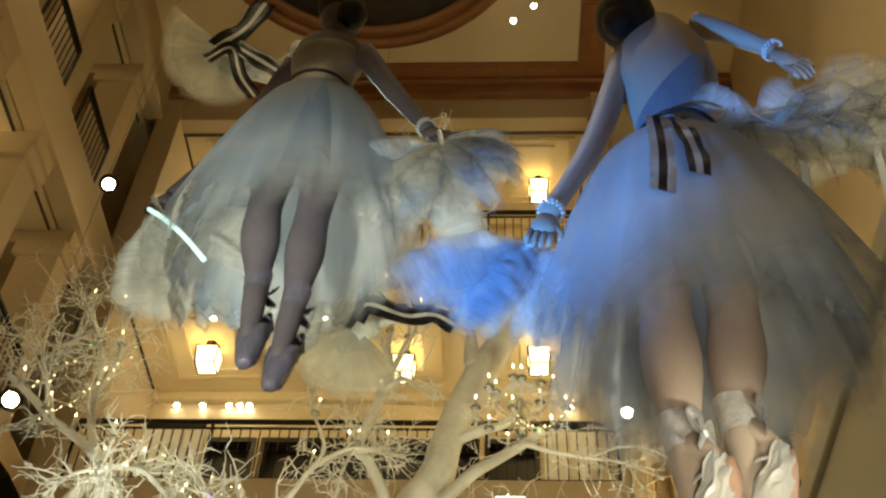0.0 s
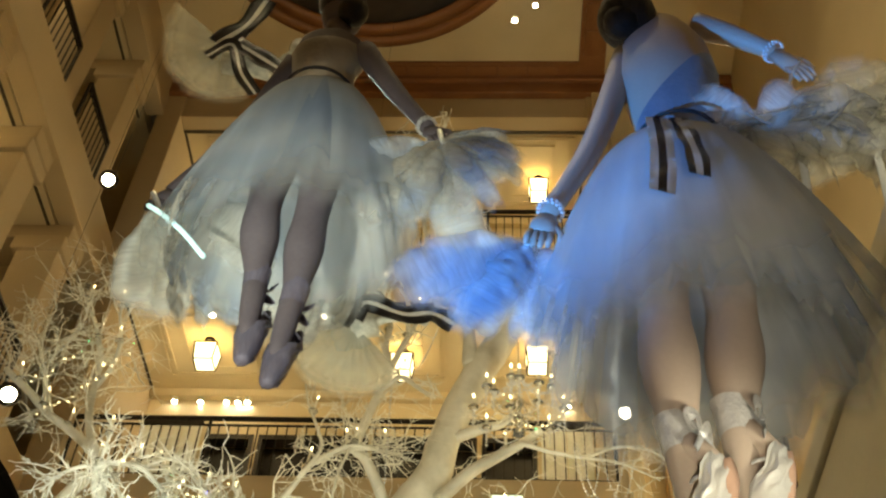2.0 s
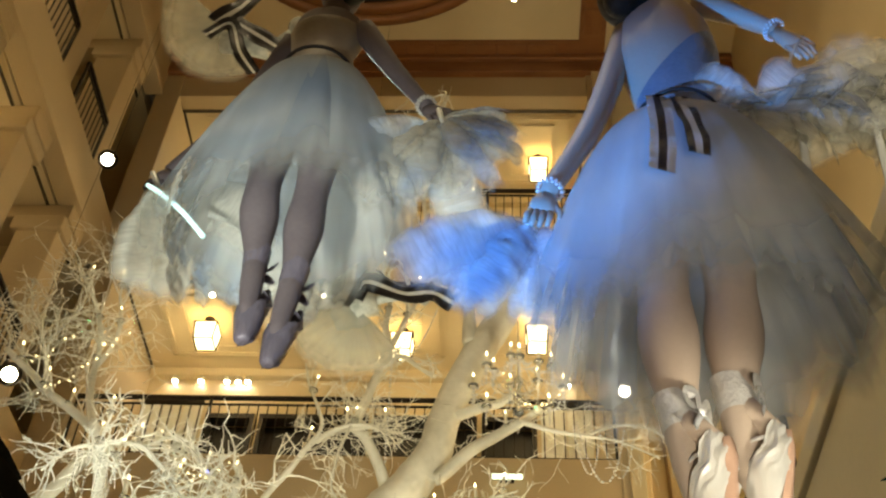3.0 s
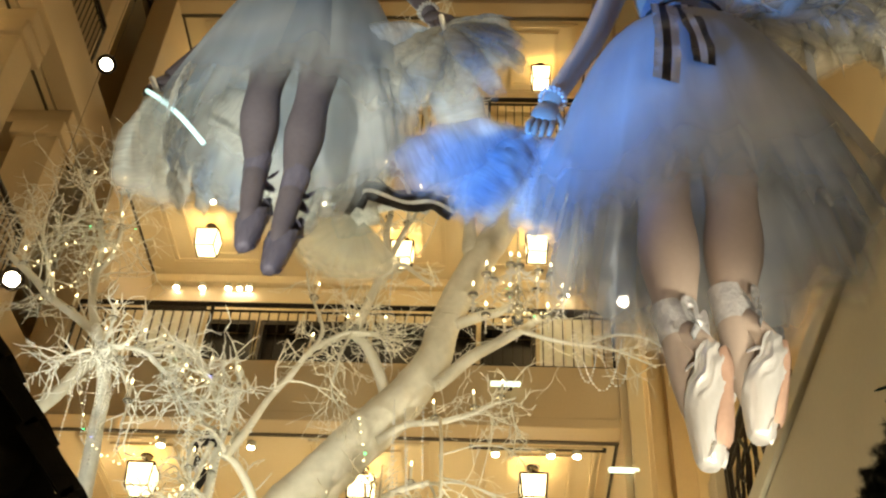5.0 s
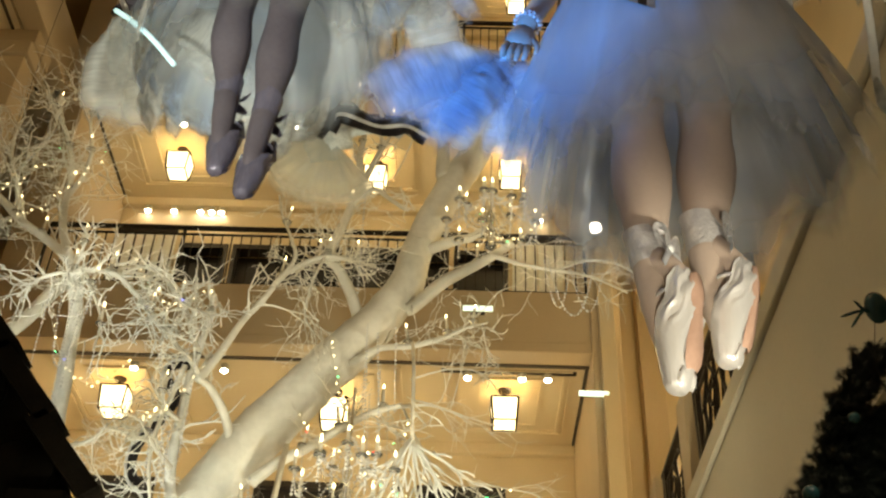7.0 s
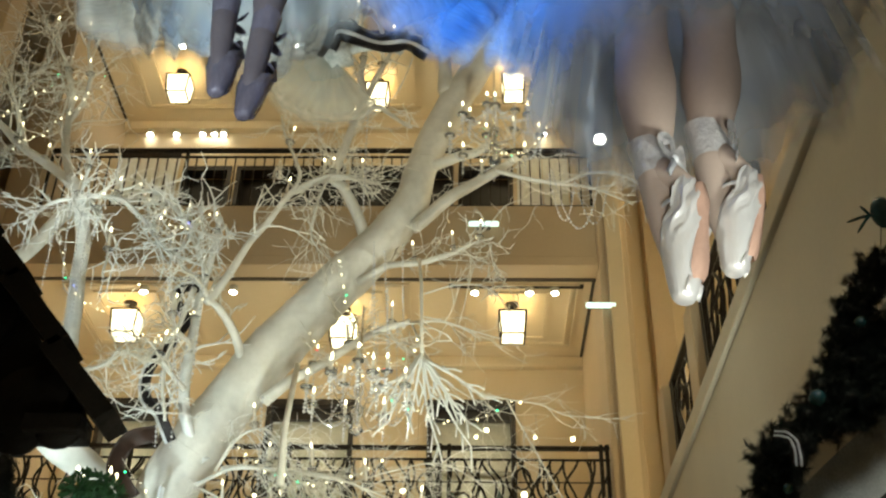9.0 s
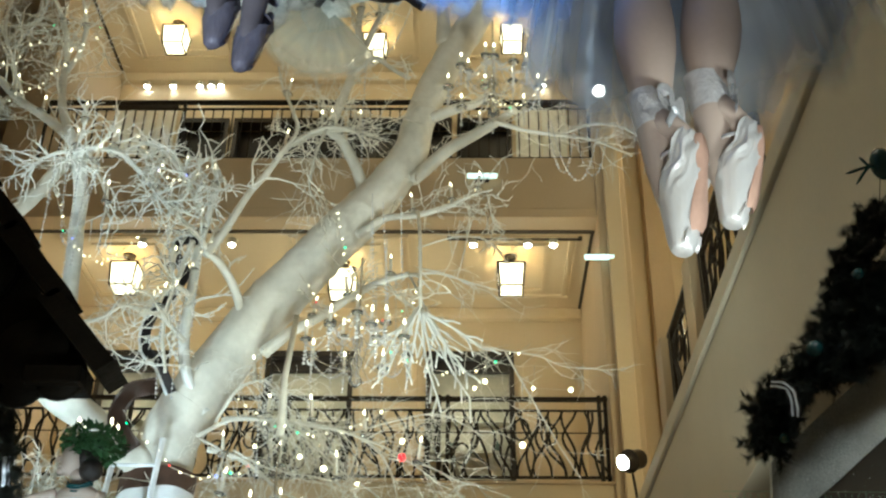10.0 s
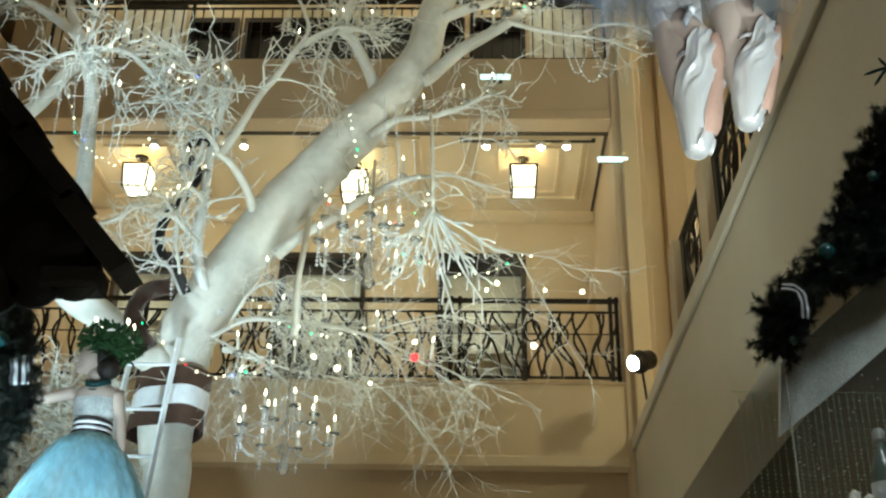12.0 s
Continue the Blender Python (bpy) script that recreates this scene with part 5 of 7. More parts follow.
# ---------------------------------------------------------------- chandeliers
def chandelier(hang):
    """A crystal chandelier with eight candle arms; its middle at the origin."""
    t = thing("chandelier", "small crystal chandelier with lit candle bulbs hanging in the branches", "chandelier", (0, 0, 0), group="tree chandeliers")
    part("stem", lathe(bmesh.new(), [(0.012, -0.26), (0.05, -0.22), (0.02, -0.15), (0.045, -0.08), (0.015, 0.0), (0.04, 0.08), (0.012, 0.16), (0.008, hang)], n=12), CUTGLASS, t)
    rng = random.Random(3)
    for ring, (n, R, z) in enumerate(((8, 0.36, 0.02), (5, 0.2, 0.18))):
        for k in range(n):
            a = 2 * math.pi * (k + 0.5 * ring) / n
            c, s = math.cos(a), math.sin(a)
            arm = part("arm", tube(bmesh.new(), curve_points([(0.03 * c, 0.03 * s, z - 0.06), (R * 0.5 * c, R * 0.5 * s, z - 0.15), (R * 0.93 * c, R * 0.93 * s, z - 0.07), (R * c, R * s, z)], 5), 0.0032, 5), CUTGLASS, t)
            part("drip_tray", lathe(bmesh.new(), [(0.012, z), (0.04, z + 0.012), (0.045, z + 0.024), (0.012, z + 0.016)], (R * c, R * s, 0), 10), CUTGLASS, arm)
            part("candle", lathe(bmesh.new(), [(0.012, z + 0.015), (0.012, z + 0.11), (0.009, z + 0.115)], (R * c, R * s, 0), 8), WAX, arm)
            part("flame", lathe(bmesh.new(), [(0.003, z + 0.115), (0.0085, z + 0.128), (0.008, z + 0.142), (0.001, z + 0.165)], (R * c, R * s, 0), 8), FLAME, arm)
            bm = bmesh.new()
            beads(bm, [Vector((R * c, R * s, z - 0.01)), Vector((R * c, R * s, z - 0.16))], 0.012, 0.03, rng)
            part("crystal_drop", bm, CRYSTAL, arm, smooth=False)
            bm = bmesh.new()
            b = 2 * math.pi * (k + 1 + 0.5 * ring) / n
            beads(bm, swag((R * c, R * s, z), (R * math.cos(b), R * math.sin(b), z), 0.09, 8), 0.010, 0.028, rng)
            part("crystal_chain", bm, CRYSTAL, arm, smooth=False)
    bm = bmesh.new()
    for k in range(10):
        a = 2 * math.pi * k / 10
        beads(bm, swag((0.03 * math.cos(a), 0.03 * math.sin(a), 0.34), (0.34 * math.cos(a), 0.34 * math.sin(a), 0.03), 0.06, 8), 0.009, 0.03, rng)
    part("crystal_chain", bm, CRYSTAL, t, smooth=False)
    return t


ch = chandelier(0.75)
ch.matrix_basis = pose(0.18, 7.0, 7.40)
copy_thing(ch, pose(-0.77, 6.9, 5.03, 0, 0, 20))
copy_thing(ch, pose(-1.23, 6.85, 3.70, 0, 0, 40) @ Matrix.Scale(0.86, 4))
solid("hanging_rod", tube(bmesh.new(), [(-1.23, 6.85, 4.40), (-1.24, 6.86, 4.8), (-1.22, 7.0, 5.36)], [0.028, 0.022, 0.02], 8), TWIG, "white wrapped rod from which the chandelier hangs", "rod", at=(-1.23, 6.85, 4.40))


# ---------------------------------------------------------------- garments and figures
def plume(seed):
    """A soft ostrich feather along +x, one long: a quill in a broad downy vane that frays outwards in drooping lobes."""
    rng = random.Random(seed)
    bm = bmesh.new()
    weave = bm.verts.layers.float.new("weave")
    bow, n = rng.uniform(-0.12, 0.12), 22
    cols = (-1.0, -0.72, -0.4, 0.0, 0.4, 0.72, 1.0)
    rows = []
    for k in range(n + 1):
        u = k / n
        mid = Vector((u, bow * math.sin(2.5 * u), -0.34 * u ** 2.4))
        w = 0.27 * math.sin(math.pi * min(1, 0.10 + 0.80 * u)) ** 0.55
        row = []
        for q in cols:
            out = w * q * (1 + 0.16 * noise.noise(Vector((7 * u, 3 * q, seed))))
            p = mid + Vector((0.22 * abs(q) * w * 2, out, -0.28 * w * q * q + 0.05 * w * 4 * noise.noise(Vector((9 * u, 2 * q, seed + 5)))))
            t = bm.verts.new(p)
            t[weave] = max(0.0, 1 - abs(q) ** 2.6) * min(1.0, (1 - u) / 0.22) * min(1.0, 0.25 + 5 * u)
            row.append(t)
        rows.append(row)
    for a, b in zip(rows, rows[1:]):
        for j in range(len(cols) - 1):
            bm.faces.new((a[j], a[j + 1], b[j + 1], b[j]))
    return bm


PLUMES = [mesh_of("feather", plume(k), FEATHER) for k in range(5)]
PLUMES_B = [mesh_of("feather", plume(10 + k), FEATHER_B) for k in range(5)]


def lay(mesh, parent, at, way, up, length, width=1.0, name="feather"):
    """Lay a feather from the point at along the way."""
    x = Vector(way).normalized()
    y = Vector(up).cross(x).normalized()
    z = x.cross(y)
    m = Matrix((x, y, z)).transposed().to_4x4()
    m.translation = Vector(at) - origin_of(parent)
    return piece(name, mesh, parent, m @ Matrix.Diagonal((length, length * width, length, 1)))


def feather_fan(hand, way, across, spread, length, n, seed, label, meshes, squash=1.0):
    """Plumes spread from a handle: way, the fan's middle direction; across, its plane's other axis."""
    rng = random.Random(seed)
    hand, way, across = Vector(hand), Vector(way).normalized(), Vector(across).normalized()
    up = way.cross(across).normalized()
    t = thing("feather_fan", label, "feather fan", hand, group="feather fans")
    part("handle", tube(bmesh.new(), [hand - way * 0.05, hand + way * 0.06], 0.008, 8), RIBBON, t)
    for k in range(n):
        a = radians(spread) * ((k + rng.random()) / n - 0.5)
        d = way * math.cos(a) * squash + across * math.sin(a) + up * rng.gauss(0, 0.22)
        lay(rng.choice(meshes), t, hand + d * rng.uniform(0, 0.06), d, up + Vector((rng.gauss(0, 0.28), rng.gauss(0, 0.28), rng.gauss(0, 0.28))), length * rng.uniform(0.6, 1.1) * min(1.6, d.length), rng.uniform(0.6, 1.1))
    return t


def skirt(name, waist, r0, r1, height, mats, label, seed, shells=5, tilt=(0, 0), flare=0.75, ragged=0.10, folds=11, fray=0.3, dense=1.0, front=1.0):
    """Layered tulle: each layer a flaring, folded shell with an uneven hem."""
    t = thing(name, label, "skirt", waist)
    w = Vector(waist)
    for s in range(shells):
        rng = random.Random(seed * 31 + s)
        ph, ph2, ph3 = rng.uniform(0, 6.3), rng.uniform(0, 6.3), rng.uniform(0, 6.3)
        k1 = folds + rng.randrange(5)
        grow = 0.72 + 0.28 * (s + 1) / shells
        drop = height * rng.uniform(0.84, 1.06)
        n, rows = 96, 17
        bm = bmesh.new()
        weave = bm.verts.layers.float.new("weave")
        grid = []
        for i in range(rows):
            u = i / (rows - 1)
            ring = []
            for k in range(n):
                a = 2 * math.pi * k / n
                fold = 1 + u * (0.035 * math.sin(k1 * a + ph) + 0.022 * math.sin(2.3 * k1 * a + ph2) + 0.06 * math.sin(3 * a + ph3))
                r = (r0 + (r1 * grow - r0) * (u ** flare)) * fold
                hem = 1 + ragged * (noise.noise(Vector((math.cos(a) * 2.2 + s * 7, math.sin(a) * 2.2, seed))) + 0.7 * noise.noise(Vector((math.cos(a) * 11, math.sin(a) * 11, seed + s))))
                x, y = r * math.cos(a), r * math.sin(a) * (front if math.sin(a) < 0 else 1.0)
                z = -drop * hem * u + u * (tilt[0] * x + tilt[1] * y)
                q = bm.verts.new(w + Vector((x, y, z)))
                q[weave] = dense * max(0.0, min(1.0, (1.0 - u) / fray)) ** 0.8
                ring.append(q)
            grid.append(ring)
        for a, b in zip(grid, grid[1:]):
            for k in range(n):
                bm.faces.new((a[k], a[(k + 1) % n], b[(k + 1) % n], b[k]))
        part("tulle_layer", bm, mats[s % len(mats)], t)
    part("waistband", tube(bmesh.new(), [w + Vector(((r0 + 0.004) * math.cos(a), (r0 + 0.004) * math.sin(a), 0.0)) for a in (2 * math.pi * q / 24 for q in range(25))], 0.0055, 8), BLACKRIB, t, "black ribbon waistband")
    return t


def heel_of(ankle, toe, normal, k):
    """Where the heel of a pointed foot lies, and the sole's side of the foot."""
    ankle, toe, nrm = Vector(ankle), Vector(toe), Vector(normal).normalized()
    d = (toe - ankle).normalized()
    nrm = (nrm - d * nrm.dot(d)).normalized()
    return ankle + nrm * 0.046 * k + d * 0.050 * k


def leg(bm, hip, knee, ankle, toe, normal=None, mat=0, k=1.0):
    way = curve_points([hip, knee, ankle], 8)
    prof = [0.082, 0.080, 0.077, 0.073, 0.069, 0.064, 0.058, 0.053, 0.050, 0.051, 0.055, 0.057, 0.054, 0.047, 0.040, 0.034, 0.031]
    tube(bm, way, [p * k for p in prof], 18, mat)
    f = (Vector(toe) - Vector(ankle))
    tube(bm, [Vector(ankle) + f * u for u in (-0.06, 0.1, 0.35, 0.6, 0.85)], [0.031 * k, 0.033 * k, 0.031 * k, 0.024 * k, 0.012 * k], 14, mat)
    if normal:
        heel = heel_of(ankle, toe, normal, k)
        tube(bm, [Vector(ankle) - f * 0.05, Vector(ankle).lerp(heel, 0.5) + f * 0.04, heel + f * 0.06, heel.lerp(Vector(toe), 0.4)], [0.029 * k, 0.031 * k, 0.026 * k, 0.014 * k], 14, mat)


def arm(bm, shoulder, elbow, wrist, tip, mat=0, k=1.0):
    way = curve_points([shoulder, elbow, wrist], 6)
    tube(bm, way, [(0.043 - 0.021 * i / (len(way) - 1)) * k for i in range(len(way))], 14, mat)
    wrist, tip = Vector(wrist), Vector(tip)
    d = tip - wrist
    side = d.cross(Vector((0, 1, 0))).normalized()
    tube(bm, [wrist, wrist + d * 0.25, wrist + d * 0.55], [0.021 * k, 0.032 * k, 0.030 * k], 12, mat, 0.55)
    for j in range(4):
        o = side * (0.0135 * (j - 1.5)) * k
        tube(bm, [wrist + d * 0.45 + o, wrist + d * 0.75 + o * 1.3 + Vector((0, -0.006, 0)), wrist + d * (1.0 - 0.06 * abs(j - 1.5)) + o * 1.2], [0.0085 * k, 0.008 * k, 0.006 * k], 8, mat)
    tube(bm, [wrist + d * 0.2 + side * 0.02 * k, wrist + d * 0.5 + side * 0.045 * k, wrist + d * 0.68 + side * 0.046 * k], [0.010 * k, 0.0085 * k, 0.006 * k], 8, mat)


def feather_boa(p0, p1, sag, n, length, seed, label, meshes):
    """Plumes crowded along a hanging line."""
    rng = random.Random(seed)
    p0, p1 = Vector(p0), Vector(p1)
    mid = (p0 + p1) / 2 - Vector((0, 0, sag))
    t = thing("feather_boa", label, "feather boa", p0, group="feather fans")
    way = curve_points([p0, mid, p1], 20)
    part("cord", tube(bmesh.new(), way, 0.012, 6), RIBBON, t)
    for k in range(n):
        p = way[min(len(way) - 1, int(rng.random() * len(way)))]
        d = Vector((rng.gauss(0.1, 1.0), rng.gauss(-0.1, 0.5), rng.gauss(-0.12, 0.32)))
        lay(rng.choice(meshes), t, p, d, Vector((rng.gauss(0, 0.6), rng.gauss(-0.4, 0.6), 1)), length * rng.uniform(0.6, 1.15), rng.uniform(0.9, 1.6))
    return t


def figure(label, legs, arms, torso, head, mats, k=1.0, at=None, lk=1.0, bare=None, face=()):
    """A mannequin in one mesh: skin, bodice, hair; face: nose, chin and jaw about the middle of the head."""
    bm = bmesh.new()
    for q in legs:
        leg(bm, *q[:4], q[4] if len(q) > 4 else None, 0, k * lk)
    for q in arms:
        arm(bm, *q, 0, k)
    tube(bm, curve_points([t[0] for t in torso], 4), [r for i in range(len(torso) - 1) for r in [torso[i][1] + (torso[i + 1][1] - torso[i][1]) * j / 4 for j in range(4)]] + [torso[-1][1]], 20, 1, 0.72)
    if bare:
        # the back is bare above a slanting neckline
        body = [f for f in bm.faces if f.material_index == 1]
        geom = body + list({e for f in body for e in f.edges}) + list({v for f in body for v in f.verts})
        bmesh.ops.bisect_plane(bm, geom=geom, plane_co=(bare[0], 0, bare[1]), plane_no=(-bare[2], 0, 1))
        for f in bm.faces:
            c = f.calc_center_median()
            if f.material_index == 1 and c.z > bare[1] + bare[2] * (c.x - bare[0]):
                f.material_index = 0
    neck, mid = Vector(head[0]), Vector(head[1])
    tube(bm, [neck, neck.lerp(mid, 0.6)], [0.05 * k, 0.045 * k], 12, 0)
    ball(bm, mid, 0.088 * k, 0, 3, (0.86, 1.0, 1.18))
    ball(bm, mid + Vector(head[2]) * k, 0.098 * k, 2, 3, (0.9, 0.95, 1.0))
    ball(bm, mid + Vector(head[3]) * k, (0.078 if face else 0.055) * k, 2, 3)
    for o, q, sc in face:
        ball(bm, mid + Vector(o) * k, q * k, 0, 2, sc)
    return solid("mannequin", bm, mats, label, "mannequin", at=at or torso[0][0])


def shoe(ankle, toe, normal, label, k=1.0, satin=None, cuff=1.0):
    """A pointe shoe: satin upper, pleated toe, leather sole, ribbons round the ankle."""
    ankle, toe, nrm = Vector(ankle), Vector(toe), Vector(normal).normalized()
    d = (toe - ankle).normalized()
    nrm = (nrm - d * nrm.dot(d)).normalized()
    side = d.cross(nrm)
    heel = heel_of(ankle, toe, normal, k)
    shaft = d
    d = (toe - heel).normalized()
    nrm = (nrm - d * nrm.dot(d)).normalized()
    side = d.cross(nrm)
    L = (toe - heel).length
    t = thing("pointe_shoe", label, "ballet shoe", toe, group="ballet shoes")
    prof = [(0.0, 0.018, 0.018), (0.05, 0.030, 0.031), (0.2, 0.038, 0.036), (0.42, 0.037, 0.035), (0.62, 0.039, 0.033), (0.8, 0.032, 0.028), (0.93, 0.024, 0.022), (0.98, 0.020, 0.018), (1.0, 0.016, 0.014)]
    bm = bmesh.new()
    rings = []
    us, ws, hs = [p[0] for p in prof], [p[1] for p in prof], [p[2] for p in prof]
    for g in range(41):
        u = g / 40
        w, h = np.interp(u, us, ws), np.interp(u, us, hs)
        c = heel + d * (L * u)
        # the heel cup wraps the back only; the vamp closes over the toes
        half = radians(float(np.interp(u, [0, 0.12, 0.34, 0.42, 0.54, 1], [62, 84, 92, 128, 180, 180])))
        ring = []
        for q in range(49):
            a = math.pi / 2 + half * (q / 24 - 1)
            fan = abs(math.sin(5 * a + 6 * u * math.cos(a))) ** 0.7 * max(0, 1 - u / 0.42)
            drape = (1 - abs(math.sin(1.5 * a + 7 * u))) ** 2 * math.sin(math.pi * min(1, 1.2 * u))
            # satin pulled into long slanting folds towards the heel
            run = 5.6 * a + 13.0 * u + 1.6 * noise.noise(Vector((2.2 * math.cos(a), 2.2 * math.sin(a), 4.0 * u)))
            fine = (1 - abs(math.sin(run))) ** 2.2 + 0.6 * (1 - abs(math.sin(1.7 * run + 6.0 * u))) ** 3
            r = 1.04 - 0.20 * fan + 0.11 * drape + 0.19 * fine * max(0.0, min(1.0, (0.66 - u) / 0.25)) + 0.05 * math.sin(19 * a) * max(0.0, min(1.0, (u - 0.86) / 0.08))
            ring.append(bm.verts.new(c + side * (w * k * r * math.cos(a)) + nrm * (h * k * r * math.sin(a))))
        rings.append(ring)
    for a, b in zip(rings, rings[1:]):
        for q in range(48):
            bm.faces.new((a[q], a[q + 1], b[q + 1], b[q]))
    bm.faces.new(rings[-1][:-1])
    part("upper", bm, satin or SATIN, t)
    bm = bmesh.new()
    outline = ((0.07, 0.008), (0.12, 0.016), (0.22, 0.019), (0.38, 0.013), (0.52, 0.016), (0.68, 0.024), (0.80, 0.023), (0.87, 0.012))
    rows = []
    for u, w in outline:
        h = np.interp(u, [p[0] for p in prof], [p[2] for p in prof])
        c = heel + d * (L * u) + nrm * (h * k * 1.15)
        rows.append([bm.verts.new(c + side * w * k * j + nrm * (0.003 * k if abs(j) < 1 else -0.006 * k)) for j in (-1, -0.7, 0.7, 1)])
    for a, b in zip(rows, rows[1:]):
        for j in range(3):
            bm.faces.new((a[j], a[j + 1], b[j + 1], b[j]))
    part("sole", bm, SOLE, t, "pink leather sole")
    # pleats gathered under the toe
    bm = bmesh.new()
    for j in range(-4, 5):
        c = heel + d * (L * 0.86) + nrm * (0.0225 * k) + side * (0.0052 * k * j)
        tube(bm, [c, c + d * L * 0.06 - nrm * 0.003 * k, c + d * L * 0.12 - nrm * 0.008 * k], [0.0016 * k, 0.0024 * k, 0.0012 * k], 5)
    part("pleats", bm, satin or SATIN, t)
    part("elastic", tube(bmesh.new(), [heel + d * L * 0.25 - nrm * 0.036 * k * math.cos(a) + side * 0.038 * k * math.sin(a) for a in (radians(q) for q in range(-90, 91, 15))], 0.0045 * k, 6, 0, 0.4), satin or GAUZERIB, t)
    up = -shaft
    # a satin cuff wound flush round the ankle, with a small flat bow behind
    bm = bmesh.new()
    rows = []
    for o in range(6):
        ring = []
        for q in range(28):
            a = 2 * math.pi * q / 28
            r = (0.0335 + 0.0008 * (o % 2) + 0.0010 * o) * cuff
            ring.append(bm.verts.new(ankle + up * ((0.0165 * o - 0.02) * k + 0.005 * k * math.sin(a + o)) + side * r * math.cos(a) + nrm * r * math.sin(a)))
        rows.append(ring)
    for a, b in zip(rows, rows[1:]):
        for q in range(28):
            bm.faces.new((a[q], a[(q + 1) % 28], b[(q + 1) % 28], b[q]))
    part("ankle_ribbon", bm, satin or GAUZERIB, t)

    def strip(pts, wide, lean):
        bm = bmesh.new()
        way = curve_points(pts, 6)
        rows = []
        for i, p in enumerate(way):
            e = (way[min(i + 1, len(way) - 1)] - way[max(i - 1, 0)]).normalized()
            s = e.cross(lean).normalized() * wide * (0.55 + 0.45 * math.sin(math.pi * min(1, 0.1 + i / len(way))))
            rows.append([bm.verts.new(p - s), bm.verts.new(p + nrm * 0.002), bm.verts.new(p + s)])
        for a, b in zip(rows, rows[1:]):
            for j in (0, 1):
                bm.faces.new((a[j], a[j + 1], b[j + 1], b[j]))
        bmesh.ops.solidify(bm, geom=list(bm.faces), thickness=0.0015)
        return bm
    bow = ankle + up * 0.012 * k + nrm * 0.040 * cuff
    part("knot", ball(bmesh.new(), bow, 0.009 * k, 0, 2), satin or RIBBON, t)
    for sgn in (-1, 1):
        o = side * sgn
        part("bow_loop", strip([bow, bow + o * 0.020 * k + up * 0.028 * k + nrm * 0.012, bow + o * 0.038 * k + up * 0.022 * k, bow + o * 0.028 * k + up * 0.002 * k - nrm * 0.002, bow], 0.012 * k, nrm), satin or GAUZERIB, t)
        part("ribbon_tail", strip([bow, bow + o * 0.018 * k - up * 0.024 * k + nrm * 0.008, bow + o * (0.028 + 0.014 * sgn) * k - up * 0.060 * k], 0.012 * k, nrm), satin or RIBBON, t)
    return t


def bracelet(at, way, r, label):
    w = Vector(way).normalized()
    a0 = w.orthogonal().normalized()
    a1 = w.cross(a0)
    t = thing("bracelet", label, "bracelet", at, group="bracelets")
    stone = mesh_of("stone", ball(bmesh.new(), (0, 0, 0), 0.0052, 0, 1), CRYSTAL, smooth=False)
    for row in range(2):
        for q in range(16):
            a = 2 * math.pi * (q + 0.5 * row) / 16
            piece("stone", stone, t, Matrix.Translation(a0 * r * math.cos(a) + a1 * r * math.sin(a) + w * (0.011 * (row - 0.5))))


def striped_ribbon(pts, width, facing, label, lanes=(0, 1, 0), mats=None, at=None):
    """A flat striped ribbon along a way."""
    way = curve_points(pts, 7)
    f = Vector(facing).normalized()
    bm = bmesh.new()
    n = len(lanes)
    rows = []
    for i, p in enumerate(way):
        d = (way[min(i + 1, len(way) - 1)] - way[max(i - 1, 0)]).normalized()
        s = d.cross(f).normalized()
        curl = f * (0.25 * width * math.sin(i * 0.7))
        rows.append([bm.verts.new(p + s * width * (j / n - 0.5) + curl * (j / n - 0.5)) for j in range(n + 1)])
    for a, b in zip(rows, rows[1:]):
        for j in range(n):
            bm.faces.new((a[j], a[j + 1], b[j + 1], b[j])).material_index = lanes[j]
    r = bmesh.ops.solidify(bm, geom=list(bm.faces), thickness=0.004)
    return solid("striped_ribbon", bm, mats or [BLACKRIB, RIBBON], label, "ribbon", at=at or way[0], group="striped ribbons")


def wire(p0, p1):
    solid("hanging_wire", tube(bmesh.new(), [p0, p1], 0.0012, 4), IRON, "thin dark steel hanging wire", "wire", at=p1, group="hanging wires")


# the blue-lit dancer
Y1 = 1.8
figure("hanging ballerina mannequin with dark hair seen from below",
       [((0.40, Y1, 3.90), (0.368, Y1 - 0.01, 3.38), (0.365, Y1 - 0.01, 3.00), (0.384, Y1 - 0.03, 2.70), (0.78, -0.62, 0)),
        ((0.55, Y1, 3.90), (0.522, Y1 + 0.01, 3.40), (0.486, Y1 + 0.01, 3.06), (0.490, Y1, 2.78), (0.95, -0.30, 0))],
       [((0.585, Y1 - 0.01, 4.57), (0.68, Y1 - 0.02, 4.50), (0.79, Y1 - 0.02, 4.41), (0.86, Y1 - 0.03, 4.25)),
        ((0.375, Y1 + 0.02, 4.45), (0.25, Y1 - 0.03, 3.97), (0.115, Y1 - 0.09, 3.60), (0.085, Y1 - 0.10, 3.48))],
       [((0.47, Y1, 3.80), 0.13), ((0.47, Y1, 3.88), 0.13), ((0.47, Y1, 4.02), 0.096), ((0.475, Y1, 4.28), 0.142), ((0.48, Y1 + 0.01, 4.44), 0.130), ((0.475, Y1 + 0.01, 4.57), 0.085), ((0.47, Y1 + 0.01, 4.62), 0.05)],
       ((0.46, Y1, 4.50), (0.405, Y1, 4.60), (-0.025, -0.03, -0.02), (-0.045, -0.05, -0.075)), [SKIN, BODICE, HAIR], at=(0.48, Y1, 4.05), lk=1.14, bare=(0.47, 4.20, 1.3))
skirt("tulle_skirt", (0.47, Y1, 4.0), 0.105, 0.395, 0.85, [TULLE_W, TULLE_B, TULLE], "long layered ice blue tulle skirt on the mannequin", 4, 4, tilt=(0.04, 0.06), flare=0.56, ragged=0.14, folds=9, fray=0.33, front=0.66)
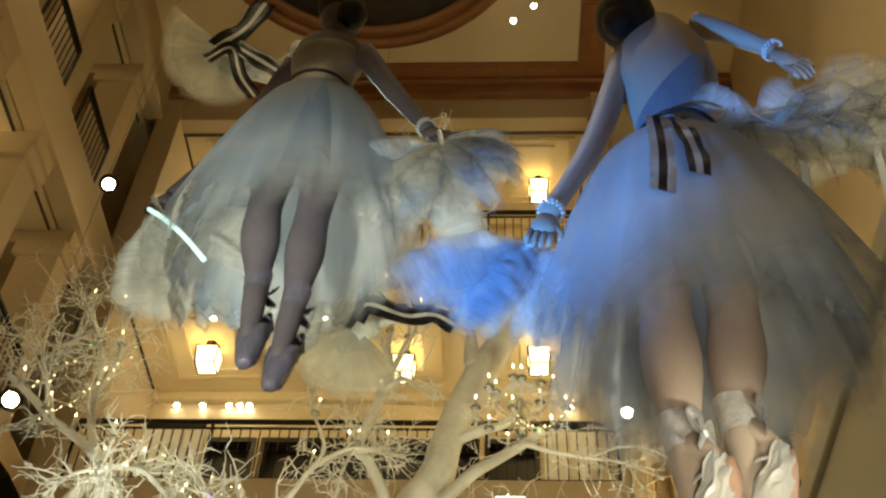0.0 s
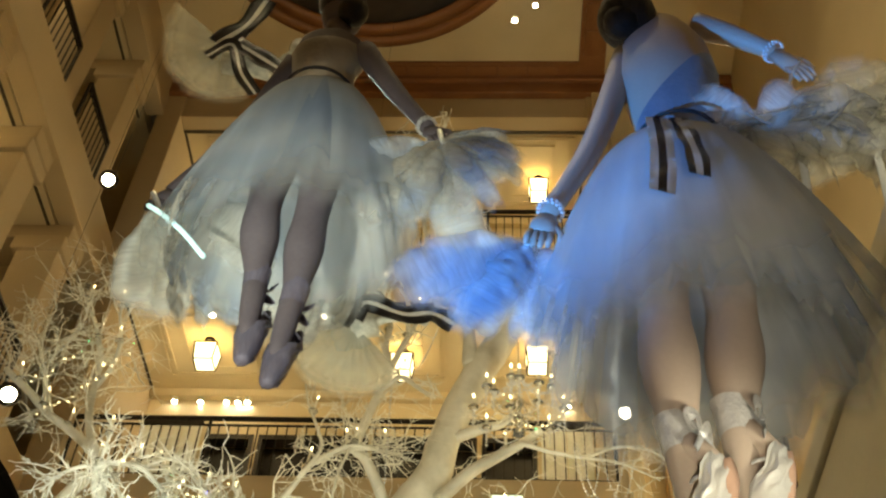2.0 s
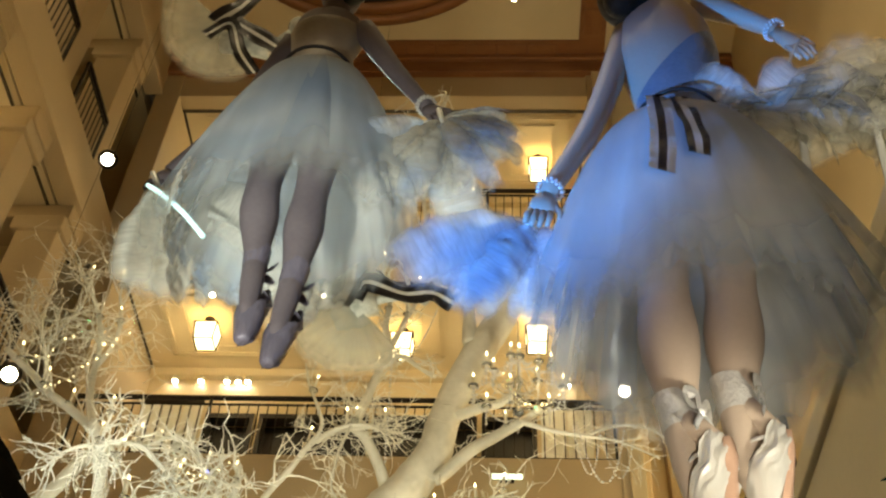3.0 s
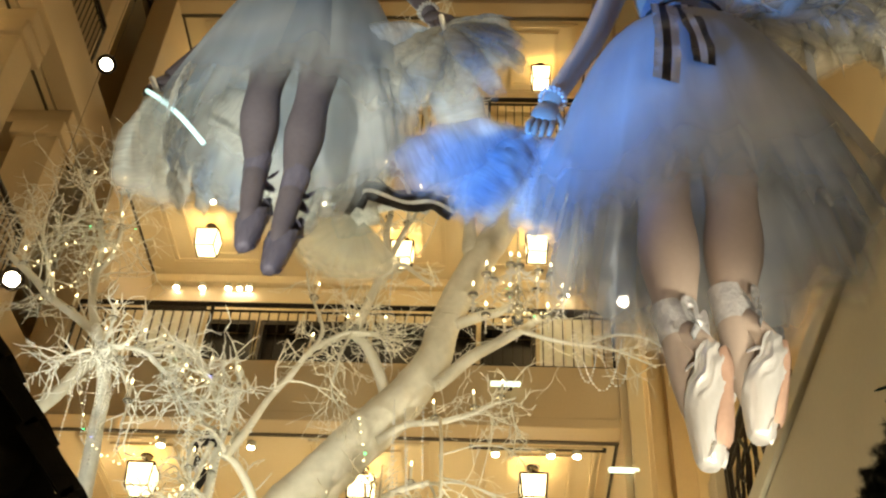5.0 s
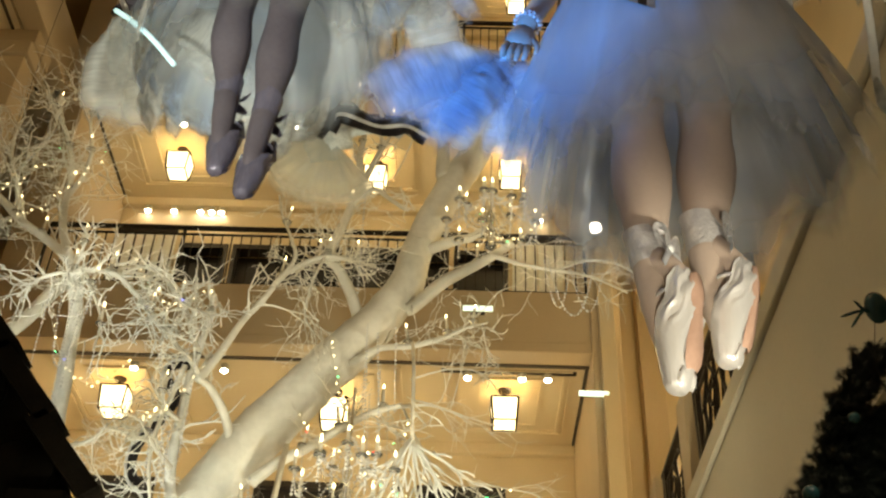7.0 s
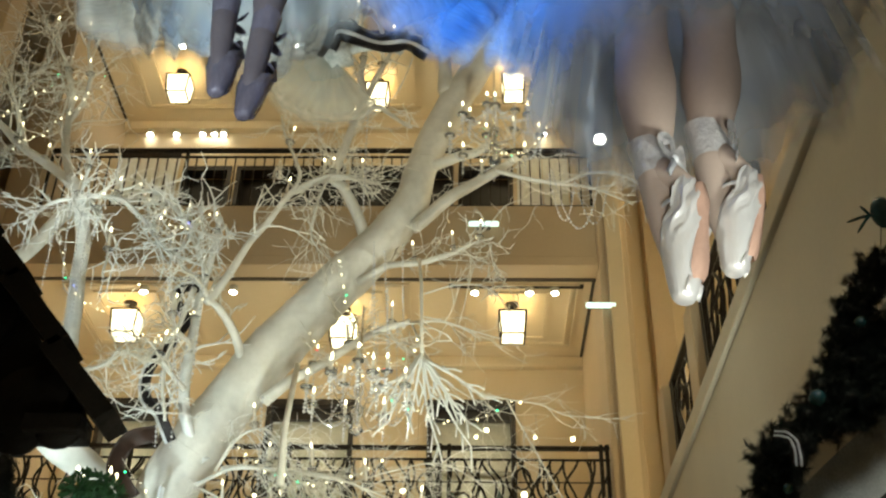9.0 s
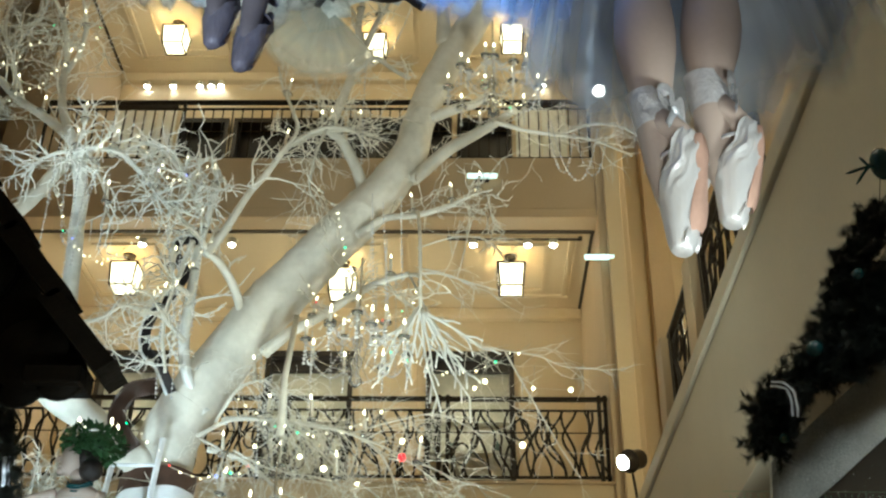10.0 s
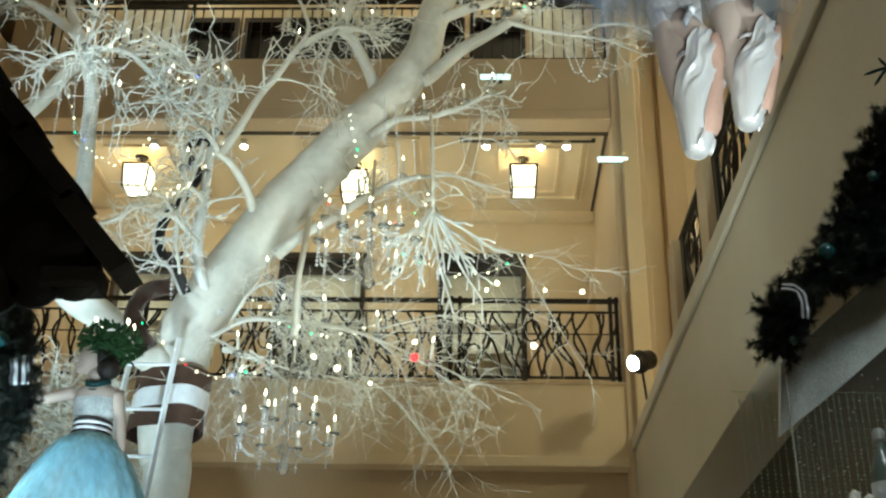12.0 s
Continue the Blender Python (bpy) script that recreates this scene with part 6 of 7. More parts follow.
shoe((0.365, Y1 - 0.01, 3.00), (0.388, Y1 - 0.03, 2.685), (0.78, -0.62, 0), "white satin pointe shoe with pink leather sole", 1.12, None, 1.15)
shoe((0.486, Y1 + 0.01, 3.06), (0.494, Y1, 2.765), (0.95, -0.30, 0), "white satin pointe shoe with ankle ribbons", 1.12, None, 1.15)
feather_boa((0.67, Y1 - 0.04, 4.02), (1.34, Y1 + 0.02, 4.08), -0.04, 330, 0.17, 11, "white feather boa draped from the mannequin's raised hand", PLUMES)
feather_fan((0.085, Y1 - 0.09, 3.525), (-0.42, 0.06, -0.66), (1, 0.1, -0.25), 92, 0.238, 18, 12, "ice blue feather fan hanging from the mannequin's hand", PLUMES_B, 1.0)
bracelet((0.785, Y1 - 0.02, 4.415), (0.06, -0.01, -0.1), 0.030, "sparkling crystal bracelet on the mannequin's wrist")
bracelet((0.124, Y1 - 0.085, 3.625), (-0.14, -0.05, -0.38), 0.030, "sparkling crystal bracelet on the mannequin's wrist")
striped_ribbon([(0.405, Y1 - 0.085, 4.0), (0.39, Y1 - 0.165, 3.82), (0.372, Y1 - 0.225, 3.64), (0.35, Y1 - 0.265, 3.48)], 0.058, (0, -1, -0.35), "black and white striped sash on the tulle skirt", (1, 0, 1))
striped_ribbon([(0.46, Y1 - 0.085, 4.0), (0.455, Y1 - 0.165, 3.82), (0.45, Y1 - 0.225, 3.66), (0.44, Y1 - 0.255, 3.55)], 0.05, (0, -1, -0.35), "black and white striped sash on the tulle skirt", (0, 1, 0))
for k, (x, z) in enumerate(((0.735, 3.43), (0.93, 3.50))):
    t = thing("ribbon_tassel", "white lace ribbon with a tassel hanging from the fan", "ribbon", (x, Y1, z), group="fan ribbons")
    part("ribbon", tube(bmesh.new(), curve_points([(x + 0.05, Y1, 4.02), (x + 0.03, Y1 + 0.01, (4.02 + z) / 2), (x, Y1, z + 0.05)], 6), 0.011, 8, 0, 0.15), RIBBON, t)
    part("tassel", lathe(bmesh.new(), [(0.004, -0.05), (0.014, -0.02), (0.012, 0.03), (0.006, 0.06)], (x, Y1, z), 10), PEARL, t)
bm = bmesh.new()
weave = bm.verts.layers.float.new("weave")
grid = []
for i in range(15):
    u = i / 14
    row = []
    for k in range(29):
        v = k / 28
        q = bm.verts.new((0.60 + (0.10 + 0.30 * u) * v + 0.16 * u, Y1 + 0.10 + 0.05 * math.sin(11 * v + 2 * u) + 0.05 * noise.noise(Vector((3 * v, 3 * u, 1))), 3.86 - (0.62 + 0.10 * math.sin(5 * v + 1)) * u))
        q[weave] = 0.6 * math.sin(math.pi * v) ** 0.6 * min(1.0, (1 - u) / 0.35) * min(1.0, 4 * u)
        row.append(q)
    grid.append(row)
for a, b in zip(grid, grid[1:]):
    for k in range(28):
        bm.faces.new((a[k], a[k + 1], b[k + 1], b[k]))
solid("tulle_train", bm, TULLE_G, "sheer blue-grey tulle train hanging beside the skirt", "tulle train", at=(0.62, Y1 + 0.1, 3.86))
wire((0.47, Y1, 4.6), (0.47, Y1, CEIL))

# the pale dancer
Y2 = 1.9
figure("hanging ballerina mannequin seen from behind and below",
       [((-0.59, Y2, 4.25), (-0.61, Y2 - 0.01, 3.86), (-0.588, Y2, 3.56), (-0.573, Y2 - 0.02, 3.31)),
        ((-0.47, Y2, 4.25), (-0.485, Y2 + 0.01, 3.84), (-0.492, Y2 + 0.01, 3.51), (-0.508, Y2, 3.26))],
       [((-0.41, Y2 - 0.02, 4.57), (-0.30, Y2 - 0.04, 4.33), (-0.19, Y2 - 0.06, 4.12), (-0.15, Y2 - 0.08, 4.03)),
        ((-0.63, Y2 + 0.02, 4.57), (-0.78, Y2 + 0.10, 4.29), (-0.93, Y2 + 0.12, 4.06), (-0.955, Y2 + 0.11, 3.97))],
       [((-0.53, Y2, 4.25), 0.12), ((-0.53, Y2, 4.33), 0.12), ((-0.53, Y2, 4.45), 0.092), ((-0.525, Y2, 4.55), 0.115), ((-0.52, Y2, 4.62), 0.105), ((-0.515, Y2, 4.69), 0.05)],
       ((-0.515, Y2, 4.66), (-0.51, Y2, 4.83), (0.0, -0.02, 0.035), (0.05, -0.05, -0.07)), [MAUVE, BEIGE, HAIR], k=0.90, at=(-0.53, Y2, 4.39), bare=(-0.53, 4.57, 0.0))
sk = skirt("tulle_skirt", (-0.53, Y2, 4.36), 0.10, 0.33, 0.68, [TULLE_W, TULLE_B, TULLE], "layered pale blue tulle skirt edged with feathers", 9, 3, tilt=(0.10, 0.1), flare=0.62, ragged=0.12, folds=7, fray=0.35, front=0.75)
rng = random.Random(21)
for k in range(64):
    a = 2 * math.pi * (k + rng.random()) / 64
    u = rng.uniform(0.74, 0.94)
    r = 0.10 + 0.20 * u ** 0.62
    p = Vector((-0.53 + r * math.cos(a), Y2 + r * math.sin(a), 4.36 - 0.66 * u + 0.10 * r * math.cos(a) + 0.1 * r * math.sin(a)))
    if math.cos(a) > 0.55 or (-0.75 < math.cos(a) and math.sin(a) < 0):
        continue
    lay(rng.choice(PLUMES if rng.random() < 0.82 else PLUMES_B), sk, p, (0.30 * math.cos(a) - 0.12, 0.30 * math.sin(a), -1), (math.cos(a), math.sin(a), 0.4), rng.uniform(0.11, 0.19), rng.uniform(0.6, 1.0))
shoe((-0.588, Y2, 3.56), (-0.573, Y2 - 0.02, 3.29), (0.3, 0.9, 0), "lilac-grey satin pointe shoe with ankle ribbons", 0.88, LILAC, 0.90)
shoe((-0.492, Y2 + 0.01, 3.51), (-0.51, Y2, 3.24), (0.2, 0.9, 0), "lilac-grey satin pointe shoe with ankle ribbons", 0.88, LILAC, 0.90)
feather_fan((-0.15, Y2 - 0.09, 4.03), (0.16, -0.1, -0.85), (0.95, 0, 0.35), 150, 0.235, 58, 13, "pale blue-white feather fan held by the mannequin", PLUMES_B + PLUMES, 0.9)
feather_fan((-0.945, Y2 + 0.10, 3.98), (0.42, 0.12, -0.85), (1, 0, 0.3), 72, 0.29, 18, 14, "white drooping feather fan held by the mannequin", PLUMES, 1.0)
# bright ice-white streak built as a glowing tube; its grip is added
wand = thing("bright_streak", "bright ice-white streak built as a glowing tube by the feather fan", "light wand", (-0.95, Y2 + 0.06, 3.93))
part("tube", tube(bmesh.new(), curve_points([(-0.955, Y2 + 0.065, 3.935), (-0.87, Y2 - 0.02, 3.80), (-0.77, Y2 - 0.09, 3.65), (-0.69, Y2 - 0.12, 3.53)], 6), 0.0065, 8), STREAKGLOW, wand, "ice-white glowing tube")
part("grip", tube(bmesh.new(), [(-0.975, Y2 + 0.105, 3.97), (-0.95, Y2 + 0.06, 3.93)], 0.010, 8), IRON, wand, "dark grip")
bracelet((-0.197, Y2 - 0.06, 4.13), (0.08, -0.04, -0.18), 0.026, "sparkling crystal bracelet on the mannequin's wrist")
wire((-0.53, Y2, 4.75), (-0.53, Y2, CEIL))


# the two far puppets in cream tutus
def puppet(at, tilt, reach, label, ribbons, body, shift=(0, 0, 0), lean=0.0):
    """A doll hung by striped ribbons; its tutu fans out between the two angles of tilt."""
    c = Vector(at)
    bm = bmesh.new()
    arm(bm, c + Vector(body[0]), c + Vector(body[1]), c + Vector(body[2]), c + Vector(body[2]) + Vector((0.1, 0, -0.06)), 0, 1.0)
    tube(bm, [c, c + Vector(body[0]) * 0.6, c + Vector(body[0])], [0.11, 0.10, 0.12], 14, 1)
    ball(bm, c + Vector(body[3]), 0.105, 0, 3, (0.9, 1, 1.15))
    ball(bm, c + Vector(body[3]) + Vector((0.0, 0.03, 0.04)), 0.112, 2, 3)
    tube(bm, [c + Vector(body[0]), c + Vector(body[3])], 0.045, 10, 0)
    solid("mannequin", bm, [PEARL, PEARL, HAIR], label, "mannequin", at=c)
    t = thing("tutu", "cream tulle tutu shading to blue-grey on the hanging puppet", "tutu", c, group="cream tutus")
    rt, up = Vector((1, 0, 0)), Vector((0, -0.72, 0.69))
    out = rt.cross(up)
    for s, (mat, grow, push) in enumerate(((TULLE_C, 1.0, 0.0), (TULLE_C, 0.94, 0.03), (TULLE_C, 0.86, 0.06), (TULLE_G, 0.60, 0.10))):
        rng = random.Random(60 + s)
        ph = rng.uniform(0, 6.3)
        bm = bmesh.new()
        weave = bm.verts.layers.float.new("weave")
        rings = []
        for i in range(13):
            u = i / 12
            ring = []
            for k in range(73):
                v = k / 72
                a = radians(tilt[0] + (tilt[1] - tilt[0]) * v)
                edge = 1 + 0.05 * noise.noise(Vector((6 * v, s, reach))) + 0.03 * noise.noise(Vector((23 * v, s, reach)))
                r = 0.05 + reach * grow * edge * u * (1 + lean * (0.5 - v))
                z = push + 0.22 * math.sin(math.pi * v) * u * (1.3 - u) + u * u * (0.012 * math.sin(34 * v + ph) + 0.010 * math.sin(71 * v + ph))
                q = bm.verts.new(c + Vector(shift) + rt * r * math.cos(a) + up * r * math.sin(a) + out * z)
                q[weave] = min(1.0, (1 - u) / (0.18 if mat is TULLE_C else 0.75)) ** 0.8
                ring.append(q)
            rings.append(ring)
        for a, b in zip(rings, rings[1:]):
            for k in range(72):
                bm.faces.new((a[k], a[k + 1], b[k + 1], b[k]))
        part("tulle_layer", bm, mat, t)
    for pts, w in ribbons:
        striped_ribbon([c + Vector(p) for p in pts], w, (0.1, -1, -0.4), "black and white striped ribbon bow on the puppet", (0, 0, 1, 0, 0), [BLACKRIB, RIBBON], at=c)
    wire(c, (c.x, c.y, CEIL))


puppet((-2.6, 5.85, 10.66), (140, 300), 0.58, "hanging doll in a cream tutu under the ceiling",
       [([(0.30, -0.2, 0.83), (0.18, -0.2, 0.36), (-0.05, -0.2, 0.02)], 0.21), ([(-0.09, -0.22, -0.22), (0.11, -0.22, -0.03), (0.27, -0.22, -0.49), (0.46, -0.22, -0.84)], 0.13),
        ([(0.13, -0.22, 0.02), (0.44, -0.22, -0.27), (0.68, -0.22, -0.50)], 0.17)],
       ((0.45, 0, -0.1), (0.55, -0.1, -0.2), (0.66, -0.15, -0.4), (0.72, -0.1, 0.08)), (0.02, 0, 0.24), 0.45)
puppet((-1.11, 6.25, 7.54), (172, 312), 0.54, "hanging doll in a cream tutu among the branches",
       [([(0.03, -0.22, 0.50), (0.0, -0.22, 0.12), (-0.08, -0.22, -0.12)], 0.20), ([(0.0, -0.02, 0.02), (0.05, -0.16, 0.05), (0.14, -0.24, 0.08), (0.42, -0.24, -0.04), (0.63, -0.24, -0.03), (0.80, -0.24, -0.14)], 0.15)],
       ((0.15, 0, 0.1), (0.3, -0.1, 0.05), (0.5, -0.15, 0.0), (0.12, 0.1, 0.40)), (0.05, 0, 0.06), 0.15)

# black ribbon wound round the curly bough
striped_ribbon([(-2.00, 7.0, 6.0), (-2.13, 7.0, 5.99), (-2.16, 7.03, 5.88), (-2.09, 7.08, 5.77), (-2.14, 7.06, 5.60), (-2.24, 7.04, 5.44), (-2.29, 7.04, 5.28), (-2.27, 7.06, 5.12), (-2.17, 7.1, 5.02), (-2.10, 7.25, 4.88)], 0.085, (0.3, -1, -0.2), "black and white striped ribbon wound round a branch", (0, 0, 0, 1))


# ---------------------------------------------------------------- striped band and bow on the big trunk
def trunk_band(z0, z1, r, lanes, tilt):
    """Ribbon lanes round the trunk."""
    t = thing("striped_band", "brown and white striped ribbon band round the trunk", "ribbon", (-2.18, 7.5, z0))
    n = len(lanes)
    for i, m in enumerate(lanes):
        a, b = z0 + (z1 - z0) * i / n, z0 + (z1 - z0) * (i + 1) / n
        bm = bmesh.new()
        rings = []
        for z in (a, (a + b) / 2, b):
            cx = -2.18 + 0.05 * (z - 4.1)
            rings.append([bm.verts.new((cx + r * math.cos(q), 7.5 + r * math.sin(q), z + tilt * math.cos(q) + 0.006 * math.sin(5 * q))) for q in (2 * math.pi * k / 40 for k in range(40))])
        for u, v in zip(rings, rings[1:]):
            for k in range(40):
                bm.faces.new((u[k], u[(k + 1) % 40], v[(k + 1) % 40], v[k]))
        part("stripe", bm, m, t)


trunk_band(3.92, 4.34, 0.262, [BROWNRIB, RIBBON, BROWNRIB], 0.03)
striped_ribbon([(-2.22, 7.0, 4.36), (-2.36, 6.98, 4.56), (-2.30, 6.96, 4.75), (-2.12, 6.98, 4.82)], 0.12, (0.2, -1, -0.3), "wide brown ribbon loop tied on the trunk", (0, 0, 0, 0, 0), [BROWNRIB, RIBBON], at=(-2.3, 7.1, 4.4))

# ---------------------------------------------------------------- white ladder
lad = thing("ladder", "white painted wooden ladder leaning on the tree", "ladder", (-2.25, 6.5, 0))
for a, b in (((-2.14, 6.35, 0), (-2.02, 6.95, 4.42)), ((-2.52, 6.35, 0), (-2.32, 6.95, 4.30))):
    part("rail", tube(bmesh.new(), [a, Vector(a).lerp(Vector(b), 0.5), b], 0.02, 4), RIBBON, lad, smooth=False)
for k in range(13):
    u = 0.08 + 0.073 * k
    a, b = Vector((-2.14, 6.35, 0)).lerp(Vector((-2.02, 6.95, 4.42)), u), Vector((-2.52, 6.35, 0)).lerp(Vector((-2.32, 6.95, 4.42)), u)
    part("rung", tube(bmesh.new(), [a, b], 0.012, 6), RIBBON, lad)

# ---------------------------------------------------------------- the mannequin with the candle wreath
solid("plinth", boxed(-2.75, 5.6, 0, -1.65, 6.3, 2.25, 0.02), PALE, "tall plain pale display plinth", "plinth", at=(-2.2, 5.95, 0), smooth=False)
figure("standing ballerina mannequin with dark hair and a pearl bodice",
       [((-2.22, 6.0, 3.15), (-2.22, 6.0, 2.72), (-2.22, 6.0, 2.36), (-2.22, 5.9, 2.28)), ((-2.10, 6.0, 3.15), (-2.10, 6.0, 2.72), (-2.10, 6.0, 2.36), (-2.10, 5.9, 2.28))],
       [((-2.285, 5.99, 3.70), (-2.46, 5.95, 3.645), (-2.60, 5.92, 3.655), (-2.70, 5.90, 3.64)), ((-2.045, 5.99, 3.70), (-1.985, 5.97, 3.46), (-1.945, 5.94, 3.24), (-1.92, 5.92, 3.12))],
       [((-2.16, 6.0, 3.22), 0.13), ((-2.16, 6.0, 3.34), 0.12), ((-2.16, 6.0, 3.44), 0.098), ((-2.165, 6.0, 3.58), 0.118), ((-2.165, 6.0, 3.70), 0.125), ((-2.165, 6.0, 3.76), 0.05)],
       ((-2.17, 6.0, 3.75), (-2.225, 5.97, 3.895), (0.075, 0.035, 0.02), (0.135, 0.0, -0.075)), [SKIN, PEARL, HAIR], k=0.84, at=(-2.16, 6.0, 2.25), bare=(-2.165, 3.655, 0.0),
       face=(((-0.084, -0.02, -0.005), 0.020, (1.0, 0.7, 1.3)), ((-0.055, -0.015, -0.085), 0.034, (1, 0.9, 0.9)), ((-0.02, 0.0, -0.06), 0.062, (1, 0.9, 0.9)), ((-0.066, -0.02, -0.052), 0.022, (1, 1, 0.8))))
skirt("tulle_skirt", (-2.16, 6.0, 3.45), 0.105, 0.52, 0.9, [TULLE_T, TULLE_T, TULLE_W], "full turquoise blue tulle skirt on the mannequin", 15, 5, flare=0.62, ragged=0.06, folds=15)
bm = bmesh.new()
for k in range(5):
    lathe(bm, [(0.108 + 0.001 * (k % 2), 3.445 + 0.016 * k), (0.108, 3.46 + 0.016 * k)], (-2.16, 6.0, 0), 28, k % 2)
solid("sash", bm, [BLACKRIB, RIBBON], "black and white striped sash at the mannequin's waist", "sash", at=(-2.16, 6.0, 3.45))
bm = bmesh.new()
rng = random.Random(31)
for k in range(60):
    a = radians(200 + 140 * k / 45)
    ball(bm, (-2.165 + 0.062 * math.cos(a), 5.985 + 0.062 * math.sin(a) * 1.1, 3.775 - 0.05 * abs(math.sin(a)) - 0.018 * (k % 3)), 0.010, 0, 1)
solid("necklace", bm, TEAL, "wide collar necklace of blue-green beads", "necklace", at=(-2.165, 5.95, 3.75))
wr = thing("candle_wreath", "green leafy wreath with lit candles on the mannequin's head", "wreath", (-2.13, 6.0, 3.97))
bm = bmesh.new()
for k in range(900):
    a, b = rng.uniform(0, 6.283), rng.gauss(0, 0.55)
    rr = 0.115 + 0.05 * rng.random()
    p = Vector((-2.13 + rr * math.cos(a) * math.cos(b), 6.0 + rr * math.sin(a) * math.cos(b), 3.985 + 0.085 * math.sin(b) * 1.2 + 0.02 * rng.random()))
    d = Vector((math.cos(a) + rng.gauss(0, 0.6), math.sin(a) + rng.gauss(0, 0.6), math.sin(b) + rng.gauss(0, 0.6))).normalized()
    s = d.orthogonal().normalized()
    L = rng.uniform(0.025, 0.05)
    vs = [bm.verts.new(q) for q in (p, p + d * L * 0.5 + s * L * 0.28, p + d * L, p + d * L * 0.5 - s * L * 0.28)]
    bm.faces.new(vs)
tagged(part("leaves", bm, LEAF, wr, smooth=False), kind="stuff")
# filler ball, added to block the bright gaps between the leaves
part("leaf_filler", ball(bmesh.new(), (-2.13, 6.0, 3.99), 0.118, 0, 3, (1.0, 1.0, 0.62)), LEAF, wr, "dark green filler behind the leaves")
for a in (215, 150, 75, 20, 330):
    x, y = -2.13 + 0.11 * math.cos(radians(a)), 6.0 + 0.11 * math.sin(radians(a))
    c = part("candle", lathe(bmesh.new(), [(0.006, 4.03), (0.006, 4.085), (0.005, 4.09)], (x, y, 0), 8), WAX, wr)
    part("flame", lathe(bmesh.new(), [(0.003, 4.09), (0.009, 4.102), (0.008, 4.118), (0.001, 4.138)], (x, y, 0), 8), FLAME, c)

# ---------------------------------------------------------------- the dark hut
def lathe_disc(x, y, z, r):
    bm = lathe(bmesh.new(), [(r, -0.02), (r + 0.005, 0.0), (r, 0.02)], n=20)
    bmesh.ops.transform(bm, matrix=Matrix.Translation((x, y, z)) @ Matrix.Rotation(math.pi / 2, 4, "X"), verts=bm.verts)
    return bm


hut = thing("wooden_hut", "black-stained wooden hut with a steep shingled roof", "hut", (-2.3, 4.3, 0))
ridge, eave = Vector((-2.80, 0, 5.36)), Vector((-1.38, 0, 3.46))
slope = (eave - ridge).normalized()
outw = Vector((-slope.z, 0, slope.x)) * 1.0
if outw.z < 0:
    outw = -outw
N_COURSE = 6
L = (eave - ridge).length
for k in range(N_COURSE):
    a, b = ridge + slope * (L * k / N_COURSE - 0.03), ridge + slope * (L * (k + 1) / N_COURSE)
    lift = 0.035
    bm = bmesh.new()
    vs = []
    for y in (3.85, 4.06):
        vs += [bm.verts.new(Vector((p.x, y, p.z)) + outw * o) for p, o in ((a, 0.0), (b, lift), (b, lift - 0.085), (a, -0.085))]
    for q in ((0, 1, 2, 3), (7, 6, 5, 4), (0, 4, 5, 1), (1, 5, 6, 2), (2, 6, 7, 3), (3, 7, 4, 0)):
        bm.faces.new([vs[i] for i in q])
    part("shingle_course", bm, TIMBER, hut, smooth=False)
# bargeboard stepping down the gable, scalloped
for k in range(5):
    c = ridge + slope * (L * (k + 0.45) / 5) - outw * 0.22
    bm = lathe(bmesh.new(), [(0.15, -0.02), (0.155, 0.0), (0.15, 0.02)], n=20)
    bmesh.ops.transform(bm, matrix=Matrix.Translation((c.x, 3.93, c.z)) @ Matrix.Rotation(math.pi / 2, 4, "X"), verts=bm.verts)
    part("scallop", bm, TIMBER, hut)
bm = bmesh.new()
vs = [bm.verts.new(q) for y in (3.98, 4.05) for q in ((-3.98, y, 0), (-2.23, y, 0), (-2.18, y, 3.28), (-1.48, y, 3.48), (-2.80, y, 5.26), (-3.98, y, 3.8))]
for q in ((0, 1, 2, 3, 4, 5), (11, 10, 9, 8, 7, 6), (0, 6, 7, 1), (1, 7, 8, 2), (2, 8, 9, 3), (3, 9, 10, 4), (4, 10, 11, 5), (5, 11, 6, 0)):
    bm.faces.new([vs[i] for i in q])
part("wall", bm, TIMBER, hut, smooth=False)
for k in range(11):
    x = -4.08 + 0.165 * k
    part("board", boxed(x, 3.955, 0, x + 0.15, 3.978, 3.3, 0.006), TIMBER, hut, smooth=False)
part("eave_beam", boxed(-1.70, 3.87, 3.40, -1.48, 4.04, 3.47, 0.01), TIMBER, hut, smooth=False)
for k in range(5):
    part("scallop", lathe_disc(-2.20 + 0.155 * k, 3.94, 3.335 + 0.03 * k, 0.10), TIMBER, hut)


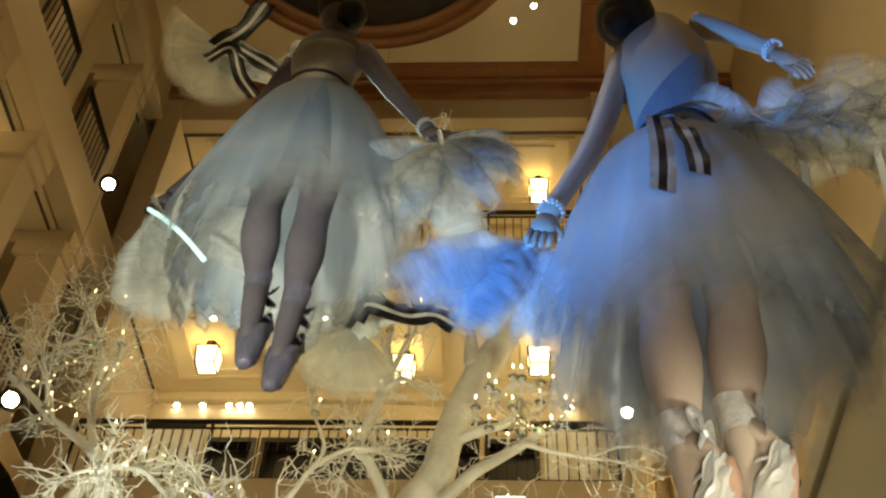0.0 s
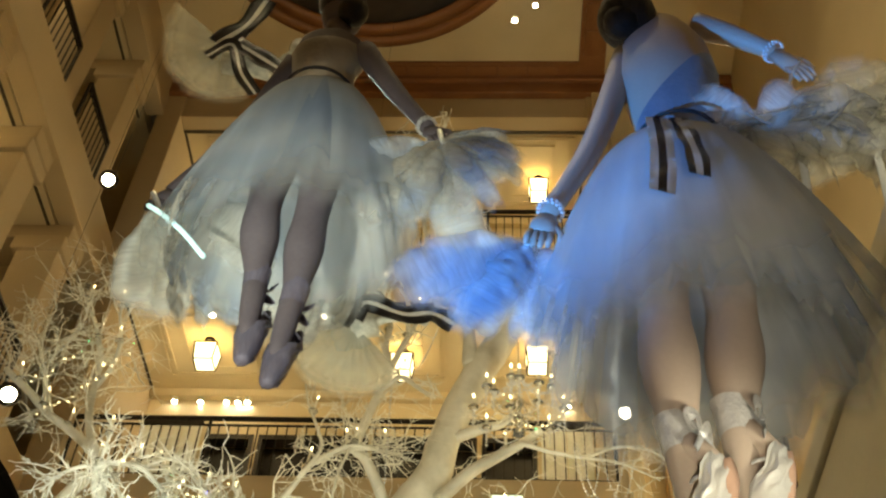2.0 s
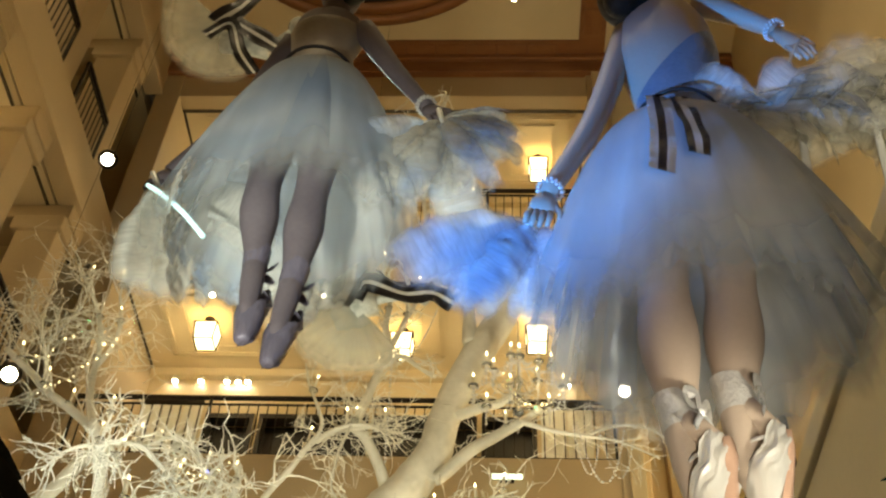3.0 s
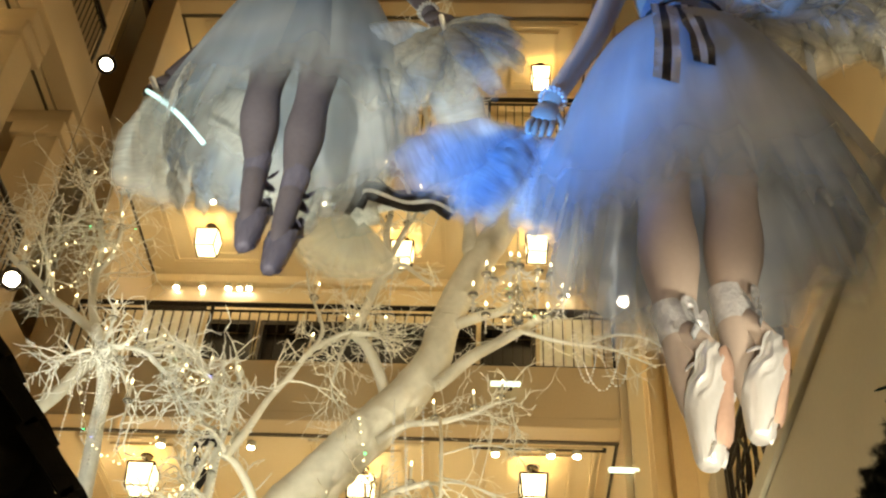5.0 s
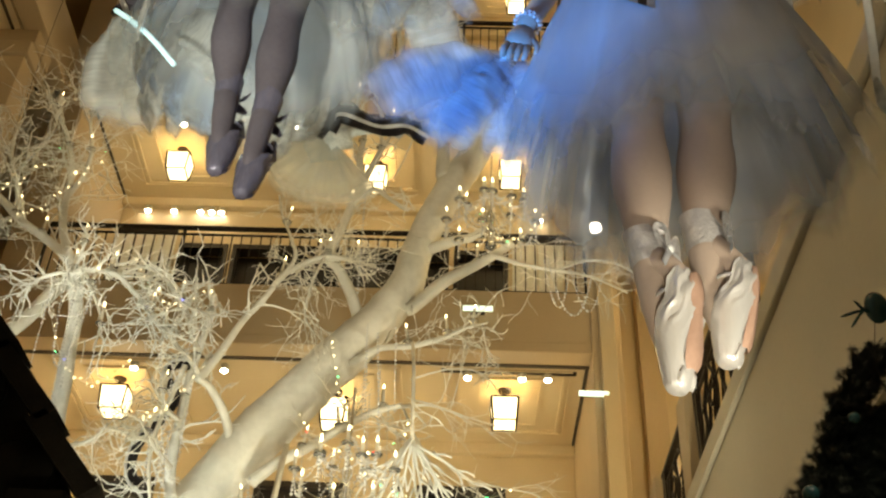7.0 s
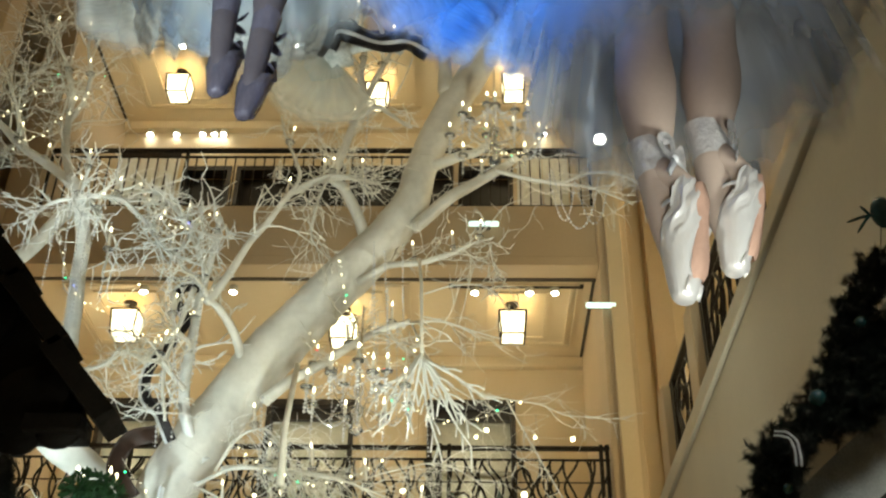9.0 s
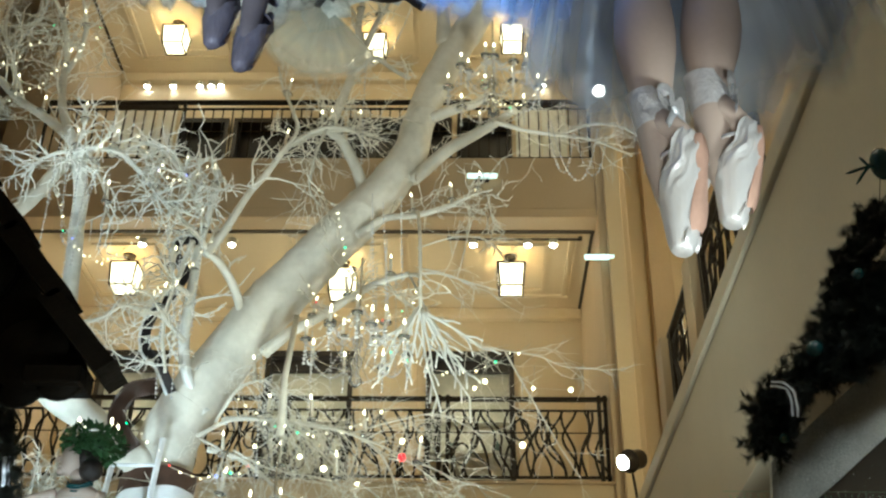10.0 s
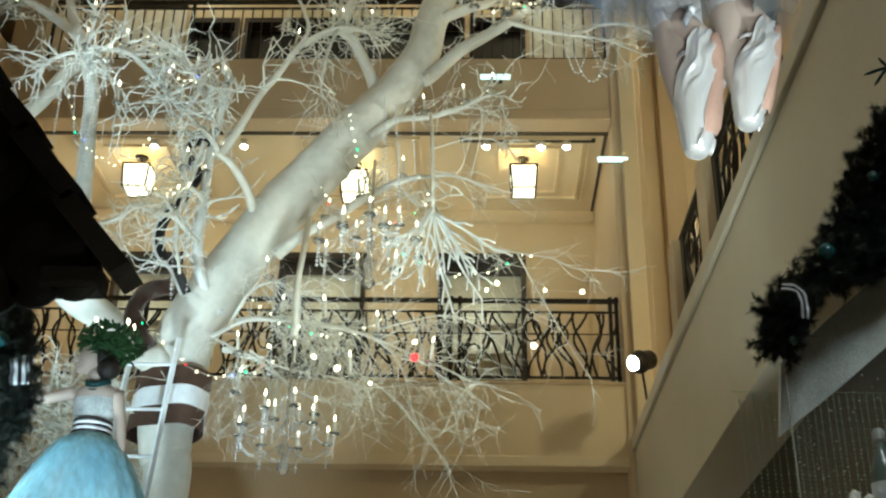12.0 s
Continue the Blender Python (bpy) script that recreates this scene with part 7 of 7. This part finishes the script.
# ---------------------------------------------------------------- pine garlands
def pine(name, way, radius, tufts, seed, label):
    rng = random.Random(seed)
    way = curve_points(way, 8)
    t = thing(name, label, "garland", way[0], group="pine garlands")
    part("core", tube(bmesh.new(), way, radius * 0.22, 8), PINE, t)
    bm = bmesh.new()
    for k in range(tufts):
        p = way[rng.randrange(len(way))] + Vector((rng.gauss(0, 1), rng.gauss(0, 1), rng.gauss(0, 1))).normalized() * radius * 0.75 * rng.random() ** 0.5
        d = Vector((rng.gauss(0, 1), rng.gauss(0, 0.8), rng.gauss(0, 1))).normalized()
        L = radius * rng.uniform(0.3, 0.55)
        o1 = d.orthogonal().normalized()
        o2 = d.cross(o1)
        tube(bm, [p, p + d * L], 0.0025, 3)
        for q in range(90):
            u, a = rng.random(), rng.uniform(0, 6.283)
            n = (o1 * math.cos(a) + o2 * math.sin(a) + d * 0.75).normalized()
            b = p + d * L * u
            s = n.orthogonal().normalized() * 0.0014
            e = b + n * radius * rng.uniform(0.26, 0.40)
            bm.faces.new([bm.verts.new(v) for v in (b - s, b + s, e)])
    tagged(part("needles", bm, PINE, t, smooth=False), kind="stuff")
    return t


pine("pine_garland", [(0.675, 2.4, 2.57), (0.700, 2.4, 2.66), (0.775, 2.41, 2.74), (0.855, 2.42, 2.83), (0.915, 2.44, 2.96), (0.975, 2.45, 3.10), (1.075, 2.48, 3.26)], 0.068, 900, 41, "thick dark pine garland with small ornaments")
pine("pine_garland", [(0.875, 2.45, 2.80), (0.985, 2.45, 2.92), (1.095, 2.5, 3.06)], 0.085, 800, 42, "thick dark pine garland with small ornaments")
pine("pine_garland", [(-2.66, 5.70, 4.15), (-2.57, 5.68, 3.95), (-2.51, 5.66, 3.76), (-2.46, 5.66, 3.56), (-2.52, 5.66, 3.36), (-2.60, 5.66, 3.10)], 0.14, 620, 43, "dark pine garland beside the hut")
for x, z, r in ((0.790, 2.78, 0.020), (0.690, 2.560, 0.012), (0.925, 2.98, 0.014)):
    solid("bauble", ball(bmesh.new(), (x, 2.345, z), r, 0, 3), TEAL, "glossy teal bauble in the pine garland", "bauble", at=(x, 2.345, z), group="teal baubles")
for x, z in ((-2.58, 3.84), (-2.60, 3.70)):
    solid("bauble", ball(bmesh.new(), (x, 5.56, z), 0.05, 0, 3), TEAL, "glossy teal bauble in the pine garland", "bauble", at=(x, 5.56, z), group="teal baubles")
striped_ribbon([(0.668, 2.31, 2.675), (0.690, 2.30, 2.668), (0.704, 2.295, 2.652), (0.707, 2.29, 2.622), (0.705, 2.29, 2.588)], 0.028, (0, -1, 0), "small striped ribbon in the pine garland", (0, 1, 0, 1, 0))
striped_ribbon([(-2.45, 5.55, 3.74), (-2.43, 5.53, 3.67), (-2.42, 5.54, 3.58)], 0.10, (0, -1, 0), "small striped ribbon in the pine garland", (0, 1, 0, 1, 0))
bird = thing("feather_ornament", "teal feathered twig ornament above the garland", "ornament", (0.99, 2.25, 3.22))
part("body", ball(bmesh.new(), (1.0, 2.25, 3.235), 0.03, 0, 3, (1.0, 0.8, 1.5)), TEAL, bird)
for k, q in enumerate(((-0.10, -0.03), (-0.08, -0.06), (-0.06, 0.02))):
    part("twig", tube(bmesh.new(), curve_points([(1.0, 2.25, 3.23), (1.0 + q[0] * 0.5, 2.24, 3.215), (1.0 + q[0], 2.23, 3.22 + q[1])], 4), [0.004] * 8 + [0.0015], 5), TEAL, bird)
wire((1.0, 2.25, 3.25), (1.02, 2.4, 3.14))

# ---------------------------------------------------------------- the glittering net panel and the bead curtain
net = thing("glitter_panel", "sheer grey glittering net panel hung with small crystals", "net panel", (0.77, 2.55, 0))
bm = bmesh.new()
rows = []
for k in range(13):
    u = k / 12
    x, zt = 0.722 + 0.88 * u, 2.59 + 0.26 * (u * 3.1 if u < 0.32 else 1 + 0.6 * (u - 0.32))
    rows.append([bm.verts.new((x, 2.55 + o + 0.012 * math.sin(9 * u), z)) for o in (0, 0.012) for z in (0.0, zt)])
for a, b_ in zip(rows, rows[1:]):
    bm.faces.new((a[0], b_[0], b_[1], a[1]))
    bm.faces.new((a[2], b_[2], b_[3], a[3]))
part("net", bm, NET, net, smooth=False)
part("edge_cord", tube(bmesh.new(), [(0.722, 2.556, 0), (0.722, 2.556, 1.3), (0.722, 2.556, 2.59)], 0.0012, 6), GLITTER, net)
rng = random.Random(12)
bm = bmesh.new()
for k in range(420):
    x = 0.725 + 0.75 * rng.random() ** 1.3
    ball(bm, (x, 2.545, rng.uniform(1.95, 2.56 + min(0.26, (x - 0.722) * 0.9))), rng.uniform(0.001, 0.003), 0, 1)
tagged(part("sparkle", bm, CRYSTAL, net, "tiny clear crystals"), kind="stuff")
bm = bmesh.new()
edge = [(0.715, 2.59), (0.86, 2.72), (1.05, 2.88), (1.32, 3.10), (1.32, 2.93), (1.05, 2.70), (0.86, 2.54), (0.695, 2.41)]
front, back = ([bm.verts.new((x, y, z)) for x, z in edge] for y in (2.56, 2.585))
for k in range(3):
    bm.faces.new((front[k], front[k + 1], front[6 - k], front[7 - k]))
    bm.faces.new((back[7 - k], back[6 - k], back[k + 1], back[k]))
for k in range(8):
    bm.faces.new((front[k], back[k], back[(k + 1) % 8], front[(k + 1) % 8]))
part("glitter_board", bm, GLITTER, net, "slanting grey glittered board", smooth=False)
shelf = thing("display_shelf", "dark display shelf behind the net panel", "shelf", (1.2, 2.5, 0))
part("shelf_board", boxed(0.78, 2.30, 2.13, 1.6, 2.53, 2.17, 0.006), GLITTER, shelf, smooth=False)
part("shelf_base", boxed(0.95, 2.32, 0, 1.6, 2.53, 2.13), DARK, shelf, smooth=False)
string = bmesh.new()
rng = random.Random(8)
beads(string, [Vector((0, 0, 0)), Vector((0, 0, -0.62))], 0.0034, 0.0125, rng)
string = mesh_of("bead_string", string, BEAD, smooth=False)
cur = thing("bead_curtain", "curtain of green glass bead strings behind the net panel", "bead curtain", (0.76, 3.2, 2.74))
part("rod", tube(bmesh.new(), [(0.74, 3.2, 2.745), (1.95, 3.2, 2.745)], 0.0009, 5), BEAD, cur)
for k in range(60):
    piece("bead_string", string, cur, pose(0.0 + 0.0195 * k, rng.uniform(-0.01, 0.01), -0.005 - 0.004 * rng.random()))
part("stand", tube(bmesh.new(), [(1.95, 3.2, 0), (1.95, 3.2, 2.745)], 0.012, 8), IRON, cur)
bt = thing("bottle", "small sage glass bottle with a pale label and stopper", "bottle", (0.862, 2.4, 2.17))
part("glass", lathe(bmesh.new(), [(0.028, 2.17), (0.030, 2.18), (0.030, 2.27), (0.020, 2.31), (0.010, 2.33), (0.010, 2.345)], (0.862, 2.4, 0), 18), GREYGREEN, bt)
part("label", lathe(bmesh.new(), [(0.0306, 2.20), (0.0308, 2.21), (0.0306, 2.255)], (0.862, 2.4, 0), 18), PEARL, bt)
part("stopper", lathe(bmesh.new(), [(0.009, 2.345), (0.013, 2.352), (0.014, 2.368), (0.008, 2.376)], (0.862, 2.4, 0), 12), PEARL, bt)
bm = bmesh.new()
for k in range(60):
    a, r = rng.uniform(0, 6.283), 0.055 * math.sqrt(rng.random())
    ball(bm, (0.82 + r * 1.0 * math.cos(a), 2.44 + r * math.sin(a), 2.185 + 0.06 * (1 - (r / 0.06) ** 2) * rng.random()), 0.014, 0, 1)
solid("white_flowers", bm, BLOSSOM, "heap of small white silk blossoms", "flowers", at=(0.82, 2.44, 2.17), kind="stuff")
